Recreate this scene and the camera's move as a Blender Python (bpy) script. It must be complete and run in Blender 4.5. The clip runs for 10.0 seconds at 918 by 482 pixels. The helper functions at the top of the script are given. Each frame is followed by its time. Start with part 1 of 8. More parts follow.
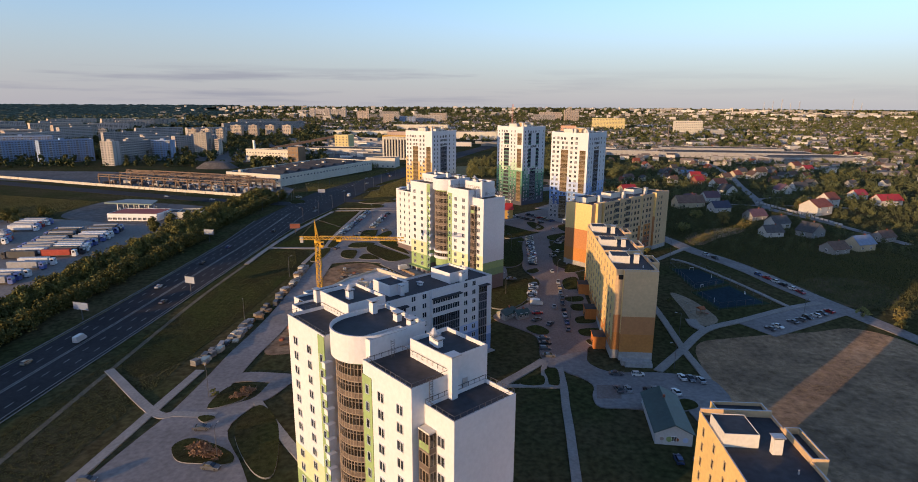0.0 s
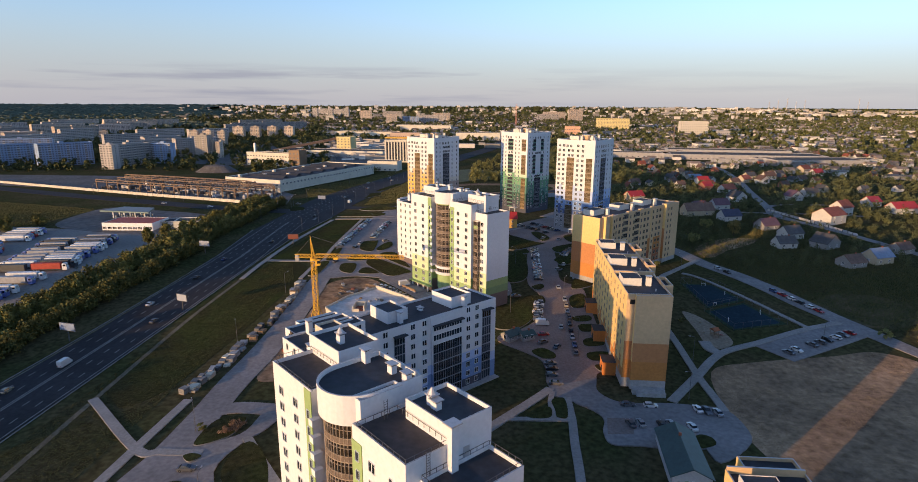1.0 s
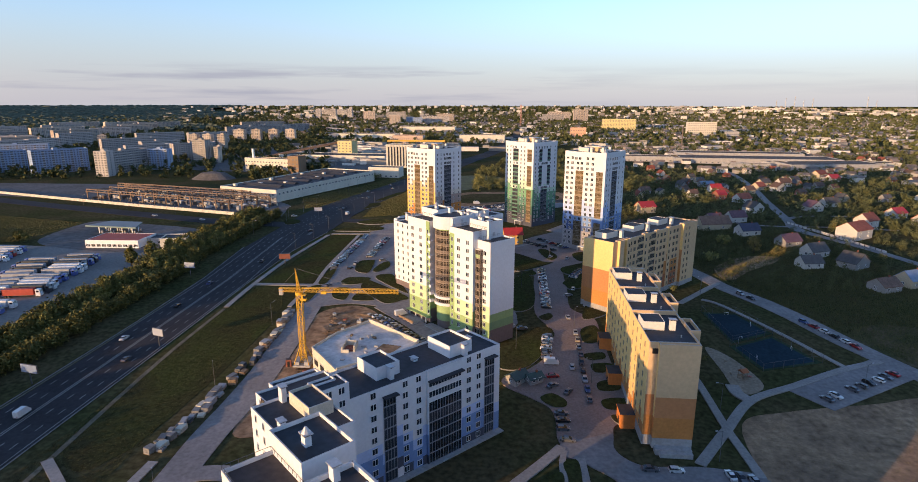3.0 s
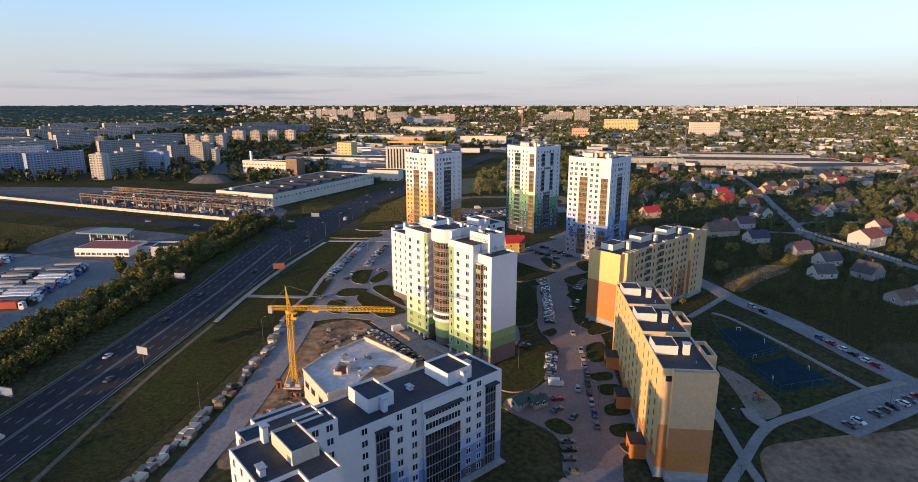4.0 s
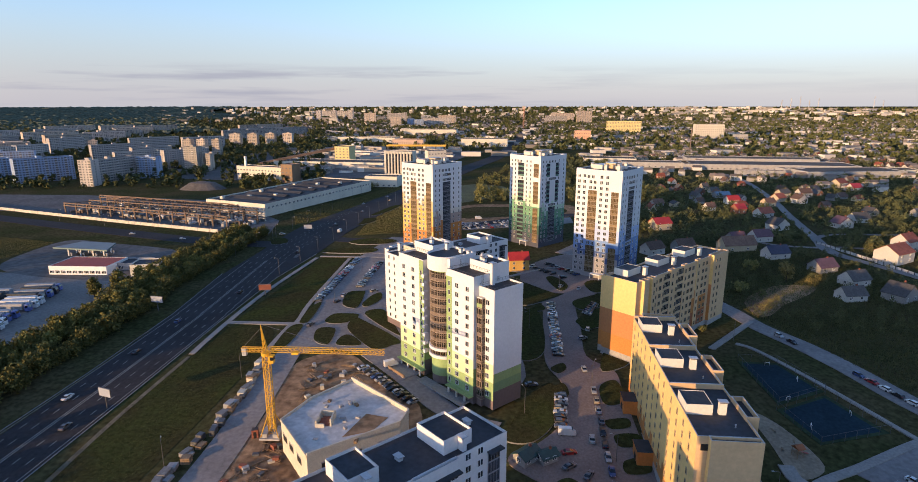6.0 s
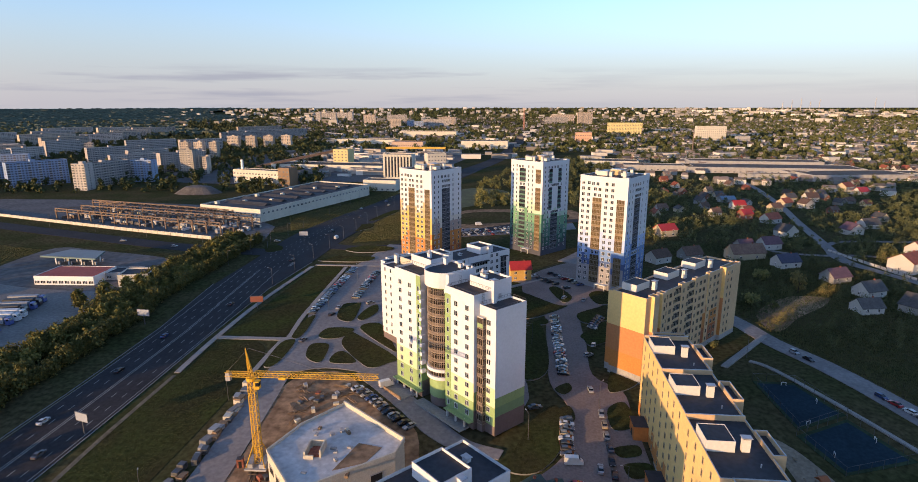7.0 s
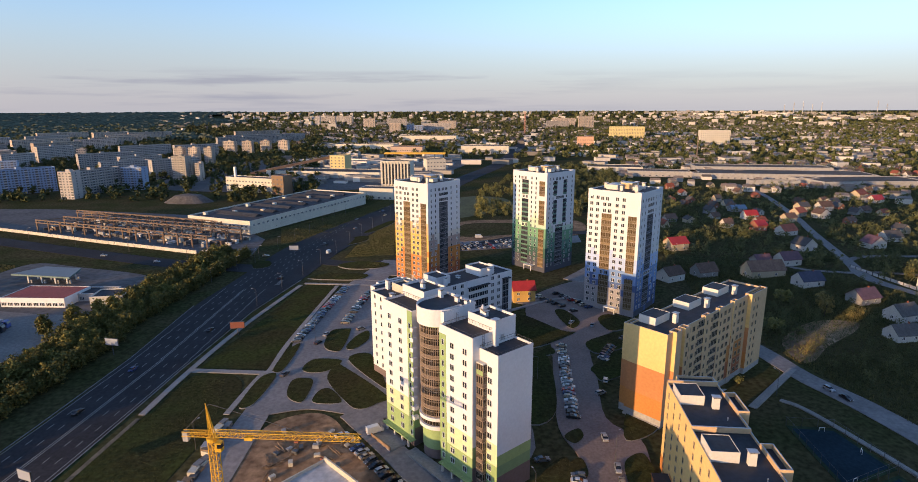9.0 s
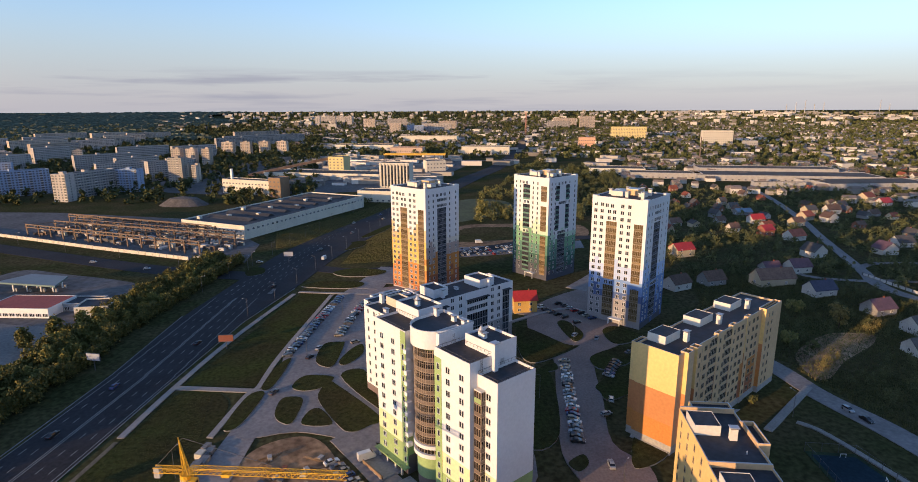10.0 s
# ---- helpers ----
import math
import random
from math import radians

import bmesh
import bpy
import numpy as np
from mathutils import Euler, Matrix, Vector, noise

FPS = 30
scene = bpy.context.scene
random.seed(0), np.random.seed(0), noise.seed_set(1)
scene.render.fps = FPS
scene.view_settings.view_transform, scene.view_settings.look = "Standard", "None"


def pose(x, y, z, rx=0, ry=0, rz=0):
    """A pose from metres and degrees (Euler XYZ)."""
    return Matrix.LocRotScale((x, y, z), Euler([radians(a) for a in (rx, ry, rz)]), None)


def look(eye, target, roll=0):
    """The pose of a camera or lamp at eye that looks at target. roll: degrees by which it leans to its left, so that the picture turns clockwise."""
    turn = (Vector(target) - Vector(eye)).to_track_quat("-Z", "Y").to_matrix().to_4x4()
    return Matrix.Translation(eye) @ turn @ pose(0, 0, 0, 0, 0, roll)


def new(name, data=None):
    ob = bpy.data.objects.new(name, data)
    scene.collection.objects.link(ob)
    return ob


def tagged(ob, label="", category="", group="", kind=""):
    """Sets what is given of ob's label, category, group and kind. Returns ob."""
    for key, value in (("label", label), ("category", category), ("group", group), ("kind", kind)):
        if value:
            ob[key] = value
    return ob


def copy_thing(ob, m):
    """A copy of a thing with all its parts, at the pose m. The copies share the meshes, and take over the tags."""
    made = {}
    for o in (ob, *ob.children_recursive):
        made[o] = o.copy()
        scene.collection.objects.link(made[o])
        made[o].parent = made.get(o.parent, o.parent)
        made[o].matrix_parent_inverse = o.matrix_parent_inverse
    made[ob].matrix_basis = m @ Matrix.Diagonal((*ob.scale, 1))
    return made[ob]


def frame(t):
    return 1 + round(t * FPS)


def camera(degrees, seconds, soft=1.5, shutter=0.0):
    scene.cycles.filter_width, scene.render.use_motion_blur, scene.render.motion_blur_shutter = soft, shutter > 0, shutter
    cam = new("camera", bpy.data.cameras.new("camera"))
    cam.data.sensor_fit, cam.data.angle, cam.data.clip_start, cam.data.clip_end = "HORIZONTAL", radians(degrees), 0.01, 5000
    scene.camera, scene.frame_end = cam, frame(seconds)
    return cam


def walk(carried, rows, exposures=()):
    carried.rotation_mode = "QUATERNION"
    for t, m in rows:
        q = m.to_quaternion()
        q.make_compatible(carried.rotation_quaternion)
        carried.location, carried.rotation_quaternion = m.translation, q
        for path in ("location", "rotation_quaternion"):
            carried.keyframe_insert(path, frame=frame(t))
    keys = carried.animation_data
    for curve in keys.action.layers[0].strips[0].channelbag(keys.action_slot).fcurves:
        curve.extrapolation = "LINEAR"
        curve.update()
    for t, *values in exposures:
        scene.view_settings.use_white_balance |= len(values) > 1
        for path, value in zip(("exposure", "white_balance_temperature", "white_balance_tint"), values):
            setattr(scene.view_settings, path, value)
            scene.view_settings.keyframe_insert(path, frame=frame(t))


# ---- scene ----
# seconds, place in metres, yaw, pitch, roll in degrees
cam = camera(77.2, 10.0, 0.9)
PATH = [
    (0.0, 0.108, 0.481, 77.421, 1.945, -13.410, 0.359),
    (0.5, -0.022, 6.170, 79.994, 2.122, -13.491, 0.344),
    (1.0, 0.009, 11.794, 82.157, 2.284, -13.544, 0.303),
    (1.5, 0.131, 17.394, 84.009, 2.431, -13.580, 0.248),
    (2.0, 0.289, 22.998, 85.629, 2.559, -13.608, 0.188),
    (2.5, 0.442, 28.626, 87.076, 2.669, -13.633, 0.131),
    (3.0, 0.562, 34.290, 88.393, 2.761, -13.656, 0.081),
    (3.5, 0.631, 39.993, 89.610, 2.835, -13.677, 0.040),
    (4.0, 0.639, 45.735, 90.746, 2.893, -13.694, 0.008),
    (4.5, 0.587, 51.508, 91.811, 2.936, -13.704, -0.015),
    (5.0, 0.482, 57.304, 92.807, 2.966, -13.705, -0.031),
    (5.5, 0.335, 63.112, 93.734, 2.987, -13.691, -0.043),
    (6.0, 0.164, 68.919, 94.590, 2.999, -13.662, -0.053),
    (6.5, -0.013, 74.716, 95.374, 3.007, -13.615, -0.065),
    (7.0, -0.175, 80.492, 96.086, 3.012, -13.553, -0.080),
    (7.5, -0.301, 86.242, 96.735, 3.019, -13.478, -0.100),
    (8.0, -0.370, 91.966, 97.337, 3.029, -13.397, -0.125),
    (8.5, -0.366, 97.667, 97.917, 3.047, -13.322, -0.152),
    (9.0, -0.275, 103.358, 98.516, 3.073, -13.267, -0.180),
    (9.5, -0.088, 109.060, 99.187, 3.112, -13.251, -0.202),
    (10.0, 0.196, 114.802, 100.004, 3.165, -13.302, -0.209),
]
walk(cam, [(t, look((x, y, z), (x - math.sin(radians(a)) * math.cos(radians(p)), y + math.cos(radians(a)) * math.cos(radians(p)), z + math.sin(radians(p))), r)) for t, x, y, z, a, p, r in PATH],
     [(0.0, 1.06, 6800, 21), (2.5, 1.32, 6800, 22), (5.0, 1.36, 6800, 22), (10.0, 1.2, 6800, 22)])

# ---- light ----
SUN_EL, SUN_AZ = 5.5, 222.4 - 360   # azimuth of the sun, anticlockwise from +x
sun_dir = Vector((math.cos(radians(SUN_AZ)) * math.cos(radians(SUN_EL)), math.sin(radians(SUN_AZ)) * math.cos(radians(SUN_EL)), math.sin(radians(SUN_EL))))
world = bpy.data.worlds.new("world")
scene.world = world
world.use_nodes = True
wn, wl = world.node_tree.nodes, world.node_tree.links
wn.clear()
sky = wn.new("ShaderNodeTexSky")
sky.sky_type, sky.sun_disc = "NISHITA", False
sky.sun_elevation, sky.sun_rotation = radians(SUN_EL + 4.0), radians(90 - SUN_AZ)
sky.altitude, sky.air_density, sky.dust_density, sky.ozone_density = 100, 1.0, 0.4, 3.4
# thin streaks of cloud low over the horizon
wtc = wn.new("ShaderNodeTexCoord")
wmap = wn.new("ShaderNodeMapping")
wmap.inputs["Scale"].default_value = (3.0, 3.0, 46.0)
wmap.inputs["Location"].default_value = (2.3, 0.9, 0.35)
cloud = wn.new("ShaderNodeTexNoise")
cloud.inputs["Scale"].default_value, cloud.inputs["Detail"].default_value, cloud.inputs["Roughness"].default_value = 1.15, 6.0, 0.55
cramp = wn.new("ShaderNodeValToRGB")
cramp.color_ramp.elements[0].position, cramp.color_ramp.elements[1].position = 0.49, 0.66
cramp.color_ramp.elements[0].color, cramp.color_ramp.elements[1].color = (0, 0, 0, 1), (0.7, 0.7, 0.7, 1)
wsep = wn.new("ShaderNodeSeparateXYZ")
wband = wn.new("ShaderNodeMapRange")
wband.inputs["From Min"].default_value, wband.inputs["From Max"].default_value = 0.062, 0.042
wmul = wn.new("ShaderNodeMath")
wmul.operation = "MULTIPLY"
wside = wn.new("ShaderNodeMapRange")
wside.interpolation_type = "SMOOTHSTEP"
wside.inputs["From Min"].default_value, wside.inputs["From Max"].default_value = 0.28, -0.12
wside.inputs["To Min"].default_value = 0.25
wmul2 = wn.new("ShaderNodeMath")
wmul2.operation = "MULTIPLY"
wmix = wn.new("ShaderNodeMix")
wmix.data_type = "RGBA"
wmix.inputs["B"].default_value = (1.10, 1.25, 1.52, 1)
bg = wn.new("ShaderNodeBackground")
bg.inputs["Strength"].default_value = 0.131
wout = wn.new("ShaderNodeOutputWorld")
wl.new(wtc.outputs["Generated"], wmap.inputs["Vector"])
wl.new(wmap.outputs["Vector"], cloud.inputs["Vector"])
wl.new(cloud.outputs["Fac"], cramp.inputs["Fac"])
wl.new(wtc.outputs["Generated"], wsep.inputs["Vector"])
wl.new(wsep.outputs["Z"], wband.inputs["Value"])
wl.new(cramp.outputs["Color"], wmul.inputs[0])
wl.new(wband.outputs["Result"], wmul.inputs[1])
wl.new(wsep.outputs["X"], wside.inputs["Value"])
wl.new(wmul.outputs["Value"], wmul2.inputs[0])
wl.new(wside.outputs["Result"], wmul2.inputs[1])
wl.new(wmul2.outputs["Value"], wmix.inputs["Factor"])
whaze = wn.new("ShaderNodeMix")
whaze.data_type = "RGBA"
whf = wn.new("ShaderNodeMapRange")
whf.interpolation_type = "SMOOTHERSTEP"
whf.inputs["From Min"].default_value, whf.inputs["From Max"].default_value = 0.22, -0.02
whf.inputs["To Max"].default_value = 0.85
# the haze is cool and grey away from the sun, warm and brighter towards it
wdot = wn.new("ShaderNodeVectorMath")
wdot.operation = "DOT_PRODUCT"
wdot.inputs[1].default_value = (math.cos(radians(SUN_AZ)), math.sin(radians(SUN_AZ)), 0)
wglow = wn.new("ShaderNodeMapRange")
wglow.interpolation_type = "SMOOTHSTEP"
wglow.inputs["From Min"].default_value, wglow.inputs["From Max"].default_value = -0.1, 1.0
wcol = wn.new("ShaderNodeMix")
wcol.data_type = "RGBA"
wcol.inputs["A"].default_value, wcol.inputs["B"].default_value = (1.48, 1.64, 1.90, 1), (5.8, 4.2, 2.5, 1)
wl.new(wtc.outputs["Generated"], wdot.inputs[0])
wl.new(wdot.outputs["Value"], wglow.inputs["Value"])
wl.new(wglow.outputs["Result"], wcol.inputs["Factor"])
wl.new(wcol.outputs["Result"], whaze.inputs["B"])
wl.new(wsep.outputs["Z"], whf.inputs["Value"])
wl.new(whf.outputs["Result"], whaze.inputs["Factor"])
wl.new(sky.outputs["Color"], whaze.inputs["A"])
wl.new(whaze.outputs["Result"], wmix.inputs["A"])
wl.new(wmix.outputs["Result"], bg.inputs["Color"])
wl.new(bg.outputs["Background"], wout.inputs["Surface"])
sun_lamp = bpy.data.lights.new("sun", "SUN")
sun_lamp.energy, sun_lamp.angle, sun_lamp.color = 2.5, radians(0.5), (1.0, 0.67, 0.32)
new("sun", sun_lamp).matrix_world = Matrix.Translation((0, 0, 200)) @ sun_dir.to_track_quat("Z", "Y").to_matrix().to_4x4()

# ---- materials ----
MATS = {}


def mat(name, color, rough=0.7, vary=0.18, grain=2.0, patch=0.12, bump=0.0, metal=0.0, per_object=0.0, second=None, spec=0.4):
    """A surface with fine grain and broad patches; second: a colour that the broad patches lean to."""
    if name in MATS:
        return MATS[name]
    m = bpy.data.materials.new(name)
    m.use_nodes = True
    n, l = m.node_tree.nodes, m.node_tree.links
    b = n["Principled BSDF"]
    b.inputs["Roughness"].default_value, b.inputs["Metallic"].default_value = rough, metal
    b.inputs["Specular IOR Level"].default_value = spec
    tc = n.new("ShaderNodeTexCoord")
    fine, broad = n.new("ShaderNodeTexNoise"), n.new("ShaderNodeTexNoise")
    fine.inputs["Scale"].default_value, fine.inputs["Detail"].default_value = grain, 3
    broad.inputs["Scale"].default_value, broad.inputs["Detail"].default_value = patch, 3
    for t in (fine, broad):
        l.new(tc.outputs["Object"], t.inputs["Vector"])
    c2 = second or [v * (1 - vary) for v in color]
    ramp = n.new("ShaderNodeValToRGB")
    ramp.color_ramp.elements[0].position, ramp.color_ramp.elements[1].position = 0.36, 0.64
    ramp.color_ramp.elements[0].color, ramp.color_ramp.elements[1].color = (*c2, 1), (*color, 1)
    l.new(broad.outputs["Fac"], ramp.inputs["Fac"])
    hsv = n.new("ShaderNodeHueSaturation")
    mr = n.new("ShaderNodeMapRange")
    mr.inputs["From Min"].default_value, mr.inputs["From Max"].default_value = 0.3, 0.7
    mr.inputs["To Min"].default_value, mr.inputs["To Max"].default_value = 1 - vary, 1 + vary
    l.new(fine.outputs["Fac"], mr.inputs["Value"])
    value = mr.outputs["Result"]
    if per_object:
        oi, mo, mu = n.new("ShaderNodeObjectInfo"), n.new("ShaderNodeMapRange"), n.new("ShaderNodeMath")
        mo.inputs["To Min"].default_value, mo.inputs["To Max"].default_value = 1 - per_object, 1 + per_object
        l.new(oi.outputs["Random"], mo.inputs["Value"])
        mu.operation = "MULTIPLY"
        l.new(value, mu.inputs[0]), l.new(mo.outputs["Result"], mu.inputs[1])
        value = mu.outputs["Value"]
    l.new(ramp.outputs["Color"], hsv.inputs["Color"])
    l.new(value, hsv.inputs["Value"])
    l.new(hsv.outputs["Color"], b.inputs["Base Color"])
    if bump:
        bp = n.new("ShaderNodeBump")
        bp.inputs["Strength"].default_value, bp.inputs["Distance"].default_value = bump, 0.15
        l.new(fine.outputs["Fac"], bp.inputs["Height"]), l.new(bp.outputs["Normal"], b.inputs["Normal"])
    MATS[name] = m
    return m


def island_mat(name, color, second, rough=0.8, vary=0.35):
    """A surface whose loose pieces (leaves, far roofs) differ from one another."""
    m = bpy.data.materials.new(name)
    m.use_nodes = True
    n, l = m.node_tree.nodes, m.node_tree.links
    b = n["Principled BSDF"]
    b.inputs["Roughness"].default_value, b.inputs["Specular IOR Level"].default_value = rough, 0.2
    geo, ramp, hsv, mr = n.new("ShaderNodeNewGeometry"), n.new("ShaderNodeValToRGB"), n.new("ShaderNodeHueSaturation"), n.new("ShaderNodeMapRange")
    oi = n.new("ShaderNodeObjectInfo")
    ramp.color_ramp.elements[0].color, ramp.color_ramp.elements[1].color = (*color, 1), (*second, 1)
    l.new(geo.outputs["Random Per Island"], ramp.inputs["Fac"])
    mr.inputs["To Min"].default_value, mr.inputs["To Max"].default_value = 1 - vary, 1 + vary
    l.new(oi.outputs["Random"], mr.inputs["Value"])
    l.new(ramp.outputs["Color"], hsv.inputs["Color"]), l.new(mr.outputs["Result"], hsv.inputs["Value"])
    l.new(hsv.outputs["Color"], b.inputs["Base Color"])
    return m


WHITE = mat("white_render", (0.655, 0.655, 0.665), 0.8, 0.05, 1.5, 0.08)
PALE = mat("pale_render", (0.66, 0.62, 0.55), 0.8, 0.06, 1.5, 0.08)
LIME = mat("lime_render", (0.27, 0.38, 0.16), 0.8, 0.08, 1.5, 0.1)
YLIME = mat("yellow_lime_render", (0.58, 0.61, 0.38), 0.8, 0.07, 1.5, 0.1)
GREEN = mat("green_render", (0.19, 0.30, 0.15), 0.8, 0.08, 1.5, 0.1)
DGREEN = mat("dark_green_render", (0.035, 0.10, 0.08), 0.8, 0.1, 1.5, 0.1)
TEAL = mat("teal_render", (0.09, 0.21, 0.165), 0.8, 0.1, 1.5, 0.1)
BROWN = mat("brown_render", (0.165, 0.125, 0.12), 0.8, 0.1, 1.5, 0.1)
PINK = mat("pinkish_render", (0.40, 0.315, 0.285), 0.8, 0.1, 1.5, 0.1)
BLUE0 = mat("pale_blue_render", (0.42, 0.52, 0.72), 0.8, 0.07, 1.5, 0.1)
BLUE1 = mat("blue_render", (0.17, 0.28, 0.50), 0.8, 0.08, 1.5, 0.1)
BLUE2 = mat("deep_blue_render", (0.07, 0.115, 0.25), 0.8, 0.1, 1.5, 0.1)
GREYB = mat("grey_beige_render", (0.30, 0.285, 0.29), 0.8, 0.1, 1.5, 0.1)
# dark glass with the warm sky's reflection painted in as golden base colour
GOLDGLASS = mat("golden_glazing", (0.13, 0.09, 0.042), 0.08, 0.3, 0.9, 0.35, 0, 0, 0.35, spec=0.6)
GREENM = mat("mid_green_render", (0.15, 0.32, 0.19), 0.8, 0.08, 1.5, 0.1)
PALEG = mat("pale_green_render", (0.48, 0.62, 0.48), 0.8, 0.08, 1.5, 0.1)
SLATE = mat("slate_render", (0.07, 0.075, 0.10), 0.8, 0.1, 1.5, 0.1)
YEL0 = mat("golden_render", (0.66, 0.42, 0.12), 0.8, 0.08, 1.5, 0.1)
ORA = mat("orange_render", (0.52, 0.21, 0.055), 0.8, 0.1, 1.5, 0.1)
RUST = mat("rust_render", (0.34, 0.11, 0.045), 0.8, 0.1, 1.5, 0.1)
# brighter, yellower sand for walls facing the sun, sunlight put into the colour
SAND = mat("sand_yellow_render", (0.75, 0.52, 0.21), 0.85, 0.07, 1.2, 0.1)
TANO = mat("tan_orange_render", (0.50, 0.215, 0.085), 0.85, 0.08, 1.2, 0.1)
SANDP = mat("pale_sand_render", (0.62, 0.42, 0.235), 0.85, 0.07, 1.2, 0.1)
BITUMEN = mat("roof_felt", (0.035, 0.037, 0.045), 0.75, 0.25, 0.8, 0.15, 0.1)
BITBROWN = mat("brown_roof_felt", (0.07, 0.055, 0.05), 0.8, 0.25, 0.8, 0.15, 0.1)
COPING = mat("roof_edge_metal", (0.45, 0.45, 0.46), 0.45, 0.1, 2, 0.2, 0, 0.3)
GLASS = mat("window_glass", (0.035, 0.042, 0.055), 0.07, 0.3, 0.5, 0.3, 0, 0, 0.5, spec=0.6)
BRONZE = mat("bronze_glazing", (0.035, 0.028, 0.022), 0.09, 0.3, 0.9, 0.35, 0, 0, 0.4, spec=0.6)
FRAMEW = mat("white_window_frame", (0.72, 0.72, 0.71), 0.5, 0.05)
FRAMEB = mat("bronze_window_frame", (0.30, 0.235, 0.18), 0.5, 0.12)
# brown loggia panels, tinted gold for the same painted sky reflection
PANELG = mat("golden_brown_panel", (0.175, 0.12, 0.058), 0.35, 0.2, 1, 0.3, 0, 0, 0.6)
PANELB = mat("brown_balcony_panel", (0.155, 0.115, 0.09), 0.6, 0.12, 1, 0.3, 0, 0, 0.15)
CONC = mat("concrete", (0.36, 0.35, 0.34), 0.9, 0.15, 1.2, 0.25, 0.1)
RAWSLAB = mat("raw_concrete_slab", (0.52, 0.51, 0.50), 0.9, 0.18, 0.7, 0.2, 0.1)
BRICKY = mat("pale_block_wall", (0.55, 0.50, 0.40), 0.9, 0.12, 2.5, 0.4, 0.1)
REDBRICK = mat("red_brickwork", (0.30, 0.10, 0.06), 0.9, 0.25, 1.6, 0.4, 0.1)
ASPHALT = mat("asphalt", (0.041, 0.040, 0.043), 0.9, 0.2, 0.9, 0.06, 0.05, spec=0.1)
STREET = mat("street_asphalt", (0.235, 0.218, 0.212), 0.9, 0.18, 0.8, 0.08, 0.05, spec=0.1)
PAVING = mat("paving", (0.29, 0.27, 0.25), 0.9, 0.15, 1.4, 0.12, 0.05, spec=0.1)
PINKPAVE = mat("reddish_paving", (0.235, 0.185, 0.165), 0.9, 0.18, 1.4, 0.09, 0.05, spec=0.1)
WORN = mat("worn_dirt_path", (0.17, 0.145, 0.105), 0.95, 0.25, 1.0, 0.2, spec=0.05)
KERB = mat("kerb_stone", (0.20, 0.20, 0.195), 0.9, 0.12, 2, 0.3)
LINE = mat("road_paint", (0.22, 0.22, 0.21), 0.7, 0.25, 1.5, 0.3)
LAWN = mat("lawn", (0.044, 0.052, 0.018), 0.95, 0.35, 0.8, 0.05, 0.25, second=(0.044, 0.040, 0.019), spec=0.0)
ROUGHGRASS = mat("rough_grass", (0.049, 0.053, 0.022), 0.95, 0.4, 0.6, 0.035, 0.3, second=(0.078, 0.064, 0.033), spec=0.0)
DRY = mat("dry_field", (0.36, 0.235, 0.145), 0.95, 0.35, 0.5, 0.05, 0.9, second=(0.20, 0.135, 0.09), spec=0.0)
SOIL = mat("churned_soil", (0.31, 0.20, 0.12), 0.95, 0.35, 0.5, 0.15, 0.4, second=(0.19, 0.12, 0.075), spec=0.0)
GRAVEL = mat("gravel_yard", (0.225, 0.21, 0.195), 0.95, 0.2, 0.8, 0.05, 0.1, spec=0.1)
COURT = mat("blue_sports_court", (0.017, 0.038, 0.052), 0.95, 0.2, 1, 0.1, spec=0.05)
COURTG = mat("green_court_surround", (0.035, 0.055, 0.03), 0.95, 0.25, 1, 0.1, spec=0.05)
SANDPIT = mat("playground_sand", (0.30, 0.235, 0.17), 0.95, 0.2, 1, 0.2, spec=0.05)
DARKYARD = mat("dark_works_yard", (0.145, 0.135, 0.13), 0.95, 0.25, 0.3, 0.03, spec=0.1)
# distant panes: the haze of distance is put into this lighter glass colour
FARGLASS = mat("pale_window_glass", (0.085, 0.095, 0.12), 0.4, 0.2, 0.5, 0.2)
CRANEY = mat("crane_yellow", (0.72, 0.40, 0.03), 0.5, 0.15, 1.5, 0.5)
STEEL = mat("dull_steel", (0.13, 0.13, 0.135), 0.6, 0.2, 2, 0.5, 0, 0.5)
RUSTST = mat("rusty_concrete_frame", (0.20, 0.135, 0.095), 0.9, 0.2, 1, 0.2)
DARKIN = mat("dark_opening", (0.015, 0.014, 0.014), 0.9, 0.1)
TYRE = mat("tyre_rubber", (0.015, 0.015, 0.016), 0.9, 0.1)
CARGLASS = mat("car_glass", (0.012, 0.014, 0.018), 0.06, 0.1, spec=0.7)
BARK = mat("bark", (0.07, 0.05, 0.035), 0.95, 0.3, 3, 0.5, 0.3)
WOOD = mat("weathered_timber", (0.26, 0.17, 0.10), 0.85, 0.25, 2, 0.5)
ORANGEBOX = mat("orange_porch_render", (0.56, 0.19, 0.045), 0.8, 0.1, 1.5, 0.2)
TEALROOF = mat("dark_teal_sheet_roof", (0.03, 0.075, 0.07), 0.5, 0.15, 1, 0.2)
REDROOF = mat("red_sheet_roof", (0.42, 0.035, 0.03), 0.5, 0.12, 1, 0.2)
TILE1 = mat("red_tile_roof", (0.30, 0.085, 0.05), 0.8, 0.25, 1.5, 0.3, 0, 0, 0.25)
TILE2 = mat("grey_slate_roof", (0.095, 0.09, 0.088), 0.8, 0.25, 1.5, 0.3, 0, 0, 0.3)
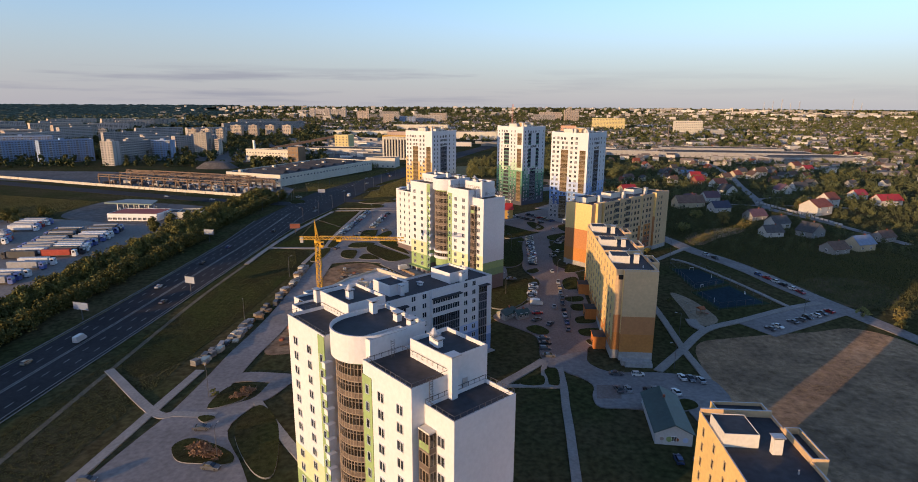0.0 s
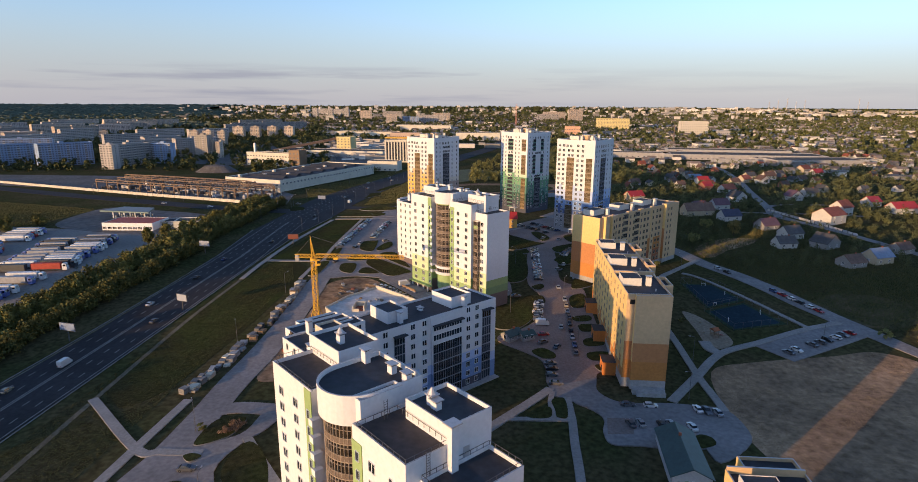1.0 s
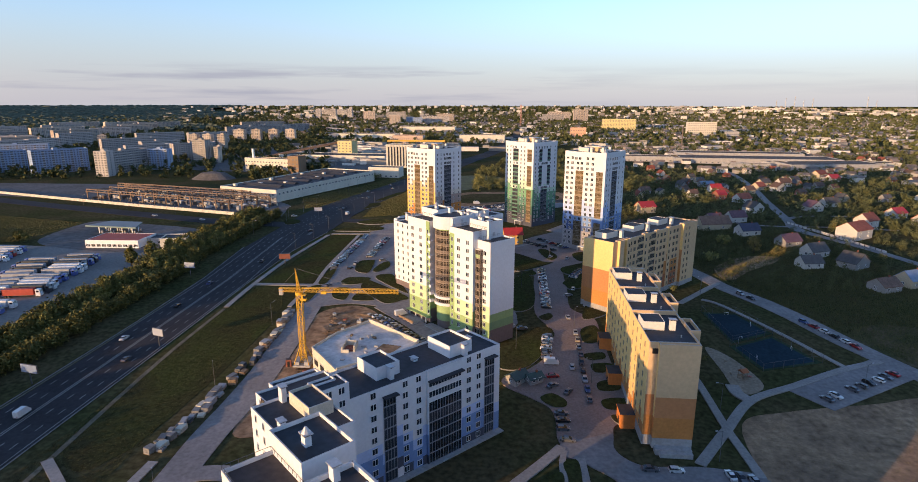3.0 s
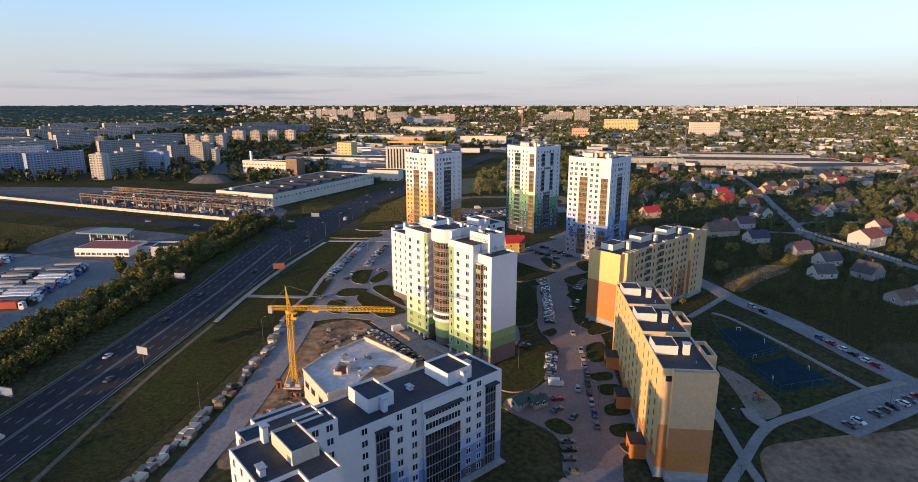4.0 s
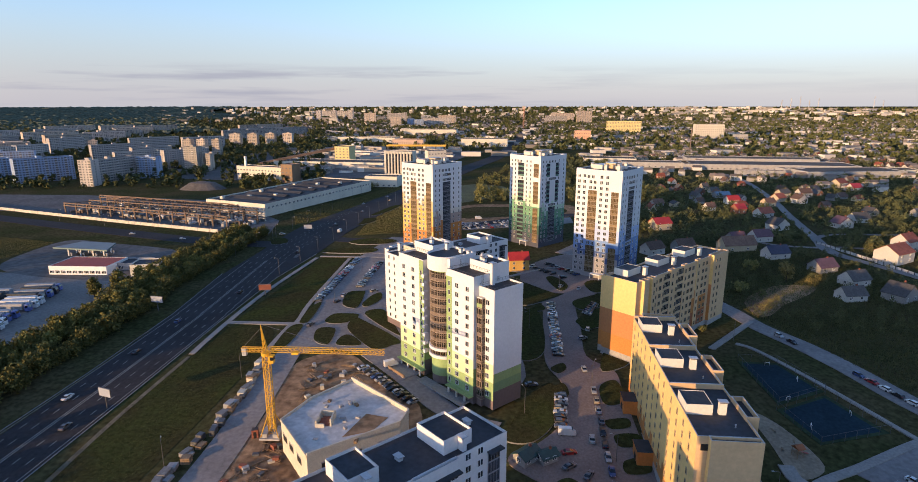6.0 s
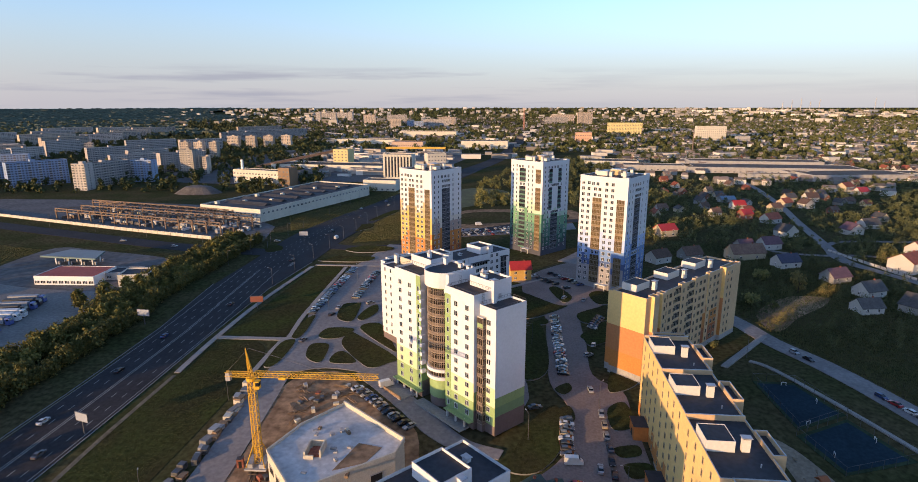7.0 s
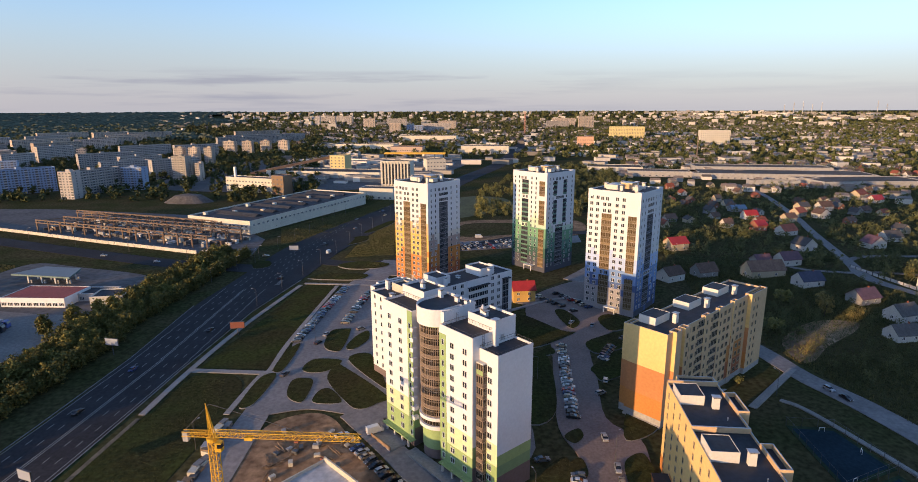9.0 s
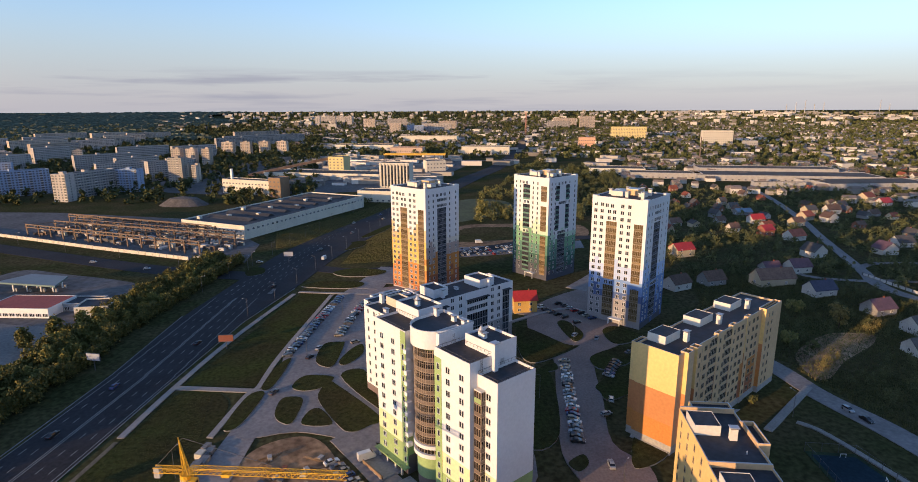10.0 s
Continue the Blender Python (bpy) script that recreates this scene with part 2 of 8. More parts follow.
TILE3 = mat("brown_roof", (0.15, 0.09, 0.065), 0.8, 0.25, 1.5, 0.3, 0, 0, 0.3)
BOARDW = mat("billboard_white", (0.30, 0.33, 0.39), 0.6, 0.05)
BOARDR = mat("billboard_red", (0.22, 0.07, 0.045), 0.6, 0.1)
LEAF = island_mat("leaves", (0.095, 0.105, 0.036), (0.19, 0.175, 0.062))
LEAFD = island_mat("dark_leaves", (0.062, 0.076, 0.028), (0.135, 0.14, 0.05))
LEAFB = island_mat("belt_leaves", (0.095, 0.10, 0.028), (0.22, 0.19, 0.055))
RUSSET = island_mat("russet_leaves", (0.13, 0.075, 0.045), (0.26, 0.16, 0.10))
LEAFG = island_mat("garden_leaves", (0.055, 0.064, 0.026), (0.10, 0.103, 0.042))
LEAFA = island_mat("autumn_leaves", (0.11, 0.095, 0.032), (0.21, 0.165, 0.06))
FARWALL = island_mat("far_walls", (0.16, 0.145, 0.13), (0.62, 0.58, 0.52), 0.85)
# forest green with distance haze mixed into its base colour
CANOPY = mat("forest_canopy", (0.105, 0.118, 0.085), 0.95, 0.4, 0.06, 0.006, second=(0.085, 0.096, 0.07), spec=0.0)
TUFT = island_mat("dry_grass_blades", (0.24, 0.155, 0.08), (0.42, 0.28, 0.14))
TUFTG = island_mat("green_grass_blades", (0.05, 0.056, 0.019), (0.078, 0.072, 0.028))
# lighter copy of the green blades; sunlight on the verges put into the colour
VERGEG = island_mat("verge_grass_blades", (0.082, 0.086, 0.028), (0.15, 0.13, 0.048))
FARROOF = island_mat("far_roofs", (0.11, 0.095, 0.085), (0.27, 0.21, 0.17), 0.85)

# ---- building tools ----
class Shape:
    """Vertices, faces and material slots of one mesh."""

    def __init__(self, *mats):
        self.v, self.f, self.i, self.mats = [], [], [], list(mats)

    def slot(self, m):
        if m not in self.mats:
            self.mats.append(m)
        return self.mats.index(m)

    def face(self, pts, m):
        k = len(self.v)
        self.v.extend(pts)
        self.f.append(tuple(range(k, k + len(pts))))
        self.i.append(self.slot(m))

    def box(self, x0, x1, y0, y1, z0, z1, m, top=None):
        self.prism([(x0, y0), (x1, y0), (x1, y1), (x0, y1)], z0, z1, m, top)

    def prism(self, poly, z0, z1, m, top=None, bottom=True):
        """poly: anticlockwise seen from above."""
        k, n = len(self.v), len(poly)
        self.v.extend([(x, y, z0) for x, y in poly] + [(x, y, z1) for x, y in poly])
        for a in range(n):
            b = (a + 1) % n
            self.f.append((k + a, k + b, k + n + b, k + n + a))
            self.i.append(self.slot(m))
        self.f.append(tuple(k + n + a for a in range(n)))
        self.i.append(self.slot(top or m))
        if bottom:
            self.f.append(tuple(k + a for a in reversed(range(n))))
            self.i.append(self.slot(m))

    def beam(self, a, b, w, m, h=None):
        """A bar of square section from a to b."""
        a, b = Vector(a), Vector(b)
        d = (b - a).normalized()
        s = d.cross(Vector((0, 0, 1)))
        s = Vector((1, 0, 0)) if s.length < 1e-3 else s.normalized()
        u = s.cross(d).normalized()
        s, u = s * w / 2, u * (h or w) / 2
        k = len(self.v)
        for p in (a, b):
            self.v.extend([tuple(p - s - u), tuple(p + s - u), tuple(p + s + u), tuple(p - s + u)])
        for q in ((0, 1, 5, 4), (1, 2, 6, 5), (2, 3, 7, 6), (3, 0, 4, 7), (3, 2, 1, 0), (4, 5, 6, 7)):
            self.f.append(tuple(k + c for c in q))
            self.i.append(self.slot(m))

    def tube(self, a, b, r0, r1, m, n=7):
        a, b = Vector(a), Vector(b)
        d = (b - a).normalized()
        s = d.cross(Vector((0, 0, 1)))
        s = Vector((1, 0, 0)) if s.length < 1e-3 else s.normalized()
        u = s.cross(d)
        k = len(self.v)
        for p, r in ((a, r0), (b, r1)):
            for c in range(n):
                w = 2 * math.pi * c / n
                self.v.append(tuple(p + s * r * math.cos(w) + u * r * math.sin(w)))
        for c in range(n):
            e = (c + 1) % n
            self.f.append((k + c, k + e, k + n + e, k + n + c))
            self.i.append(self.slot(m))
        self.f.append(tuple(k + n + c for c in range(n)))
        self.i.append(self.slot(m))

    def grid(self, p0, p1, z0, z1, nb, nf, pick):
        """A wall from p0 to p1 in nb bays and nf floors; pick(bay, floor) gives each field's paint."""
        for b in range(nb):
            for f in range(nf):
                xa, ya = p0[0] + (p1[0] - p0[0]) * b / nb, p0[1] + (p1[1] - p0[1]) * b / nb
                xb, yb = p0[0] + (p1[0] - p0[0]) * (b + 1) / nb, p0[1] + (p1[1] - p0[1]) * (b + 1) / nb
                za, zb = z0 + (z1 - z0) * f / nf, z0 + (z1 - z0) * (f + 1) / nf
                self.face([(xa, ya, za), (xb, yb, za), (xb, yb, zb), (xa, ya, zb)], pick(b, f))

    def gable(self, x0, x1, y0, y1, z, rise, over, wallm, roofm, along="x"):
        """A gabled roof on a box; the ridge runs along x or y."""
        def at(p, q, r):
            return (p, q, r) if along == "x" else (q, p, r)
        a0, a1, b0, b1 = (x0, x1, y0, y1) if along == "x" else (y0, y1, x0, x1)
        m = (b0 + b1) / 2
        for a in (a0, a1):
            self.face([at(a, b0, z), at(a, b1, z), at(a, m, z + rise)], wallm)
        k, t = rise / (m - b0), 0.18
        for b, s in ((b0, 1), (b1, -1)):
            e = b - s * over
            ze = z - over * k
            q = [at(a0 - over, e, ze), at(a1 + over, e, ze), at(a1 + over, m, z + rise), at(a0 - over, m, z + rise)]
            up = [(x, y, c + t) for x, y, c in q]
            self.face(up, roofm), self.face(q, roofm)
            for c in range(4):
                d = (c + 1) % 4
                self.face([q[c], q[d], up[d], up[c]], roofm)

    def tub(self, x0, x1, y0, y1, z0, z, wall, edge, deck, h=0.65, t=0.32):
        """Walls from z0 to z with a flat deck h below their top, all in one piece."""
        k = len(self.v)
        for a, zz in ((0, z0), (0, z), (t, z), (t, z - h)):
            self.v.extend([(x0 + a, y0 + a, zz), (x1 - a, y0 + a, zz), (x1 - a, y1 - a, zz), (x0 + a, y1 - a, zz)])
        for j, m in ((0, wall), (1, edge), (2, wall)):
            for c in range(4):
                d = (c + 1) % 4
                self.f.append((k + 4 * j + c, k + 4 * j + d, k + 4 * j + 4 + d, k + 4 * j + 4 + c))
                self.i.append(self.slot(m))
        self.f.append((k + 12, k + 13, k + 14, k + 15))
        self.i.append(self.slot(deck))

    def mesh(self, name):
        me = bpy.data.meshes.new(name)
        me.from_pydata(self.v, [], self.f)
        for m in self.mats:
            me.materials.append(m)
        me.polygons.foreach_set("material_index", self.i)
        me.update()
        return me


def part(name, shape, parent, label="", m=None):
    """One mesh object under a thing or a part. shape: a Shape or a finished mesh."""
    ob = new(name, shape.mesh(name) if isinstance(shape, Shape) else shape)
    ob.parent = parent
    if m is not None:
        ob.matrix_basis = m
    return tagged(ob, label) if label else ob


def thing(name, label, category, m=None, group="", kind=""):
    ob = new(name)
    ob.empty_display_size = 0.5
    if m is not None:
        ob.matrix_basis = m
    return tagged(ob, label, category, group, kind)


def sheet(name, shape, label, kind="structure", category="", lift=0.08):
    """A flat piece of the plan, draped over the slope."""
    return tagged(new(name, drape(shape.mesh(name), lift)), label, category or name.replace("_", " "), "", kind)


def clamp(v, a, b):
    return np.clip(v, a, b) if isinstance(v, np.ndarray) else min(b, max(a, v))


def ease(v, a, b):
    """0 below a, 1 above b, soft between."""
    t = clamp((v - a) / (b - a), 0.0, 1.0)
    return t * t * (3 - 2 * t)


def terrain(x, y):
    """The far country: it swells towards the town and rises to low hills behind it."""
    r = math.hypot(x, y - 60)
    if r < 1200:
        return 0.0
    return 24 * ((min(r, 4900) - 1200) / 3700) ** 1.3 + 23 * ease(r, 3500, 4950)


def slope(x, y):
    """The near ground: it climbs some nine metres from the first tower to the point towers."""
    g = -5.2 + 6.6 * ease(y, 182, 268) + 2.6 * ease(y, 255, 430)
    g -= ease(-x, 60, 115) * (1.0 + 2.0 * ease(y, 300, 430))
    g += 2.0 * ease(x, 120, 200) * ease(y, 340, 430)
    return g * (1 - ease(y, 520, 760)) * (1 - ease(-x, 200, 420))


def lay(x, y):
    """Where a point of the flat plan lies on the sloping ground."""
    ey, ez = clamp(18 + (y - 170) * 0.35, 10, 90), clamp(84 + (y - 170) * 0.06, 82, 95)
    k = 0.0
    for _ in range(4):
        k = -slope(x * (1 + k), y + (y - ey) * k) / ez
    u, v = x * (1 + k), y + (y - ey) * k
    return u, v, slope(u, v)


def drape(me, lift=0.0):
    """Cut a flat mesh in strips and lay it on the slope."""
    bm = bmesh.new()
    bm.from_mesh(me)
    xs, ys = [v.co.x for v in bm.verts], [v.co.y for v in bm.verts]
    for axis, lo, hi, step in ((1, max(min(ys), 150), min(max(ys), 470), 5), (0, max(min(xs), -440), min(max(xs), 240), 20)):
        k = math.ceil(lo / step) * step
        while k < hi:
            co, no = ((0, k, 0), (0, 1, 0)) if axis else ((k, 0, 0), (1, 0, 0))
            bmesh.ops.bisect_plane(bm, geom=bm.verts[:] + bm.edges[:] + bm.faces[:], dist=1e-4, plane_co=co, plane_no=no)
            k += step
    for v in bm.verts:
        x, y, z = lay(v.co.x, v.co.y)
        v.co = (x, y, v.co.z + z + lift)
    bm.to_mesh(me)
    bm.free()
    return me


def ribbon(shape, pts, width, z0, z1, m, closed=False):
    """A strip of even or changing width along a line, with thickness."""
    p = [Vector((q[0], q[1])) for q in pts]
    w = [q[2] if len(q) > 2 else width for q in pts]
    left, right = [], []
    for k in range(len(p)):
        d = (p[min(k + 1, len(p) - 1)] - p[max(k - 1, 0)]).normalized()
        s = Vector((-d.y, d.x))
        left.append(p[k] + s * w[k] / 2)
        right.append(p[k] - s * w[k] / 2)
    n, k0 = len(p), len(shape.v)
    for q, z in ((left, z0), (left, z1), (right, z1), (right, z0)):
        shape.v.extend([(v.x, v.y, z + terrain(v.x, v.y)) for v in q])
    for k in range(n - 1):
        for j in range(3):
            shape.f.append((k0 + j * n + k, k0 + (j + 1) * n + k, k0 + (j + 1) * n + k + 1, k0 + j * n + k + 1))
            shape.i.append(shape.slot(m))
    for k, flip in ((0, 1), (n - 1, 0)):
        q = [k0 + j * n + k for j in range(4)]
        shape.f.append(tuple(q[::-1] if flip else q))
        shape.i.append(shape.slot(m))


def smooth(pts, n=6):
    """Points of a soft curve through the given ones."""
    out = []
    for k in range(len(pts) - 1):
        a, b, c, d = (Vector(pts[max(0, min(len(pts) - 1, k + j))]) for j in (-1, 0, 1, 2))
        for s in range(n):
            t = s / n
            out.append(tuple(0.5 * ((2 * b) + (c - a) * t + (2 * a - 5 * b + 4 * c - d) * t * t + (3 * b - a - 3 * c + d) * t ** 3)))
    out.append(tuple(pts[-1]))
    return out


def blob(pts, n=5):
    """A closed soft outline through the given points, anticlockwise."""
    m, out = len(pts), []
    for k in range(m):
        a, b, c, d = (Vector(pts[(k + j) % m][:2]) for j in (-1, 0, 1, 2))
        for s in range(n):
            t = s / n
            out.append(tuple(0.5 * ((2 * b) + (c - a) * t + (2 * a - 5 * b + 4 * c - d) * t * t + (3 * b - a - 3 * c + d) * t ** 3)))
    area = sum(out[k][0] * out[(k + 1) % len(out)][1] - out[(k + 1) % len(out)][0] * out[k][1] for k in range(len(out)))
    return out if area > 0 else out[::-1]

# ---- ground ----
g = Shape()
gx = [-440 + 11 * k for k in range(72)]
gy = [-60 + 5 * k for k in range(168)]
far_steps = [40 * 1.22 ** k for k in range(32)]
out = 0.0
for d in far_steps:
    out += d
    if out < 15500:
        gx = [-440 - out] + gx + [341 + out]
        gy = [-60 - out] + gy + [775 + out]
for y in gy:
    for x in gx:
        g.v.append((x, y, slope(x, y) + terrain(x, y)))
n = len(gx)
for j in range(len(gy) - 1):
    for i in range(n - 1):
        g.f.append((j * n + i, j * n + i + 1, (j + 1) * n + i + 1, (j + 1) * n + i))
        g.i.append(g.slot(ROUGHGRASS))
tagged(new("ground", g.mesh("ground")), "dark rough grass and waste ground reaching the horizon", "ground", "", "structure")


def road_sheet(name, label, m, lines, z):
    s = Shape()
    for k, (pts, w) in enumerate(lines):
        ribbon(s, smooth([q if len(q) > 2 else (*q, w) for q in pts]), w, 0.0, z + 0.008 * k, m)
    return sheet(name, s, label)


# the dual carriageway and its crossing
HIGH = [(-130, -60, 23), (-130, 100, 23), (-129, 220, 23), (-130.5, 300, 25), (-132.5, 365, 32), (-128, 420, 38), (-124, 490, 42), (-110, 560, 40), (-92, 640, 34), (-66, 760, 30), (-25, 930, 28), (18, 1110, 26), (70, 1500, 24), (110, 1900, 22)]
road_sheet("road_highway", "wide dark asphalt dual carriageway with lane markings", ASPHALT, [(HIGH, 23)], 0.16)
road_sheet("road_crossing", "dark asphalt side road meeting the carriageway", ASPHALT, [([(-140, 440), (-200, 449), (-290, 478), (-420, 524), (-620, 600)], 16), ([(-128, 470), (-95, 455), (-60, 462), (-20, 500), (40, 545), (110, 560)], 12)], 0.12)
marks = Shape()
for off, dash in ((-0.4, 0), (0.4, 0), (-4.2, 1), (-7.9, 1), (4.2, 1), (7.9, 1), (-11.2, 0), (11.2, 0)):
    y = 60.0
    while y < 400:
        ln = 3.0 if dash else 10.0
        xc = -130 + (0 if y < 300 else -(y - 300) * 0.05)
        w = 0.14 if abs(off) > 1 else 0.16
        marks.box(xc + off - w, xc + off + w, y, y + ln, 0.16, 0.175, LINE)
        y += 9.0 if dash else 10.0
for k in range(26):
    y = 405 + k * 7
    for off in (-9, -5.5, 0, 5.5, 9):
        xc = -134 + max(0, (y - 420)) * 0.14
        marks.box(xc + off - 0.14, xc + off + 0.14, y, y + 3, 0.16, 0.175, LINE)
for k in range(7):
    marks.box(-118 + k * 0.0 - 3, -118 + 1, 408 + k * 1.3, 408.6 + k * 1.3, 0.16, 0.175, LINE)
sheet("road_markings", marks, "white painted lane lines and dashes on the asphalt", category="road markings")
island = Shape()
for pts in ([(-146, 440), (-138, 446), (-143, 458), (-152, 456)], [(-118, 500), (-104, 503), (-92, 520), (-96, 535), (-112, 520)], [(-100, 548), (-92, 552), (-82, 590), (-88, 592)]):
    island.prism(blob(pts), 0, 0.24, KERB, LAWN)
sheet("traffic_island", island, "kerbed grass islands at the road junction", category="traffic island")
verge = Shape()
ribbon(verge, [(-117.6, -40), (-117.6, 250), (-117.8, 300), (-116.2, 365), (-109, 418)], 0.28, 0, 0.2, KERB)
ribbon(verge, [(-142.4, -40), (-142.4, 250), (-143.6, 310), (-149.4, 372)], 0.28, 0, 0.2, KERB)
sheet("kerb", verge, "pale concrete kerbs along the carriageway")

# estate streets, parking and paths
STREETC = [(-79.5, 70, 9), (-77, 103.5, 9), (-75.3, 119, 9), (-73.7, 131, 9), (-73.4, 150, 9), (-73.6, 168, 9.5), (-72.8, 187, 10), (-73, 210, 10), (-75.2, 249, 10), (-76.4, 273.5, 9), (-77, 298, 9), (-75.2, 316, 12), (-73.6, 332, 21), (-73, 350, 23), (-71.6, 391, 23), (-69, 420, 18), (-62, 464, 14)]
road_sheet("street_west", "grey asphalt estate street with parking bays", STREET, [(STREETC, 9), ([(-73, 149), (-66, 152.5), (-48, 152.5), (-26, 163)], 6)], 0.20)


def paved(name, label, m, outline, z):
    s = Shape()
    s.prism(blob(outline, 4) if len(outline) > 4 else outline, 0, z, m)
    return sheet(name, s, label)


paved("street_yard", "grey asphalt lanes and parking round the lime tower", STREET, [(-78, 271), (-60, 275), (-40, 271), (-16, 268), (2, 249), (14, 256), (9, 300), (4, 326), (-8, 352), (-16, 380), (-40, 420), (-60, 422), (-66, 400), (-74, 330), (-75, 300)], 0.24)
paved("street_court", "reddish-grey paved court between the blocks", PINKPAVE, [(20.6, 170), (20.9, 180), (20, 188), (15, 194), (6.5, 202.5), (8, 209), (14.5, 213), (22.5, 225), (24, 240), (26, 252), (22, 268), (24, 300), (26, 339), (18, 364), (24, 397), (57, 428), (59, 400), (60, 368), (57, 350), (43, 334), (40, 300), (38, 274), (46, 262), (45.5, 245), (44.5, 220), (43.5, 188), (37, 179), (35.6, 174), (33, 168), (26, 163.5)], 0.28)
paved("street_lot", "grey asphalt turning lot by the first tower", STREET, [(-73, 104), (-73, 131), (-64, 136.5), (-59.5, 141), (-58, 151), (-52.5, 151), (-55, 141), (-58, 136), (-60, 124), (-50, 109), (-48, 101)], 0.23)
paved("street_south", "grey asphalt lane and turning area", STREET, [(19.5, 165), (22, 170.5), (29, 172.5), (35.4, 175), (34.6, 168.2), (36.3, 163.7), (40.2, 160.6), (46, 160.4), (53.3, 160.8), (60, 160), (67.3, 158.2), (69.5, 152), (68, 142), (57, 133), (55, 141), (48.7, 138), (40.2, 139), (33, 139.5), (32, 145), (33.4, 151), (31.6, 155.4), (27.8, 159), (26, 161), (22.5, 163)], 0.33)
paved("street_patch", "reddish paved parking patch", PINKPAVE, [(34.3, 151.8), (41.1, 152.1), (39.6, 144.1), (32.9, 143.8)], 0.36)
road_sheet("street_back", "grey asphalt lanes behind the towers", STREET, [([(25, 385), (10, 395), (-4, 420), (-26, 432), (-60, 436)], 12), ([(48, 424), (66, 452), (80, 480)], 12)], 0.31)
road_sheet("street_east", "grey asphalt lane with parked cars along the gardens", STREET, [
    ([(99, 372), (107, 345), (112.5, 326, 9), (117, 306.7, 9), (125.5, 286.8, 10), (131.5, 267, 10), (135.4, 248, 10), (139.5, 231.8, 9), (146, 210.3, 8), (151.7, 186.2, 6), (153.1, 148.1, 6)], 8), ([(99.5, 197.5), (119, 209), (140, 221.5)], 15), ([(246.8, 327.4), (237, 380), (227, 411.6), (221, 430, 8), (222, 447.5, 8), (229.8, 471.8, 7), (254.8, 561.3), (276.6, 634.3), (304.2, 749.4), (318, 838)], 6)], 0.20)
road_sheet("street_gardens", "narrow grey lanes between the garden plots", STREET, [([(223, 448), (208, 449.5), (192.6, 454.5), (186, 463)], 4), ([(231, 476), (245, 486), (262, 489), (300, 489)], 4.5), ([(223, 447), (232, 449.5), (251, 446.5), (290, 440)], 4)], 0.16)
road_sheet("pavement", "pale concrete footpaths between lawns", PAVING, [
    ([(-113.3, 268), (-114, 300), (-112.6, 345), (-106, 408)], 2.2), ([(-109, 155), (-83, 132), (-76, 131), (-66, 131)], 2.6), ([(-82, 156), (-83, 132), (-84, 107), (-86, 70)], 2.6),
    ([(-113, 300.6), (-95, 300.4), (-79, 300.3)], 2.8), ([(-85.8, 270), (-85.4, 297), (-83.6, 303), (-85.4, 332), (-85.2, 408)], 2.0), ([(-104.7, 411.4), (-69, 411), (-44, 413)], 2.0)], 0.30)
road_sheet("pavement", "pale concrete footpaths across the courtyard and lawns", PAVING, [
    ([(21.6, 107.5), (23.2, 128), (23.9, 139.6), (24.8, 150), (25.2, 162.9)], 2.2), ([(70.4, 262), (70.2, 230), (69.4, 206), (67.7, 179), (67.6, 166), (67.4, 157)], 2.4), ([(54.6, 162), (67, 178), (81.4, 196), (99.4, 206.4), (122.7, 219.6), (138.8, 226.3)], 2.8), ([(81.4, 196), (79.2, 200), (79.6, 206)], 4.0), ([(99.6, 288.5), (105.5, 281), (115.4, 252), (123.5, 221)], 1.8), ([(88, 283), (102, 298), (116, 313)], 2.6), ([(1.5, 143.6), (5.9, 149.1), (12.2, 156.7), (18.3, 164.3), (21, 168)], 2.8), ([(6, 149.9), (14, 150.3), (24, 150.3)], 1.7), ([(20, 150.5), (20.2, 160), (21.5, 166)], 1.6),
    ([(10, 260), (2, 247)], 2.2), ([(-58, 138), (-44, 120), (-30, 104)], 2.4), ([(62, 372), (40, 392), (10, 372)], 2.2)], 0.36)


LAWNS = []


def lawn(*outline):
    """A kerbed island of grass."""
    s = Shape()
    LAWNS.append(blob(list(outline)))
    s.prism(LAWNS[-1], 0, 0.48, KERB, LAWN)
    sheet("lawn", s, "mown dark green lawn edged with concrete kerbs")


lawn((-68.9, 325.4), (-70.6, 334.7), (-70, 343.3), (-63.5, 345.2), (-61.8, 342.7), (-60.8, 322.6), (-64.9, 321.1))
lawn((-59.7, 325.8), (-57.7, 337.8), (-54, 343), (-51.9, 333.1), (-56.2, 322.9))
lawn((-71.2, 303.4), (-70.8, 310.4), (-67.3, 313.4), (-58.1, 312.2), (-60.3, 303.9), (-66.2, 301))
lawn((-70.9, 285.4), (-72.1, 293.6), (-69.8, 296.5), (-64.4, 295), (-63, 282.6), (-64.1, 278.9), (-68.1, 280.8))
lawn((-59.6, 279.1), (-59.8, 287.5), (-56.1, 288.7), (-49.9, 279.6))
lawn((-59.4, 296), (-59.6, 307.8), (-58.2, 309), (-35.8, 285.5), (-37.7, 279.3), (-42.7, 275.4), (-48.1, 279.4))
lawn((-55.7, 313.1), (-48.1, 318.9), (-38.4, 297), (-37.1, 290.2))
lawn((-82.3, 302.6), (-83, 320.3), (-79.6, 327.2), (-78.4, 303.4))
lawn((-84, 275.6), (-84.6, 296), (-79.4, 298.4), (-79.4, 277.3))
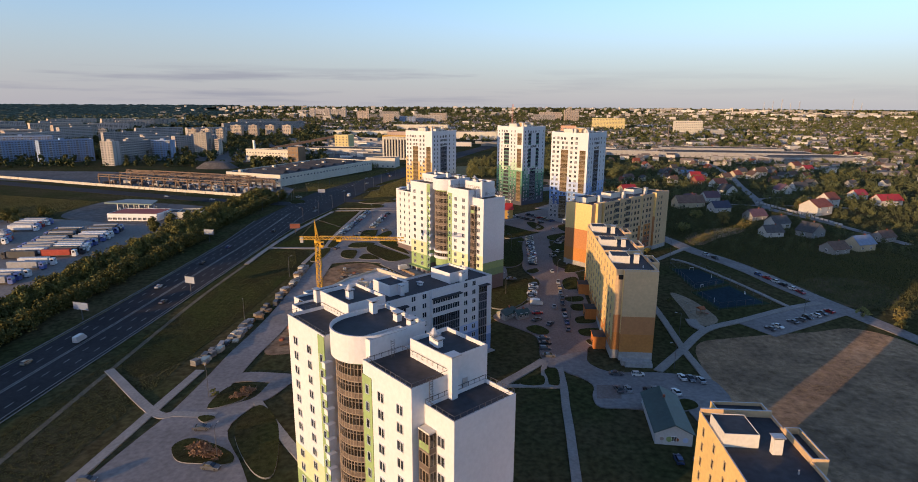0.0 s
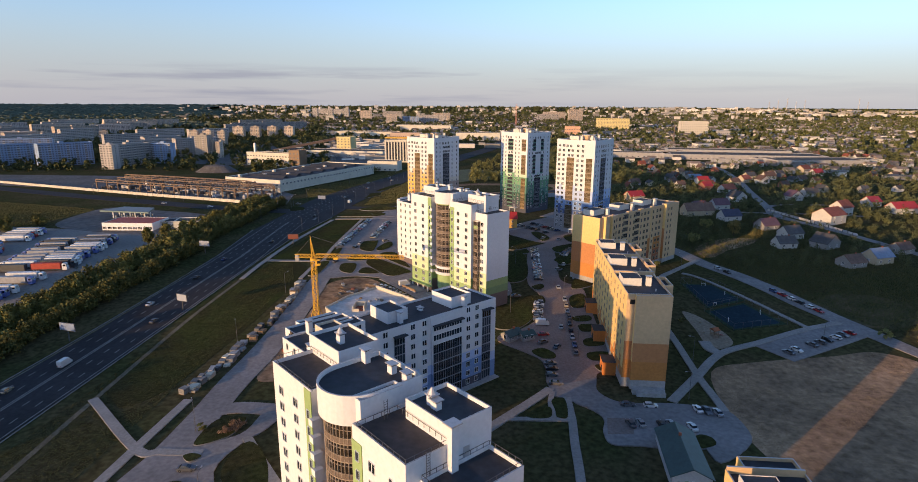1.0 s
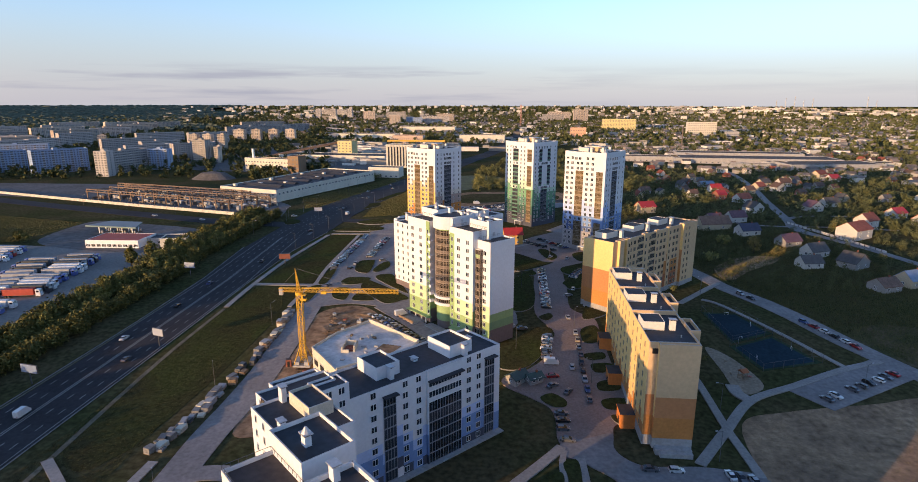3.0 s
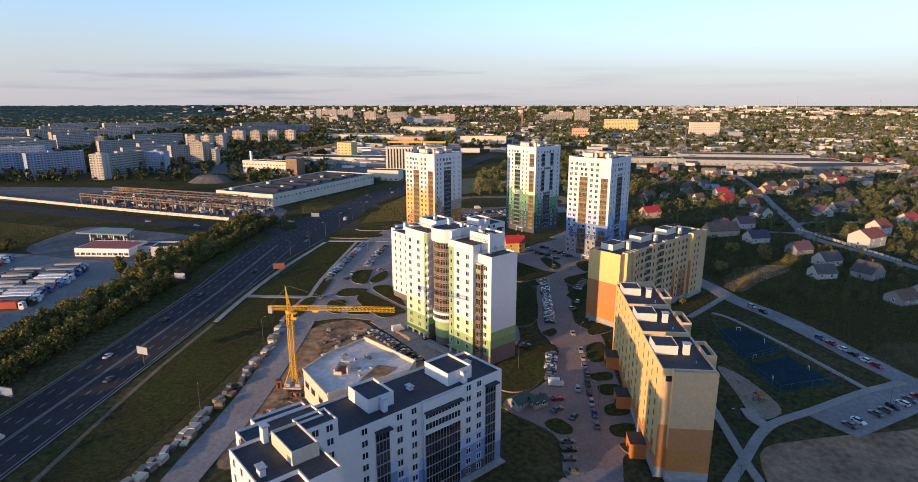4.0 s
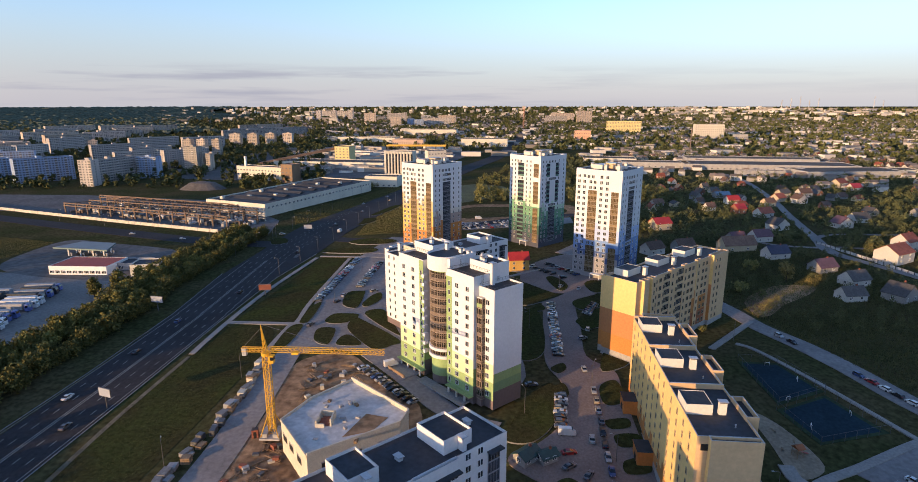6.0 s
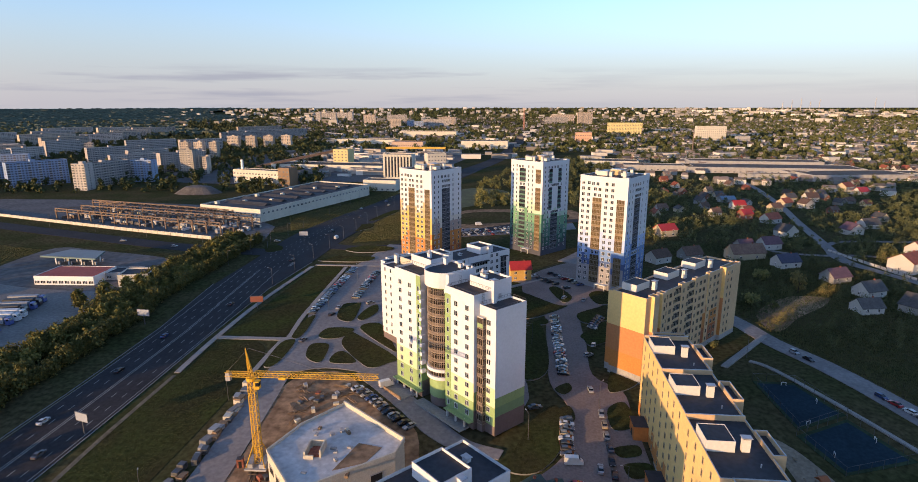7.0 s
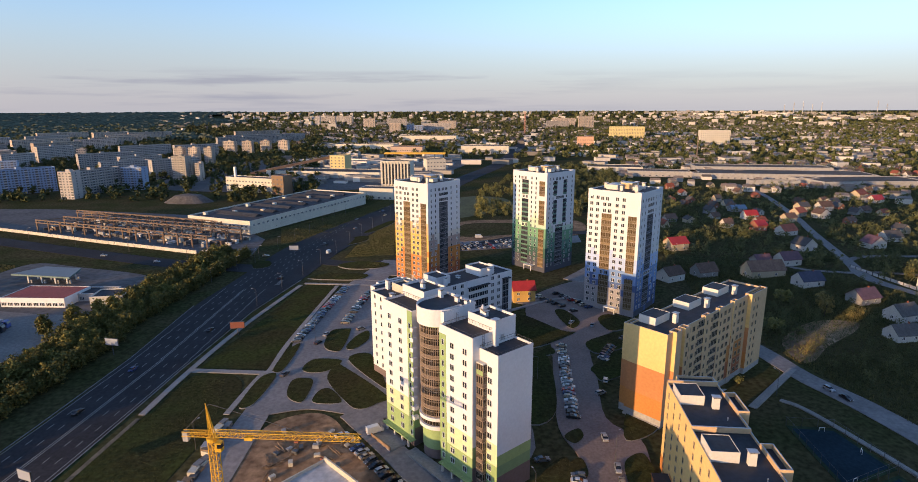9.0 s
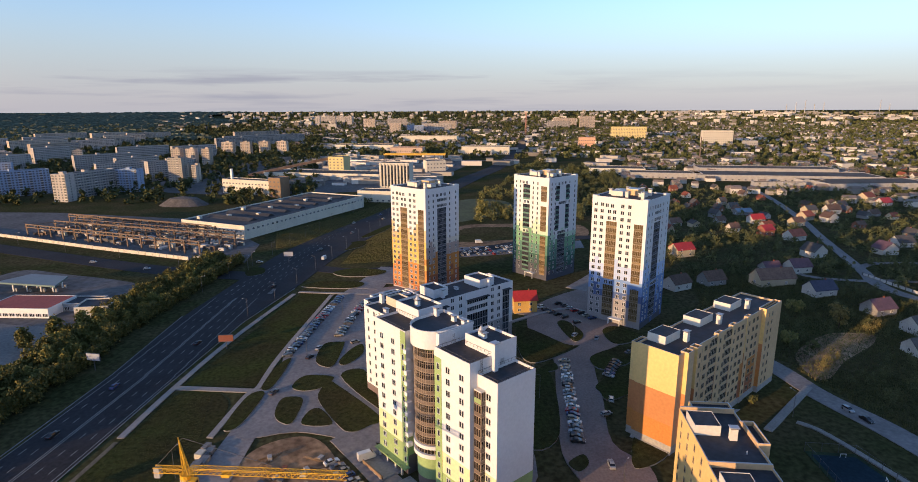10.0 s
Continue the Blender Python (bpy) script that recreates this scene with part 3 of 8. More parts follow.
lawn((14.1, 366.9), (32.5, 347.6), (37.8, 344.6), (18.9, 328.4), (12.8, 338.8))
lawn((32, 370.9), (36.8, 374.3), (42.3, 359.2), (36.9, 350.4))
lawn((51.3, 362.5), (57.9, 368.9), (66.7, 360.3), (63.9, 352.8), (53.8, 348.5))
lawn((41.6, 335.2), (58.3, 346.1), (59.4, 333.6), (44.3, 323.7))
lawn((40.5, 312.1), (58.9, 331.2), (59.1, 324.3), (54.7, 309.6), (42.5, 299.7), (39.8, 305.1))
lawn((17.4, 320.3), (25.5, 328.7), (26.8, 322.8), (21.1, 320.4))
lawn((17.2, 318.1), (23.8, 318), (22.4, 277.6), (12.4, 270), (10.5, 300))
lawn((5.5, 217), (11, 233), (16.6, 246), (22.6, 251), (22, 238), (20.6, 225), (14.3, 214.6), (8, 213))
lawn((22.3, 247), (26.5, 251), (27.4, 243), (23.3, 238.5))
lawn((41.5, 261), (53, 268.5), (55, 284), (46, 279))
lawn((38.6, 249.5), (45, 254), (45, 240), (38, 237))
lawn((36.1, 226.8), (43, 228.5), (42.8, 223.5), (37.1, 222.1))
lawn((37.3, 218.6), (44, 219.5), (44, 214), (37.8, 212.3))
lawn((37.2, 205.3), (43.3, 207.3), (43.2, 200.7), (36.8, 199.6))
lawn((36.3, 193.6), (43.2, 195), (43, 188.6), (36.6, 188.2))
lawn((37.2, 184.6), (41.6, 184.4), (41, 179.6), (37.8, 180.6))
lawn((17.6, 194), (21.6, 197), (25.2, 192.8), (24.7, 189), (20.7, 188.8))
lawn((23.2, 262.5), (28, 267), (29, 262.6), (25.7, 258.5))
lawn((-106, 420.6), (-94, 432), (-73, 430.8), (-77, 419.7))
lawn((-95.7, 450), (-83, 460), (-64, 455.5), (-69, 445), (-86, 442))
lawn((-69.6, 134), (-69, 145.4), (-62, 147), (-61.6, 143), (-63, 137.6))
lawn((-58.4, 124.4), (-56.6, 136), (-48.6, 127), (-43, 108), (-48.4, 109))
lawn((-69.4, 115.8), (-69, 118.9), (-65.3, 120), (-55.5, 115.2), (-53.7, 110.9), (-60.8, 110.6), (-65.8, 111.4))
lawn((-69.8, 129.3), (-68.1, 130.5), (-65.4, 129.5), (-67.3, 127.2))
lawn((13, 152.1), (19.4, 156.8), (19.3, 151.3), (14.6, 150.4))
lawn((20.6, 160.7), (24.3, 161.7), (23.8, 151.5), (21, 151.4), (20.9, 155))
lawn((52.7, 141.3), (56.1, 144.6), (58.8, 143.2), (58.4, 140.1), (54, 138.4))
field = Shape()
field.prism(blob([(73, 182), (90, 190), (118, 196), (136, 200), (147, 186), (146, 150), (130, 120), (100, 96), (76, 100), (70, 130), (68, 152)]), 0, 0.03, DRY)
sheet("bare_field", field, "bare dry field with thin grass and soil", category="field")
verge2 = Shape()
verge2.prism(blob([(-111.2, 171.6), (-91.1, 161.3), (-86.4, 271.6), (-95.1, 297.8), (-110.2, 298)]), 0, 0.025, LAWN)
verge2.prism([(-111.6, 303), (-85, 303), (-87, 409), (-102.6, 409)], 0, 0.045, LAWN)
sheet("meadow", verge2, "long mown grass strip beside the carriageway", category="lawn")
pit = Shape()
pit.prism(blob([(-71.6, 251.3), (-69.3, 265.3), (-60, 272.4), (-51, 270.5), (-40.3, 257), (-20.9, 232.9), (-21.8, 200.5), (-42.4, 180.7), (-60.7, 168.9), (-68.7, 173), (-68.2, 206.1), (-68.8, 231.2)]), 0, 0.04, SOIL)
sheet("building_site", pit, "churned brown soil of a building site", category="building site")
yard = Shape()
yard.prism(blob([(-176, 236), (-179, 300), (-181, 336), (-192, 354), (-206, 366), (-262, 368), (-330, 366), (-330, 300), (-300, 230), (-230, 190)]), 0, 0.03, GRAVEL)
yard.prism(blob([(-196, 358), (-204, 385), (-200, 420), (-262, 440), (-292, 446), (-297, 420), (-288, 380), (-250, 362)]), 0, 0.045, DARKYARD)
sheet("lorry_park_ground", yard, "pale gravel yard where lorries park", category="yard")
COURTS = [[(93.4, 240), (113, 250), (107.6, 271.5), (93.7, 272.5)], [(94.4, 217), (118, 224.6), (111.8, 247.6), (91.3, 237)]]
courts = Shape()
for pts in COURTS:
    courts.prism(pts, 0, 0.06, COURTG)
    cx_, cy_ = sum(p[0] for p in pts) / 4, sum(p[1] for p in pts) / 4
    courts.prism([(cx_ + (p[0] - cx_) * 0.86, cy_ + (p[1] - cy_) * 0.88) for p in pts], 0.06, 0.075, COURT)
sheet("sports_court", courts, "dark blue rubber sports courts", category="sports court")
site2 = Shape()
site2.prism(blob([(-30, 523), (10, 530), (70, 548), (76, 602), (18.7, 605), (-26, 592)]), 0, 0.05, SOIL)
sheet("sand_lot", site2, "bare sandy lot behind the towers", category="building site")
green = Shape()
green.prism(blob([(-41.9, 602.1), (17.7, 666.5), (16.5, 721.7), (-19.6, 737.2), (-48.6, 692.4)]), 0, 0.05, mat("bright_meadow", (0.085, 0.095, 0.035), 0.95, 0.3, 0.5, 0.05))
sheet("field", green, "green meadow behind the towers")
carpark = Shape()
carpark.prism([(-24, 490), (37.3, 508), (68, 522), (68.5, 544), (9, 527), (-28, 517)], 0, 0.055, STREET)
sheet("car_park", carpark, "asphalt car park behind the towers")
yard2 = Shape()
yard2.prism([(-160, 470), (-170, 520), (-250, 610), (-420, 640), (-640, 640), (-480, 560), (-400, 545), (-210, 478)], 0, 0.03, DARKYARD)
sheet("works_yard", yard2, "grey gravel works yard behind a concrete fence", category="yard")

pits = Shape()
pits.prism(blob([(82, 236), (88, 227), (90, 206.5), (80, 200.4), (80.6, 217)]), 0, 0.05, SANDPIT)
sheet("playground", pits, "bare sandy playground beside the courts", category="playground")

worn = Shape()
ribbon(worn, smooth([(-100, 60), (-104, 100), (-108.5, 154), (-112.8, 216), (-113.3, 266)]), 1.5, 0, 0.05, WORN)
sheet("dirt_path", worn, "worn dirt footpath through the roadside grass", category="path")

works = Shape()
works.prism(blob([(-420, 800), (-150, 790), (-70, 960), (-30, 1150), (-20, 1190), (-420, 1180)]), -0.2, 0.08, DARKYARD)
sheet("factory_ground", works, "dark paved ground between the factory sheds", category="yard")

road_sheet("street_front", "grey asphalt lane before the second lime tower", STREET, [([(-46, 274), (-40, 269.6, 11), (-33, 259), (-24, 247.3), (-15.5, 235), (-6.5, 226, 6.5), (4, 222, 5)], 8)], 0.27)
strip = Shape()
strip.prism(blob([(122, 322), (128, 321), (142, 336), (164, 354), (170, 365), (150, 364), (126, 342)]), 0, 0.06, DRY)
strip.prism(blob([(141, 250), (161, 262), (180, 253), (176, 234), (158, 222), (147, 224), (140.6, 236)]), 0, 0.05, mat("weedy_soil", (0.115, 0.09, 0.055), 0.95, 0.3, 0.8, 0.1, 0.3, second=(0.062, 0.062, 0.03), spec=0.0))
sheet("dry_strip", strip, "strip of dry pale grass between scrub", category="field")

# ---- apartment buildings ----
def window_mesh(name, w, h, bars=1, depth=0.14, frame=FRAMEW, glass=GLASS, rail=0.0):
    """Glass in a frame, facing -y, its sill's middle at the origin."""
    s, t = Shape(frame, glass), 0.06
    s.face([(-w / 2, -0.035, 0), (w / 2, -0.035, 0), (w / 2, -0.035, h), (-w / 2, -0.035, h)], glass)
    for x0, x1, z0, z1 in [(-w / 2 - t, w / 2 + t, -t, 0), (-w / 2 - t, w / 2 + t, h, h + t), (-w / 2 - t, -w / 2, 0, h), (w / 2, w / 2 + t, 0, h)]:
        s.box(x0, x1, -depth, 0.0, z0, z1, frame)
    for k in range(bars):
        x = -w / 2 + w * (k + 1) / (bars + 1)
        s.box(x - 0.06, x + 0.06, -depth * 0.7, 0.0, 0, h, frame)
    if rail:
        s.box(-w / 2, w / 2, -depth * 0.8, 0, rail - 0.04, rail + 0.04, frame)
    return s.mesh(name)


LIGHTFR = mat("grey_glazing_frame", (0.27, 0.28, 0.30), 0.5, 0.1)
WIN = window_mesh("window", 1.45, 1.55)
WIN1 = window_mesh("window", 0.8, 1.5, 0)
WINW = window_mesh("window", 2.3, 1.5, 2)
SANDFR = mat("tan_window_frame", (0.42, 0.33, 0.22), 0.6, 0.1)
WINT = window_mesh("window", 1.45, 1.55, frame=SANDFR)
WINT1 = window_mesh("window", 0.8, 1.5, 0, frame=SANDFR)
WINB = window_mesh("window", 1.5, 1.6, 1, glass=BRONZE)
GLZ = {}


def glazing_mesh(w, h, bays, frame=FRAMEB, panel=PANELB, glass=BRONZE, solid=0.95):
    """One storey of a glazed loggia: panel below, panes above."""
    key = (round(w, 2), round(h, 2), bays, frame.name, panel.name)
    if key in GLZ:
        return GLZ[key]
    s = Shape(frame, panel, glass)
    s.box(-w / 2, w / 2, -0.10, 0, 0.0, solid, panel)
    s.box(-w / 2, w / 2, -0.06, 0, solid, h, glass)
    s.box(-w / 2, w / 2, -0.16, 0, -0.09, 0.09, frame)
    s.box(-w / 2, w / 2, -0.13, 0, solid - 0.04, solid + 0.05, frame)
    for k in range(bays + 1):
        x = -w / 2 + w * k / bays
        s.box(x - 0.05, x + 0.05, -0.13, 0, solid, h, frame)
    GLZ[key] = s.mesh("balcony_glazing")
    return GLZ[key]


def on_wall(p0, p1, d, z):
    """The pose of a piece d metres along a wall from p0 to p1, whose outside is to the right."""
    a = math.atan2(p1[1] - p0[1], p1[0] - p0[0])
    return pose(p0[0] + math.cos(a) * d, p0[1] + math.sin(a) * d, z, 0, 0, math.degrees(a))


def windows(parent, p0, p1, ds, zs, mesh, name="window"):
    for d in ds:
        for z in zs:
            part(name, mesh, parent, m=on_wall(p0, p1, d, z))


def parapet(parent, x0, x1, y0, y1, z, felt, wall, edge=COPING, t=0.22, h=0.65, z0=None, name="roof"):
    """A flat roof behind a low wall with a metal edge; the top is at z."""
    s = Shape()
    s.tub(x0 + 0.02, x1 - 0.02, y0 + 0.02, y1 - 0.02, z - h - 0.4 if z0 is None else z0, z + 0.06, wall, edge, felt, h, t)
    return part(name, s, parent)


def block(parent, x0, x1, y0, y1, z1, nf, pick, z0=0.0, bay=3.0, sides="frbl"):
    """The outer walls of a box in painted fields; pick(side, bay, floor)."""
    edges = {"f": ((x0, y0), (x1, y0)), "r": ((x1, y0), (x1, y1)), "b": ((x1, y1), (x0, y1)), "l": ((x0, y1), (x0, y0))}
    s = Shape()
    for side in sides:
        p0, p1 = edges[side]
        nb = max(1, round(math.hypot(p1[0] - p0[0], p1[1] - p0[1]) / bay))
        s.grid(p0, p1, z0, z1, nb, nf, lambda b, f, q=side: pick(q, b, f))
    return part("wall", s, parent)


def chimney(parent, x, y, z, w=1.3, d=1.0, h=2.6, name="vent_shaft", cap=COPING, wall=WHITE):
    s = Shape()
    s.box(x - w / 2, x + w / 2, y - d / 2, y + d / 2, z, z + h, wall)
    s.box(x - w / 2 + 0.12, x + w / 2 - 0.12, y - d / 2 + 0.12, y + d / 2 - 0.12, z + h, z + h + 0.3, DARKIN)
    s.box(x - w / 2 - 0.25, x + w / 2 + 0.25, y - d / 2 - 0.25, y + d / 2 + 0.25, z + h + 0.3, z + h + 0.45, cap)
    part(name, s, parent)


def roof_rail(parent, x0, x1, y0, y1, z):
    s = Shape()
    for a, b in (((x0, y0), (x1, y0)), ((x1, y0), (x1, y1)), ((x1, y1), (x0, y1)), ((x0, y1), (x0, y0))):
        n = max(2, int(math.hypot(b[0] - a[0], b[1] - a[1]) / 1.2))
        for k in range(n):
            x, y = a[0] + (b[0] - a[0]) * k / n, a[1] + (b[1] - a[1]) * k / n
            s.box(x - 0.03, x + 0.03, y - 0.03, y + 0.03, z, z + 0.75, STEEL)
        s.beam((*a, z + 0.73), (*b, z + 0.73), 0.06, STEEL)
    part("roof_railing", s, parent)


def roof_hatch_ladder(parent, x, y, z, h, ang=0.0):
    s = Shape()
    for o in (-0.3, 0.3):
        s.beam((o, -0.15, 0), (o, -0.15, h), 0.06, STEEL)
    for k in range(int(h / 0.4)):
        s.beam((-0.3, -0.15, 0.3 + k * 0.4), (0.3, -0.15, 0.3 + k * 0.4), 0.04, STEEL)
    part("ladder", s, parent, m=pose(x, y, z, 0, 0, ang))


TURN = -46.5


def green_tower(ox, oy, zl, nf, label, base=0.0):
    """A tower of white and lime render with a round glazed bay; its low right corner at (ox, oy)."""
    t = thing("apartment_tower", label, "apartment building", pose(ox, oy, base, 0, 0, TURN), "lime towers")
    fh, zm, zr = zl / nf, zl + 3.1, zl + 6.0

    def pick(side, b, f):
        if f == 0:
            return BROWN
        if side == "r":
            return (BROWN, BROWN, GREEN, LIME)[f] if f < 4 else WHITE
        return (BROWN, LIME, LIME, YLIME, YLIME)[f] if f < 5 else WHITE
    block(t, -6.42, 0.3, 0, 12.4, zl, nf, pick)
    block(t, -19.3, -6.4, -2.3, 12.0, zm, nf + 1, pick)
    block(t, -46, -31.8, -2.3, 12.6, zm, nf + 1, pick)
    # lime strips beside the bay
    for x0, x1 in ((-34.0, -31.7), (-19.4, -16.8)):
        s = Shape()
        s.box(x0, x1, -2.42, -2.3, fh * 1.0, zm - (2.3 if x0 > -20 else 0.2), LIME)
        part("wall_strip", s, t, "lime green strip")
    parapet(t, -6.42, 0.3, 0, 12.4, zl, BITUMEN, WHITE)
    parapet(t, -19.3, -6.4, -2.3, 12.0, zm, BITBROWN, WHITE)
    parapet(t, -46, -31.8, -2.3, 12.6, zm, BITBROWN, WHITE)
    # lift and stair heads
    for x0, x1, y0, y1, z in ((-16.3, -6.4, 4.9, 12.8, zl + 5.7), (-46.8, -36, 5.2, 13.6, zl + 6.0), (-22.0, -19.7, -0.6, 7.0, zl + 5.7)):
        parapet(t, x0, x1, y0, y1, z, BITUMEN, WHITE, z0=zl - 0.5, name="lift_head")
    s = Shape()
    s.box(-6.4, -5.3, 4.4, 5.6, zl - 0.6, zl + 6.4, WHITE, COPING)
    s.box(-6.8, -4.9, 4.0, 6.0, zl + 6.4, zl + 6.6, COPING)
    part("vent_shaft", s, t)
    s = Shape()
    s.box(-6.42, -6.32, 7.4, 8.5, zl - 0.6, zl + 1.6, COPING)
    part("roof_door", s, t, "grey steel door")
    for x, y, z, h in ((-13.2, 7.4, zl + 5.0, 1.5), (-12.0, 7.2, zl + 5.0, 1.2), (-40.5, 8.2, zl + 5.4, 1.6), (-31.0, 7.5, zl + 3.0, 4.4), (-25, 8.6, zl + 3, 3.6), (-21, 8.6, zl + 3, 3.6)):
        chimney(t, x, y, z, h=h)
    for x, y, z in ((-13.2, 7.4, zl + 6.9), (-40.5, 8.2, zl + 7.4)):
        s = Shape()
        s.tube((x, y, z), (x, y, z + 1.0), 0.75, 0.15, COPING, 8)
        part("vent_cowl", s, t)
    roof_rail(t, -6.2, 0.15, 0.1, 12.2, zl + 0.05)
    roof_rail(t, -18.1, -6.5, -2.2, 4.7, zm + 0.05)
    roof_rail(t, -45.9, -31.4, -2.2, 5.0, zm + 0.05)
    roof_hatch_ladder(t, -6.4, 1.2, zl - 0.3, 4.0, 90)
    roof_hatch_ladder(t, -17.95, 2.5, zm - 0.4, 3.0, 90)
    # the round bay: storeys of curved glazing, a white drum on top
    cx, cy, R = -26.1, 2.7, 5.3

    def arc(rad, n=18, a0=180, a1=360):
        return [(cx + rad * math.cos(radians(a0 + (a1 - a0) * k / n)), cy + rad * math.sin(radians(a0 + (a1 - a0) * k / n))) for k in range(n + 1)]

    def ring(sh, rad, z0, z1, m, top=None):
        sh.prism(arc(rad) + [(cx + rad, cy + 8.2), (cx - rad, cy + 8.2)], z0, z1, m, top or m)
    s = Shape()
    ring(s, R - 0.4, fh, zl + 1.3, LIME)
    ring(s, R - 0.6, 0, fh, BROWN)
    part("bay_core", s, t)
    # filler added to stop sun passing through the slit beside the bay
    s = Shape()
    s.box(-31.9, -19.2, 3.2, 11.5, 0, zl + 2.4, WHITE, BITUMEN)
    part("stair_core", s, t)
    bay = Shape()
    ring(bay, R - 0.05, 0.0, 0.95, PANELB)
    ring(bay, R - 0.15, 0.95, fh, BRONZE)
    ring(bay, R + 0.04, -0.1, 0.12, FRAMEB)
    ring(bay, R, 0.9, 1.0, FRAMEB)
    ring(bay, R, fh - 0.75, fh - 0.68, FRAMEB)
    for x, y in arc(R - 0.08, 26):
        bay.box(x - 0.065, x + 0.065, y - 0.065, y + 0.065, 0.1, fh, FRAMEB)
    bay_mesh = bay.mesh("round_balcony")
    for f in range(4, nf):
        part("round_balcony", bay_mesh, t, m=pose(0, 0, f * fh + 0.6))
    s = Shape()
    ring(s, R + 0.5, fh * 3 + 0.5, fh * 3 + 1.6, WHITE)
    part("balcony_band", s, t, "white curved balcony parapet")
    s = Shape()
    ring(s, R + 0.5, fh * 4 + 0.2, fh * 4 + 1.2, WHITE)
    part("balcony_band", s, t, "white curved balcony parapet")
    s = Shape()
    ring(s, R - 0.15, fh * 3 + 1.6, fh * 4 + 0.2, BRONZE)
    for x, y in arc(R - 0.05, 18):
        s.box(x - 0.07, x + 0.07, y - 0.07, y + 0.07, fh * 3 + 1.6, fh * 4 + 0.2, FRAMEB)
    part("round_balcony", s, t)
    # little white balconies between the lime strip and the bay
    slab = Shape()
    slab.box(-0.75, 0.5, -0.95, 0.6, 0, 1.15, WHITE)
    slab_mesh = slab.mesh("side_balcony")
    for f in range(3, nf):
        part("side_balcony", slab_mesh, t, m=pose(-31.3, -1.9, f * fh + 0.3))
    s = Shape()
    for rad, z0, z1 in ((R + 0.75, zl + 1.2, zr - 0.7),):
        ring(s, rad, z0, z1, WHITE, BITUMEN)
    outer, inner = arc(R + 0.75, 24), arc(R + 0.45, 24)
    outer, inner = [(cx - R - 0.75, cy + 8.2)] + outer + [(cx + R + 0.75, cy + 8.2)], [(cx - R - 0.45, cy + 8.2)] + inner + [(cx + R + 0.45, cy + 8.2)]
    for k in range(len(outer) - 1):
        s.prism([outer[k], outer[k + 1], inner[k + 1], inner[k]], zr - 0.7, zr + 0.05, WHITE, COPING)
    s.box(cx - R - 0.75, cx + R + 0.75, cy + 8.0, cy + 8.4, zr - 0.7, zr + 0.05, WHITE, COPING)
    part("drum", s, t, "white round drum with a dark flat roof")
    # windows
    zs = [f * fh + 0.9 for f in range(1, nf)]
    zm_s = [f * fh + 0.9 for f in range(1, nf + 1)][:-1]
    windows(t, (-7.2, 0), (0, 0), [4.7], zs[:-1], WIN)
    windows(t, (-19.3, -2.3), (-6.2, -2.3), [5.0, 10.0], zs, WIN)
    windows(t, (-19.3, -2.42), (-6.2, -2.42), [1.4], zs, WIN1)
    windows(t, (-46, -2.3), (-31, -2.3), [3.0, 8.4], zm_s, WIN)
    windows(t, (-46, -2.42), (-31, -2.42), [13.2], zm_s, WIN1)
    # the square loggia bay beside the low part
    s = Shape()
    s.box(-6.0, -3.7, -1.25, 0, 0, zl - 3.3, BROWN)
    s.box(-6.1, -3.6, -1.4, -0.02, zl - 3.3, zl - 3.05, PALE)
    s.box(-6.02, -3.68, -1.38, -0.01, zl - 6.2, zl - 5.0, LIME)
    part("loggia_bay", s, t)
    gm2, gm3 = glazing_mesh(2.3, fh, 3), glazing_mesh(1.25, fh, 2)
    for f in range(1, nf - 1):
        part("loggia", gm2, t, m=pose(-4.85, -1.25, f * fh - 0.5))
        part("loggia", gm3, t, m=pose(-3.7, -0.62, f * fh - 0.5, 0, 0, 90))
    # ground floor: columns, canopy and steps
    for x in (-44, -40, -36, -33, -17, -13, -9):
        s = Shape()
        s.box(x - 0.25, x + 0.25, -3.9, -3.4, 0, fh, PALE)
        part("column", s, t)
    s = Shape()
    s.box(-46, -31, -4.2, -2.3, fh - 0.3, fh, LIME)
    s.box(-18.2, -6.2, -4.2, -2.3, fh - 0.3, fh, LIME)
    part("overhang", s, t)
    s = Shape()
    s.box(-44, -34, -9.5, -3.0, 0, 0.9, CONC, PAVING)
    s.box(-44, -34, -9.6, -9.3, 0.9, 1.9, WOOD)
    s.box(-31, -8, -6.4, -2.5, 0, 0.5, CONC, PAVING)
    part("terrace", s, t, "concrete entrance terrace")
    return t


green_tower(-3.0, 71.9, 39.2, 13, "white and lime tower with round bronze-glazed bay, fully sunlit", -4.5)
green_tower(2.0, 231.8, 39.2, 13, "white and lime tower with round glazed bay beside a yard", 0.6)


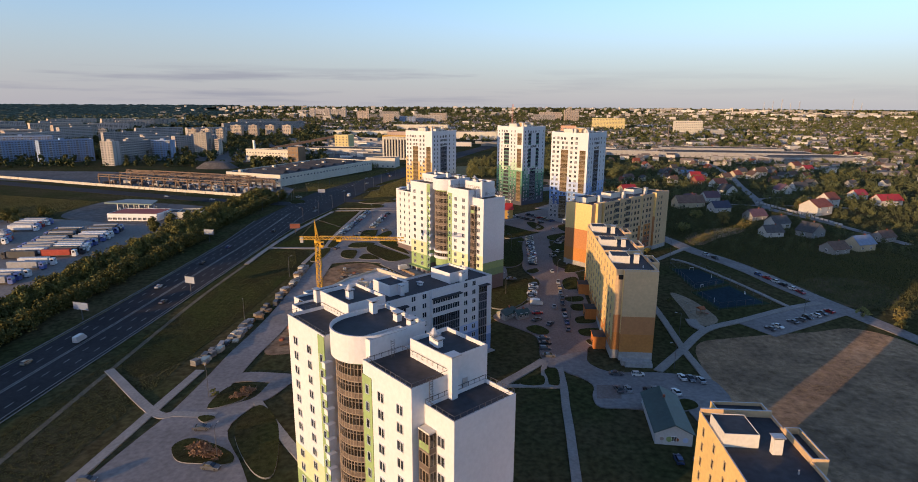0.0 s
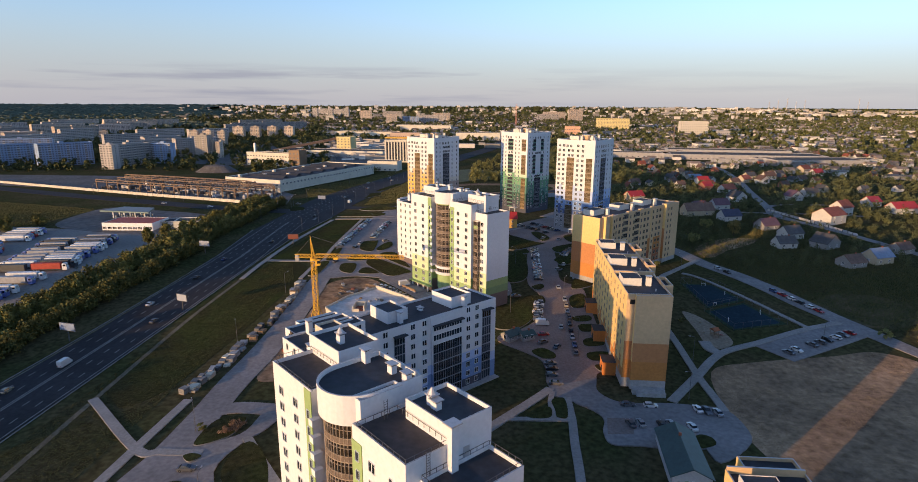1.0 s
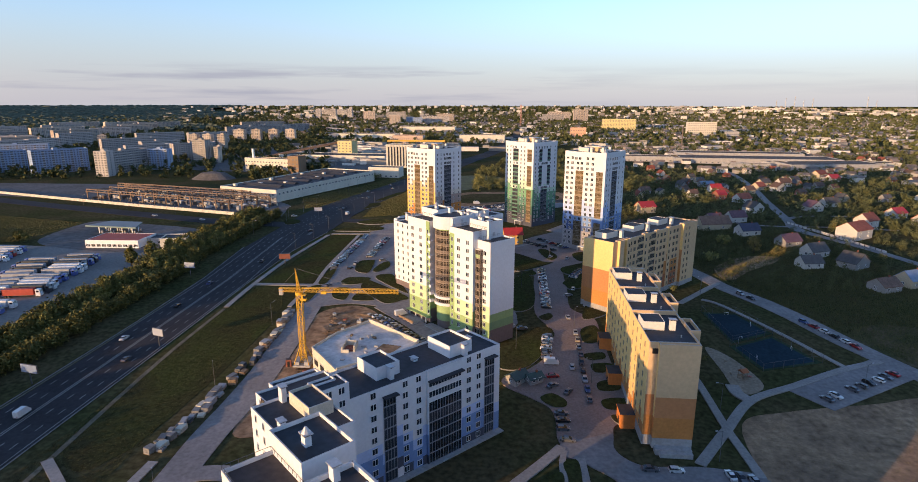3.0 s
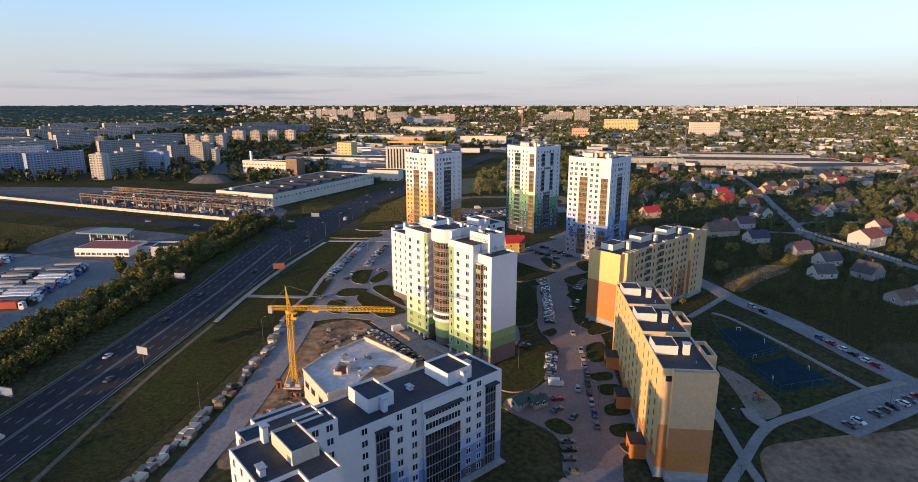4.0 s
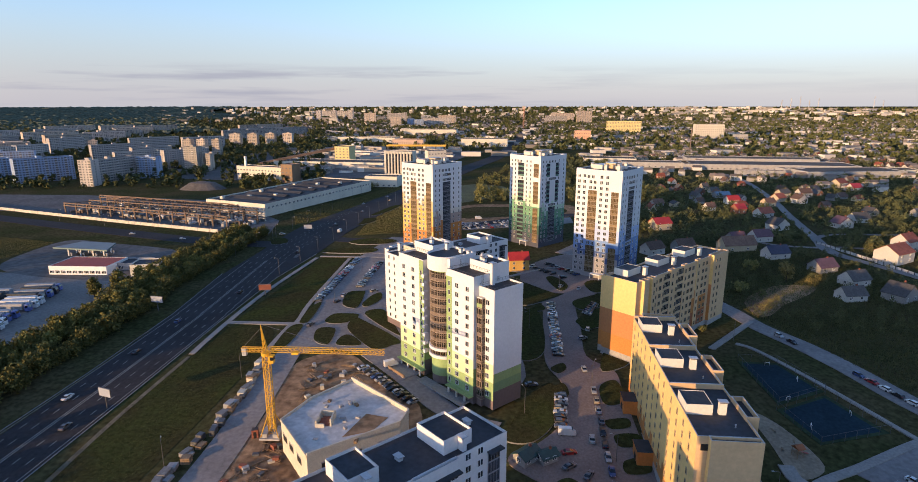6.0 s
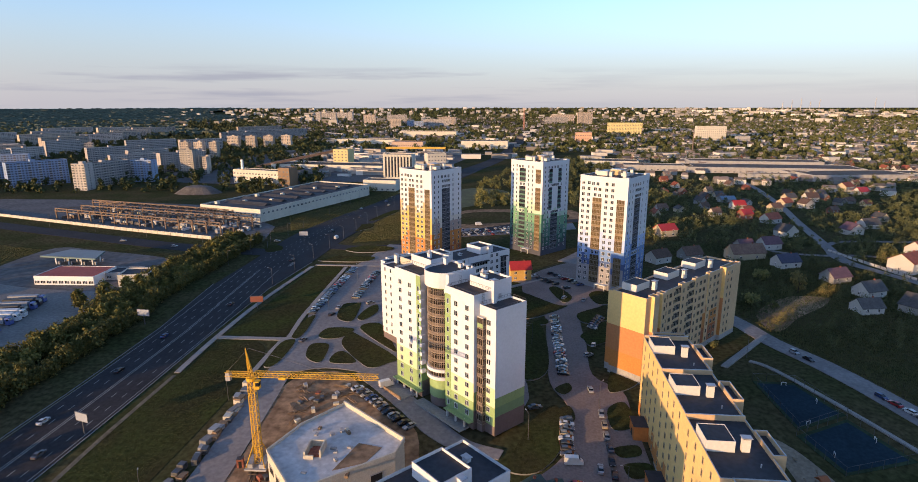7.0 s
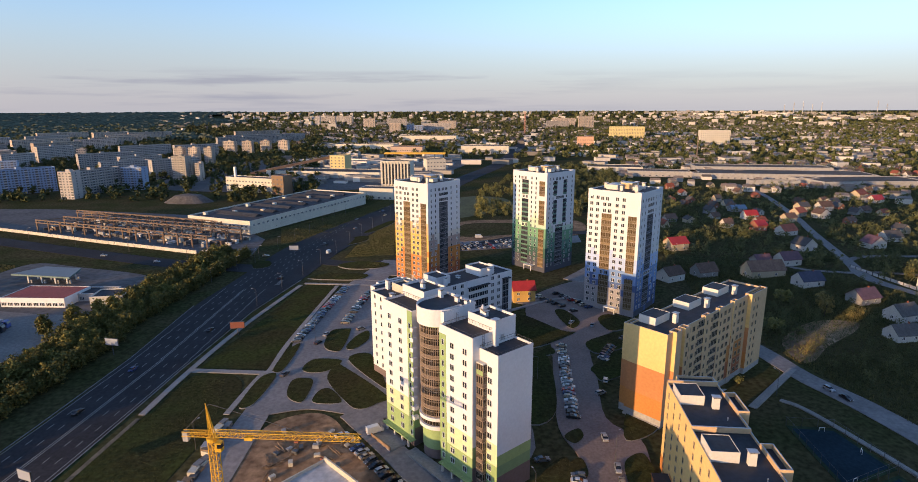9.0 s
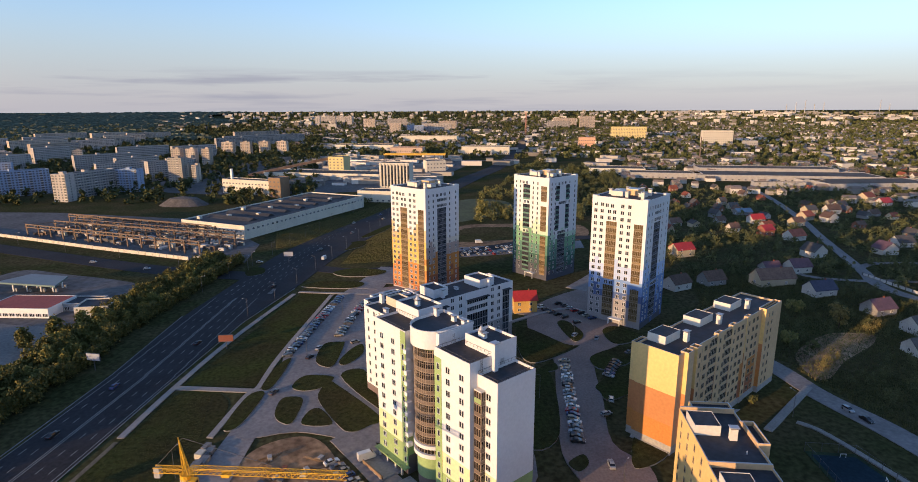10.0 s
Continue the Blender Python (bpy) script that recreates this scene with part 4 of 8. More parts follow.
def wing(ox, oy, zw, nf, label, shades, base):
    """The lower wing behind a lime tower; shades run from the ground up."""
    t = thing("apartment_wing", label, "apartment building", pose(ox + 1.5, oy + 10.0, base, 0, 0, TURN), "low wings")
    fh = zw / nf

    def pick(side, b, f):
        j = f + (0 if (b * 7 + 3) % 3 else 1) - (1 if (b * 5) % 4 == 0 else 0)
        return shades[j] if 0 <= j < len(shades) else WHITE
    zk, nk = 31.7, 10

    def pick_link(side, b, f):
        if side == "f":
            return BROWN if f == 0 else WHITE
        return shades[min(f, len(shades) - 1)] if f < len(shades) - 1 else WHITE
    block(t, -86, -71, 27, 76.2, zw, nf, pick)
    parapet(t, -86, -71, 27, 76.2, zw, BITUMEN, WHITE)
    # the loggia bay stands a little before the long front
    block(t, -71.02, -70.3, 49.8, 61.4, zw - 0.02, nf, pick)
    parapet(t, -71.4, -70.3, 49.8, 61.4, zw + 0.02, BITUMEN, WHITE, h=0.5, t=0.1)
    # the taller link to the tower, in steps
    for x0, x1, y0, y1, dz in ((-73.8, -55.2, 6.3, 20, 0), (-76, -70.2, 20.02, 27.4, -0.03), (-79.3, -73.82, 9.5, 26, -0.06), (-81.8, -79.32, 13.5, 25, -0.09), (-49.2, -40, 6.3, 13, -0.04)):
        block(t, x0, x1, y0, y1, zk + dz, nk, pick_link)
        parapet(t, x0, x1, y0, y1, zk + dz, BITUMEN, WHITE, h=0.5, t=0.25)
    for x0, x1, y0, y1, z, m in ((-83.4, -73.8, 60.0, 68.0, zw + 2.8, WHITE), (-84.6, -75.6, 38, 45, zw + 2.8, WHITE), (-70.8, -61.5, 13.4, 18.8, zk + 2.4, BRICKY)):
        parapet(t, x0, x1, y0, y1, z, BITUMEN, m, z0=zw - 1, name="lift_head")
    for x, y, z, h in ((-73.0, 64.5, zw, 3.0), (-74.6, 41.5, zw, 3.0), (-72.6, 12.8, zk, 3.4), (-63.0, 8.2, zk, 1.5), (-80, 72, zw, 0.7), (-79, 52, zw, 0.6)):
        chimney(t, x, y, z - 0.6, 1.7, 1.1, h)
    p0, p1 = (-71, 31), (-71, 76.2)
    zs = [f * fh + 0.9 for f in range(nf)]
    windows(t, p0, p1, [3.0, 12.3, 16.4, 33.4, 37.0], zs, WIN)
    windows(t, (-86, 27), (-71, 27), [3, 8], zs, WIN1)
    zl_s = [f * zk / nk + 0.9 for f in range(1, nk)]
    windows(t, (-73.8, 6.3), (-57.8, 6.3), [2.6, 6.4, 10.4, 14.0], zl_s, WIN1)
    windows(t, (-79.3, 9.5), (-73.8, 9.5), [2.6], zl_s, WIN1)
    windows(t, (-81.8, 13.5), (-79.3, 13.5), [1.2], zl_s, WIN1)
    windows(t, (-70.2, 20), (-70.2, 27.4), [2.2, 5.4], zl_s, WIN)
    windows(t, (-71, 76.2), (-86, 76.2), [4, 8, 12], zs, WIN)
    slate = mat("slate_panel", (0.12, 0.125, 0.14), 0.5, 0.1)
    gm, gm2 = glazing_mesh(3.6, fh, 4, LIGHTFR, slate, GLASS, 0.2), glazing_mesh(10.9, fh, 11, FRAMEW, WHITE, GLASS, 1.15)
    gm3 = glazing_mesh(10.9, fh, 12, LIGHTFR, slate, GLASS, 0.15)
    gk = glazing_mesh(2.4, zk / nk, 3)
    for f in range(nf - 1):
        part("loggia", gm, t, m=on_wall((-70.95, 31), (-70.95, 76.2), 7.6, f * fh + 0.5))
        part("loggia", gm, t, m=on_wall((-70.95, 31), (-70.95, 76.2), 41.1, f * fh + 0.5))
        part("loggia", gm2 if f > nf - 4 else gm3, t, m=on_wall((-70.28, 50.1), (-70.28, 61.1), 5.5, f * fh + 0.4))
    for f in range(1, nk):
        part("loggia", gk, t, m=on_wall((-79.3, 9.48), (-73.8, 9.48), 4.4, f * zk / nk))
    for y0, y1, out in ((36.6, 40.7, 1.5), (70.1, 74.2, 1.5), (49.9, 61.3, 2.1)):
        s = Shape()
        s.box(-71, -71 + out, y0, y1, zw - fh + 0.15, zw - fh + 0.5, BITUMEN)
        part("ledge", s, t, "dark sheet-metal ledge")
    s = Shape()
    s.box(-71.1, -68.9, 31, 76.3, 0, 0.35, CONC)
    part("plinth", s, t)
    return t


wing(-3.0, 71.9, 26.8, 9, "white apartment wing fading to blue at its foot", [SLATE, BLUE1, BLUE1, BLUE0], -5.0)
wing(2.0, 231.8, 26.8, 9, "white apartment wing behind the second lime tower", [SLATE, SLATE, GREYB, GREYB], 1.7)


def point_tower(ox, oy, zt, nf, label, front, right, strips, variant=0, base=0.0, turn=TURN):
    """A square tower; its nearest corner at (ox, oy). front, right: shades from the ground up."""
    t = thing("point_tower", label, "apartment building", pose(ox, oy, base, 0, 0, turn), "three point towers")
    W, fh = 25.4, (zt - 2.2) / nf

    def pick(side, b, f):
        sh = front if side in "fl" else right
        j = f + ((b * 7 + f * 3) % 5 == 0) - ((b * 3 + f) % 4 == 0)
        j = max(0, j)
        return sh[j] if j < len(sh) else WHITE
    block(t, -W, 0, 0, W, zt, nf, pick, bay=2.4)
    parapet(t, -W, 0, 0, W, zt, BITUMEN, WHITE, h=0.4)
    # corner piers rise above the parapet
    for x, y in ((-W, 0), (-2.2, 0), (-2.2, W - 2.2), (-W, W - 2.2)):
        s = Shape()
        s.box(x - 0.06, x + 2.26, y - 0.06, y + 2.26, zt - 3.2, zt + 0.35, WHITE, COPING)
        part("corner_pier", s, t)
    for x0, x1, y0, y1, h in ((-20, -14.5, 7, 10.5, 1.7), (-15.5, -10, 13, 18, 2.3), (-8.5, -5.5, 10, 13.5, 1.1), (-21, -18, 15, 19, 1.2)):
        s = Shape()
        s.box(x0, x1, y0, y1, zt - 1, zt + h, SANDP if h > 2.2 else PALE, BITUMEN)
        s.box(x0 - 0.2, x1 + 0.2, y0 - 0.2, y1 + 0.2, zt + h, zt + h + 0.2, COPING)
        part("lift_head", s, t)
    for x, y, h in ((-4.0, 4, 3.6), (-12.0, 6, 3.0), (-22, 11, 2.8), (-6, 17, 3.4), (-18.5, 22, 2.6), (-11, 21, 3.0)):
        chimney(t, x, y, zt - 1, 1.4, 1.0, h, wall=PALE)
    zs = [f * fh + 0.85 for f in range(1, nf)]
    green_one = variant == 1
    windows(t, (-W, 0), (0, 0), [1.9, 4.9, 14.4, 17.6], zs, WIN1 if green_one else WIN)
    windows(t, (0, 0), (0, W), [2.4, 5.6, 18.0, 22.8], zs, WIN1)
    mesh_f, mesh_c, mesh_r = glazing_mesh(4.8, fh, 6, *strips), glazing_mesh(3.9, fh, 5, *BZ), glazing_mesh(6.6, fh, 7, LIGHTFR, SLATE, GLASS)
    mesh_n = glazing_mesh(3.0, fh, 3, *strips)
    gaps = {0: (), 1: (nf - 5, nf - 11), 2: (6,)}[variant]
    top = nf - 1 if green_one else nf - 3
    for f in range(1, nf - 1):
        z = f * fh + 0.3
        if f in gaps or f >= top:
            windows(t, (-W, 0), (0, 0), [8.4, 10.8], [z + 0.6], WIN)
            windows(t, (0, 0), (0, W), [9.6, 12.0, 14.4], [z + 0.6], WINW)
            continue
        part("loggia", mesh_f, t, m=on_wall((-W, -0.02), (0, -0.02), 9.6, z))
        part("loggia", mesh_c, t, m=on_wall((-W, -0.02), (0, -0.02), 22.0, z))
        if green_one and f > nf - 11:
            part("loggia", mesh_n, t, m=on_wall((0.02, 0), (0.02, W), 7.6, z))
            part("loggia", mesh_n, t, m=on_wall((0.02, 0), (0.02, W), 16.4, z))
        else:
            part("loggia", mesh_r, t, m=on_wall((0.02, 0), (0.02, W), 11.8, z))
    windows(t, (-W, 0), (0, 0), [7.2, 9.6], [(nf - 1) * fh + 0.6], WIN)
    windows(t, (0, 0), (0, W), [8.6, 11.4, 14.2], [(nf - 1) * fh + 0.6], WIN)
    s = Shape()
    s.box(-14, -8, -2.6, 0, 3.0, 3.35, FRAMEW)
    s.box(-13.8, -13.5, -2.5, -2.2, 0, 3, FRAMEW)
    s.box(-8.5, -8.2, -2.5, -2.2, 0, 3, FRAMEW)
    part("entrance_canopy", s, t, "white flat canopy")
    return t


BZ = (FRAMEB, PANELG, GOLDGLASS)
point_tower(-32.2, 397.5, 57.2, 19, "tall white tower with orange and yellow lower storeys", [PINK, RUST, ORA, ORA, ORA, ORA, YEL0, YEL0, YEL0, YEL0, SANDP, SANDP], [BROWN, RUST, RUST, RUST, ORA, ORA, ORA, PINK, PINK, PALE], BZ, 0, 1.8, -38.0)
point_tower(31.8, 425.0, 57.6, 20, "tall white tower with dark green lower storeys", [SLATE, SLATE, SLATE, DGREEN, DGREEN, TEAL, TEAL, GREENM, GREENM, PALEG, PALEG], [SLATE, SLATE, DGREEN, DGREEN, TEAL, TEAL, GREENM, GREENM, PALEG], (STEEL, TEAL, GLASS), 1, 3.9, -44.5)
point_tower(66.3, 357.0, 57.7, 19, "tall white tower with blue lower storeys, half shaded", [GREYB, GREYB, GREYB, GREYB, BLUE2, BLUE1, BLUE1, BLUE0, BLUE0], [SLATE, BLUE2, BLUE2, BLUE2, BLUE1, BLUE1, BLUE1, BLUE0, BLUE0], BZ, 2, 2.9, -36.5)


def yellow_sections(ox, oy, turn, zt, nf, sections, label, base, porches=True):
    """A long sand-coloured block in stepped sections (x0, x1, y0, y1) along its own y."""
    t = thing("apartment_block", label, "apartment building", pose(ox, oy, base, 0, 0, turn), "sand-coloured blocks")
    fh = (zt - 1.2) / nf
    # the sun-facing left side takes the sand with sunlight in its colour
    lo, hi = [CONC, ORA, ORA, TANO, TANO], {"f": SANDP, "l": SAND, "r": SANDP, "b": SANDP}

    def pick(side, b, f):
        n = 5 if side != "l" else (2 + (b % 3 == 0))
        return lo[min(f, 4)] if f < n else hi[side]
    fx0, fx1, fy0 = sections[0][0] + 2.4, sections[0][1], sections[0][2]
    block(t, fx0, fx1, fy0 - 1.6, fy0 + 0.02, zt, nf, pick)
    parapet(t, fx0, fx1, fy0 - 1.6, fy0 + 0.4, zt, BITUMEN, SANDP)
    bx0, bx1, by1 = sections[-1][0] + 3.4, sections[-1][1], sections[-1][3]
    block(t, bx0, bx1, by1 - 0.02, by1 + 4.0, zt, nf, pick)
    parapet(t, bx0, bx1, by1 - 0.4, by1 + 4.0, zt, BITUMEN, SANDP)
    for k, (x0, x1, y0, y1) in enumerate(sections):
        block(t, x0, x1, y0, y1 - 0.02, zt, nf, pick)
        parapet(t, x0, x1, y0, y1, zt, BITUMEN, SANDP)
        # garden-side bays with taller parapets
        block(t, x1 - 0.02, x1 + 2.4, y0 + 7.5, y0 + 17, zt + 0.6, nf, pick)
        parapet(t, x1 - 0.35, x1 + 2.4, y0 + 7.5, y0 + 17, zt + 0.6, BITUMEN, SANDP, h=1.2)
        s = Shape()
        s.box(x0 + 0.1, x1 - 0.1, y1 - 0.5, y1 - 0.1, zt - 0.6, zt + 0.75, SANDP, COPING)
        part("fire_wall", s, t)
    zs = [f * fh + 0.9 for f in range(1, nf)]
    for k, (x0, x1, y0, y1) in enumerate(sections):
        ln = y1 - y0
        parapet(t, x0 + 0.4, x0 + 6.3, y0 + 9.8 + k, y0 + 16.5 + k, zt + 1.9, BITUMEN, PALE, t=0.1, h=0.12, z0=zt - 1, name="lift_head")
        chimney(t, x0 + 8.6, y0 + 10.6, zt - 0.65, 1.6, 1.1, 2.9, wall=PALE)
        s = Shape()
        s.tube((x0 + 9.6, y0 + 5, zt - 0.7), (x0 + 9.6, y0 + 5, zt + 0.2), 0.15, 0.15, COPING)
        part("vent_pipe", s, t)
        windows(t, (x0, y1), (x0, y0), [3.2, 8.5, 13.5, 18.5], zs, WINT1)
        windows(t, (x1, y0), (x1, y1), [2.5, 6.2], zs, WINT)
        windows(t, (x1 + 2.4, y0 + 7.5), (x1 + 2.4, y0 + 17), [2.2, 4.8, 7.4], zs, WINB)
        if porches:
            s = Shape()
            zg = slope(ox + x0, oy + y0 + 11) - base
            s.box(x0 - 4.2, x0 - 0.02, y0 + 8.6, y0 + 14.6, zg - 0.8, zg + 4.2, ORANGEBOX, BITBROWN)
            s.box(x0 - 4.4, x0 - 0.02, y0 + 8.4, y0 + 14.8, zg + 4.2, zg + 4.5, ORANGEBOX, BITUMEN)
            s.box(x0 - 4.25, x0 - 4.15, y0 + 10.5, y0 + 12.5, zg, zg + 2.3, DARKIN)
            part("porch", s, t, "orange entrance porch")
    x0, x1, y0, y1 = sections[0]
    s = Shape()
    s.box(x0 + 3, x1 - 0.4, y0 - 3.8, y0 - 1.6, -0.8, 0.9, CONC, CONC)
    s.box(x0 + 4, x1 - 0.4, y0 - 5.0, y0 - 3.8, -0.8, 0.5, CONC, CONC)
    part("plinth", s, t, "grey concrete plinth")
    s = Shape()
    s.box(x0 + 0.9, x0 + 2.5, y0 - 0.12, y0 + 0.1, zt - 3.3, zt - 1.8, DARKIN)
    part("vent_opening", s, t)
    return t



SECT = [(0.3, 13.4, 4.5, 27.3), (0.5, 13.6, 27.3, 50.3), (0.8, 13.9, 50.3, 73)]
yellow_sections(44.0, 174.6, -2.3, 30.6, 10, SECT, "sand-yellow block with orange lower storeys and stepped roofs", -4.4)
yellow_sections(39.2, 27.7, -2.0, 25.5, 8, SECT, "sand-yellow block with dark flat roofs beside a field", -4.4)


def long_block(ox, oy, turn, zt, nf, length, depth, label, base):
    """A long block with its sunlit end wall at x = 0 and its long side at y = 0."""
    t = thing("apartment_block", label, "apartment building", pose(ox, oy, base, 0, 0, turn), "sand-coloured blocks")
    fh = (zt - 1.0) / nf

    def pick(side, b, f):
        # sun-facing ends take the brighter sand, the other sides the duller one
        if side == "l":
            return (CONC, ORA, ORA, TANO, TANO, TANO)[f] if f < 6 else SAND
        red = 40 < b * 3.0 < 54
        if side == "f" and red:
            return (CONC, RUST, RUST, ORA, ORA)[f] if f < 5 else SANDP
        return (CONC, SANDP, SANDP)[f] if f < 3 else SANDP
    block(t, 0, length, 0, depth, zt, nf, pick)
    parapet(t, 0, length, 0, depth, zt, BITUMEN, SANDP)
    # upright bays with their own parapets along the long side
    for x0, x1 in ((3.0, 6.2), (8.2, 11.0), (23, 26.5), (33, 36), (44, 47), (56, length)):
        out = 1.3 if x0 < 12 or x0 > 50 else 0.25
        block(t, x0, x1, -out, 0.02, zt + 0.3, nf, pick, bay=2.0)
        parapet(t, x0, x1, -out, 1.2, zt + 0.3, BITUMEN, SANDP)
    # a narrow shoulder behind the end wall
    block(t, 1.2, 7, depth - 0.02, depth + 2.6, zt - 0.8, nf, pick)
    parapet(t, 1.2, 7, depth, depth + 2.6, zt - 0.8, BITUMEN, SANDP)
    for x0 in (5, 26, 47):
        parapet(t, x0, x0 + 8.5, 7.0, 12.8, zt + 1.9, BITUMEN, PALE, t=0.1, h=0.12, z0=zt - 1, name="lift_head")
        chimney(t, x0 + 7.5, 4.5, zt - 0.65, 1.5, 1.3, 3.0, wall=PALE)
    zs = [f * fh + 0.9 for f in range(1, nf)]
    windows(t, (0, 0), (length, 0), [13, 16, 19, 28.5, 38, 41, 49.5, 52.5], zs, WINT)
    windows(t, (0, -1.3), (length, -1.3), [9.6, 58.5, 61.5], zs, WINT1)
    windows(t, (0, -0.25), (length, -0.25), [24.7, 34.5, 45.5], zs, WINT1)
    gm = glazing_mesh(4.0, fh, 4, SANDFR, SANDP, GLASS)
    for f in range(1, nf):
        part("loggia", gm, t, m=pose(30.6 - 9.6, -0.02, f * fh + 0.2))
        part("loggia", gm, t, m=pose(31.0, -0.02, f * fh + 0.2))
    s = Shape()
    s.box(12, length, -2.4, -1.3, 0, 0.8, CONC)
    s.box(-0.5, 0, 0, depth, 0, 1.2, CONC)
    part("plinth", s, t, "grey concrete plinth")
    return t


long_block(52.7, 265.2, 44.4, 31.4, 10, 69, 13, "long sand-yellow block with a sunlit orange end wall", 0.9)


def unfinished_building():
    t = thing("unfinished_building", "low unfinished concrete building with a bare grey roof slab", "building site", pose(0, 0, -1.5))
    z = 9.5
    poly = [(-57, 210), (-44.5, 193.5), (-23.5, 209.5), (-22, 216), (-42.7, 234.5), (-52, 222.8)]
    s = Shape()
    s.prism(poly, 0, z, BRICKY, RAWSLAB)
    part("storey_wall", s, t, "pale block walls")
    s = Shape()
    for k in range(len(poly)):
        a, b = poly[k], poly[(k + 1) % len(poly)]
        if k in (0, 4, 5):
            s.beam((*a, z + 0.35), (*b, z + 0.35), 0.4, BRICKY, 0.7)
        else:
            s.beam((*a, z + 0.7), (*b, z + 0.7), 0.45, BRICKY, 1.4)
    part("parapet", s, t)
    s = Shape()
    s.prism([(-38, 203), (-30.5, 206.5), (-27.5, 213.3), (-34, 215)], z, z + 0.08, SOIL)
    part("floor_patch", s, t, "brown earth-covered floor")
    s = Shape()
    for x0, x1, y0, y1, h in ((-46.5, -46.1, 207.5, 213, 1.9), (-46.5, -42.2, 213, 213.4, 1.9), (-42.6, -42.2, 208, 213, 2.2), (-46.5, -44, 207.2, 207.6, 1.1)):
        s.box(x0, x1, y0, y1, z, z + h, BRICKY)
    s.box(-45.8, -42.8, 208.3, 212.4, z, z + 0.5, REDBRICK)
    part("stair_core", s, t, "half-built stair walls with red bricks")
    rnd = random.Random(3)
    for k in range(16):
        x, y = rnd.uniform(-50, -33), rnd.uniform(200, 222)
        s = Shape()
        a = rnd.uniform(0.3, 0.9)
        s.box(-a, a, -0.4, 0.4, 0, rnd.uniform(0.3, 0.8), rnd.choice((CONC, WOOD, BRICKY)))
        part("block_pallet", s, t, m=pose(x, y, z, 0, 0, rnd.uniform(0, 180)))
    for a, b, fr in ((0, 1, 0.15), (0, 1, 0.4), (0, 1, 0.7), (1, 2, 0.2), (1, 2, 0.5), (1, 2, 0.8)):
        s = Shape()
        s.box(-1.6, 1.6, -0.06, 0.3, 4.6, 6.6, DARKIN)
        s.box(-1.7, 1.7, -0.12, 0.0, 6.6, 6.9, CONC)
        p, q = poly[a], poly[b]
        part("window_opening", s, t, m=on_wall(p, q, fr * math.hypot(q[0] - p[0], q[1] - p[1]), 0))


unfinished_building()


def lattice(s, a, b, w, n, m, bar=0.16, tri=False):
    """A lattice beam from a to b."""
    a, b = Vector(a), Vector(b)
    d = (b - a).normalized()
    side = d.cross(Vector((0, 0, 1)))
    side = Vector((1, 0, 0)) if side.length < 1e-3 else side.normalized()
    up = side.cross(d).normalized()
    offs = [side * w / 2 + up * w / 2 * (-1), -side * w / 2 - up * w / 2, up * w / 2] if tri else [side * w / 2 + up * w / 2, -side * w / 2 + up * w / 2, -side * w / 2 - up * w / 2, side * w / 2 - up * w / 2]
    for o in offs:
        s.beam(a + o, b + o, bar, m)
    for k in range(n):
        p, q = a + (b - a) * k / n, a + (b - a) * (k + 1) / n
        for j in range(len(offs)):
            o1, o2 = offs[j], offs[(j + 1) % len(offs)]
            s.beam(p + o1, q + o2 if k % 2 else q + o2, bar * 0.6, m)
            s.beam(p + o1, p + o2, bar * 0.6, m)


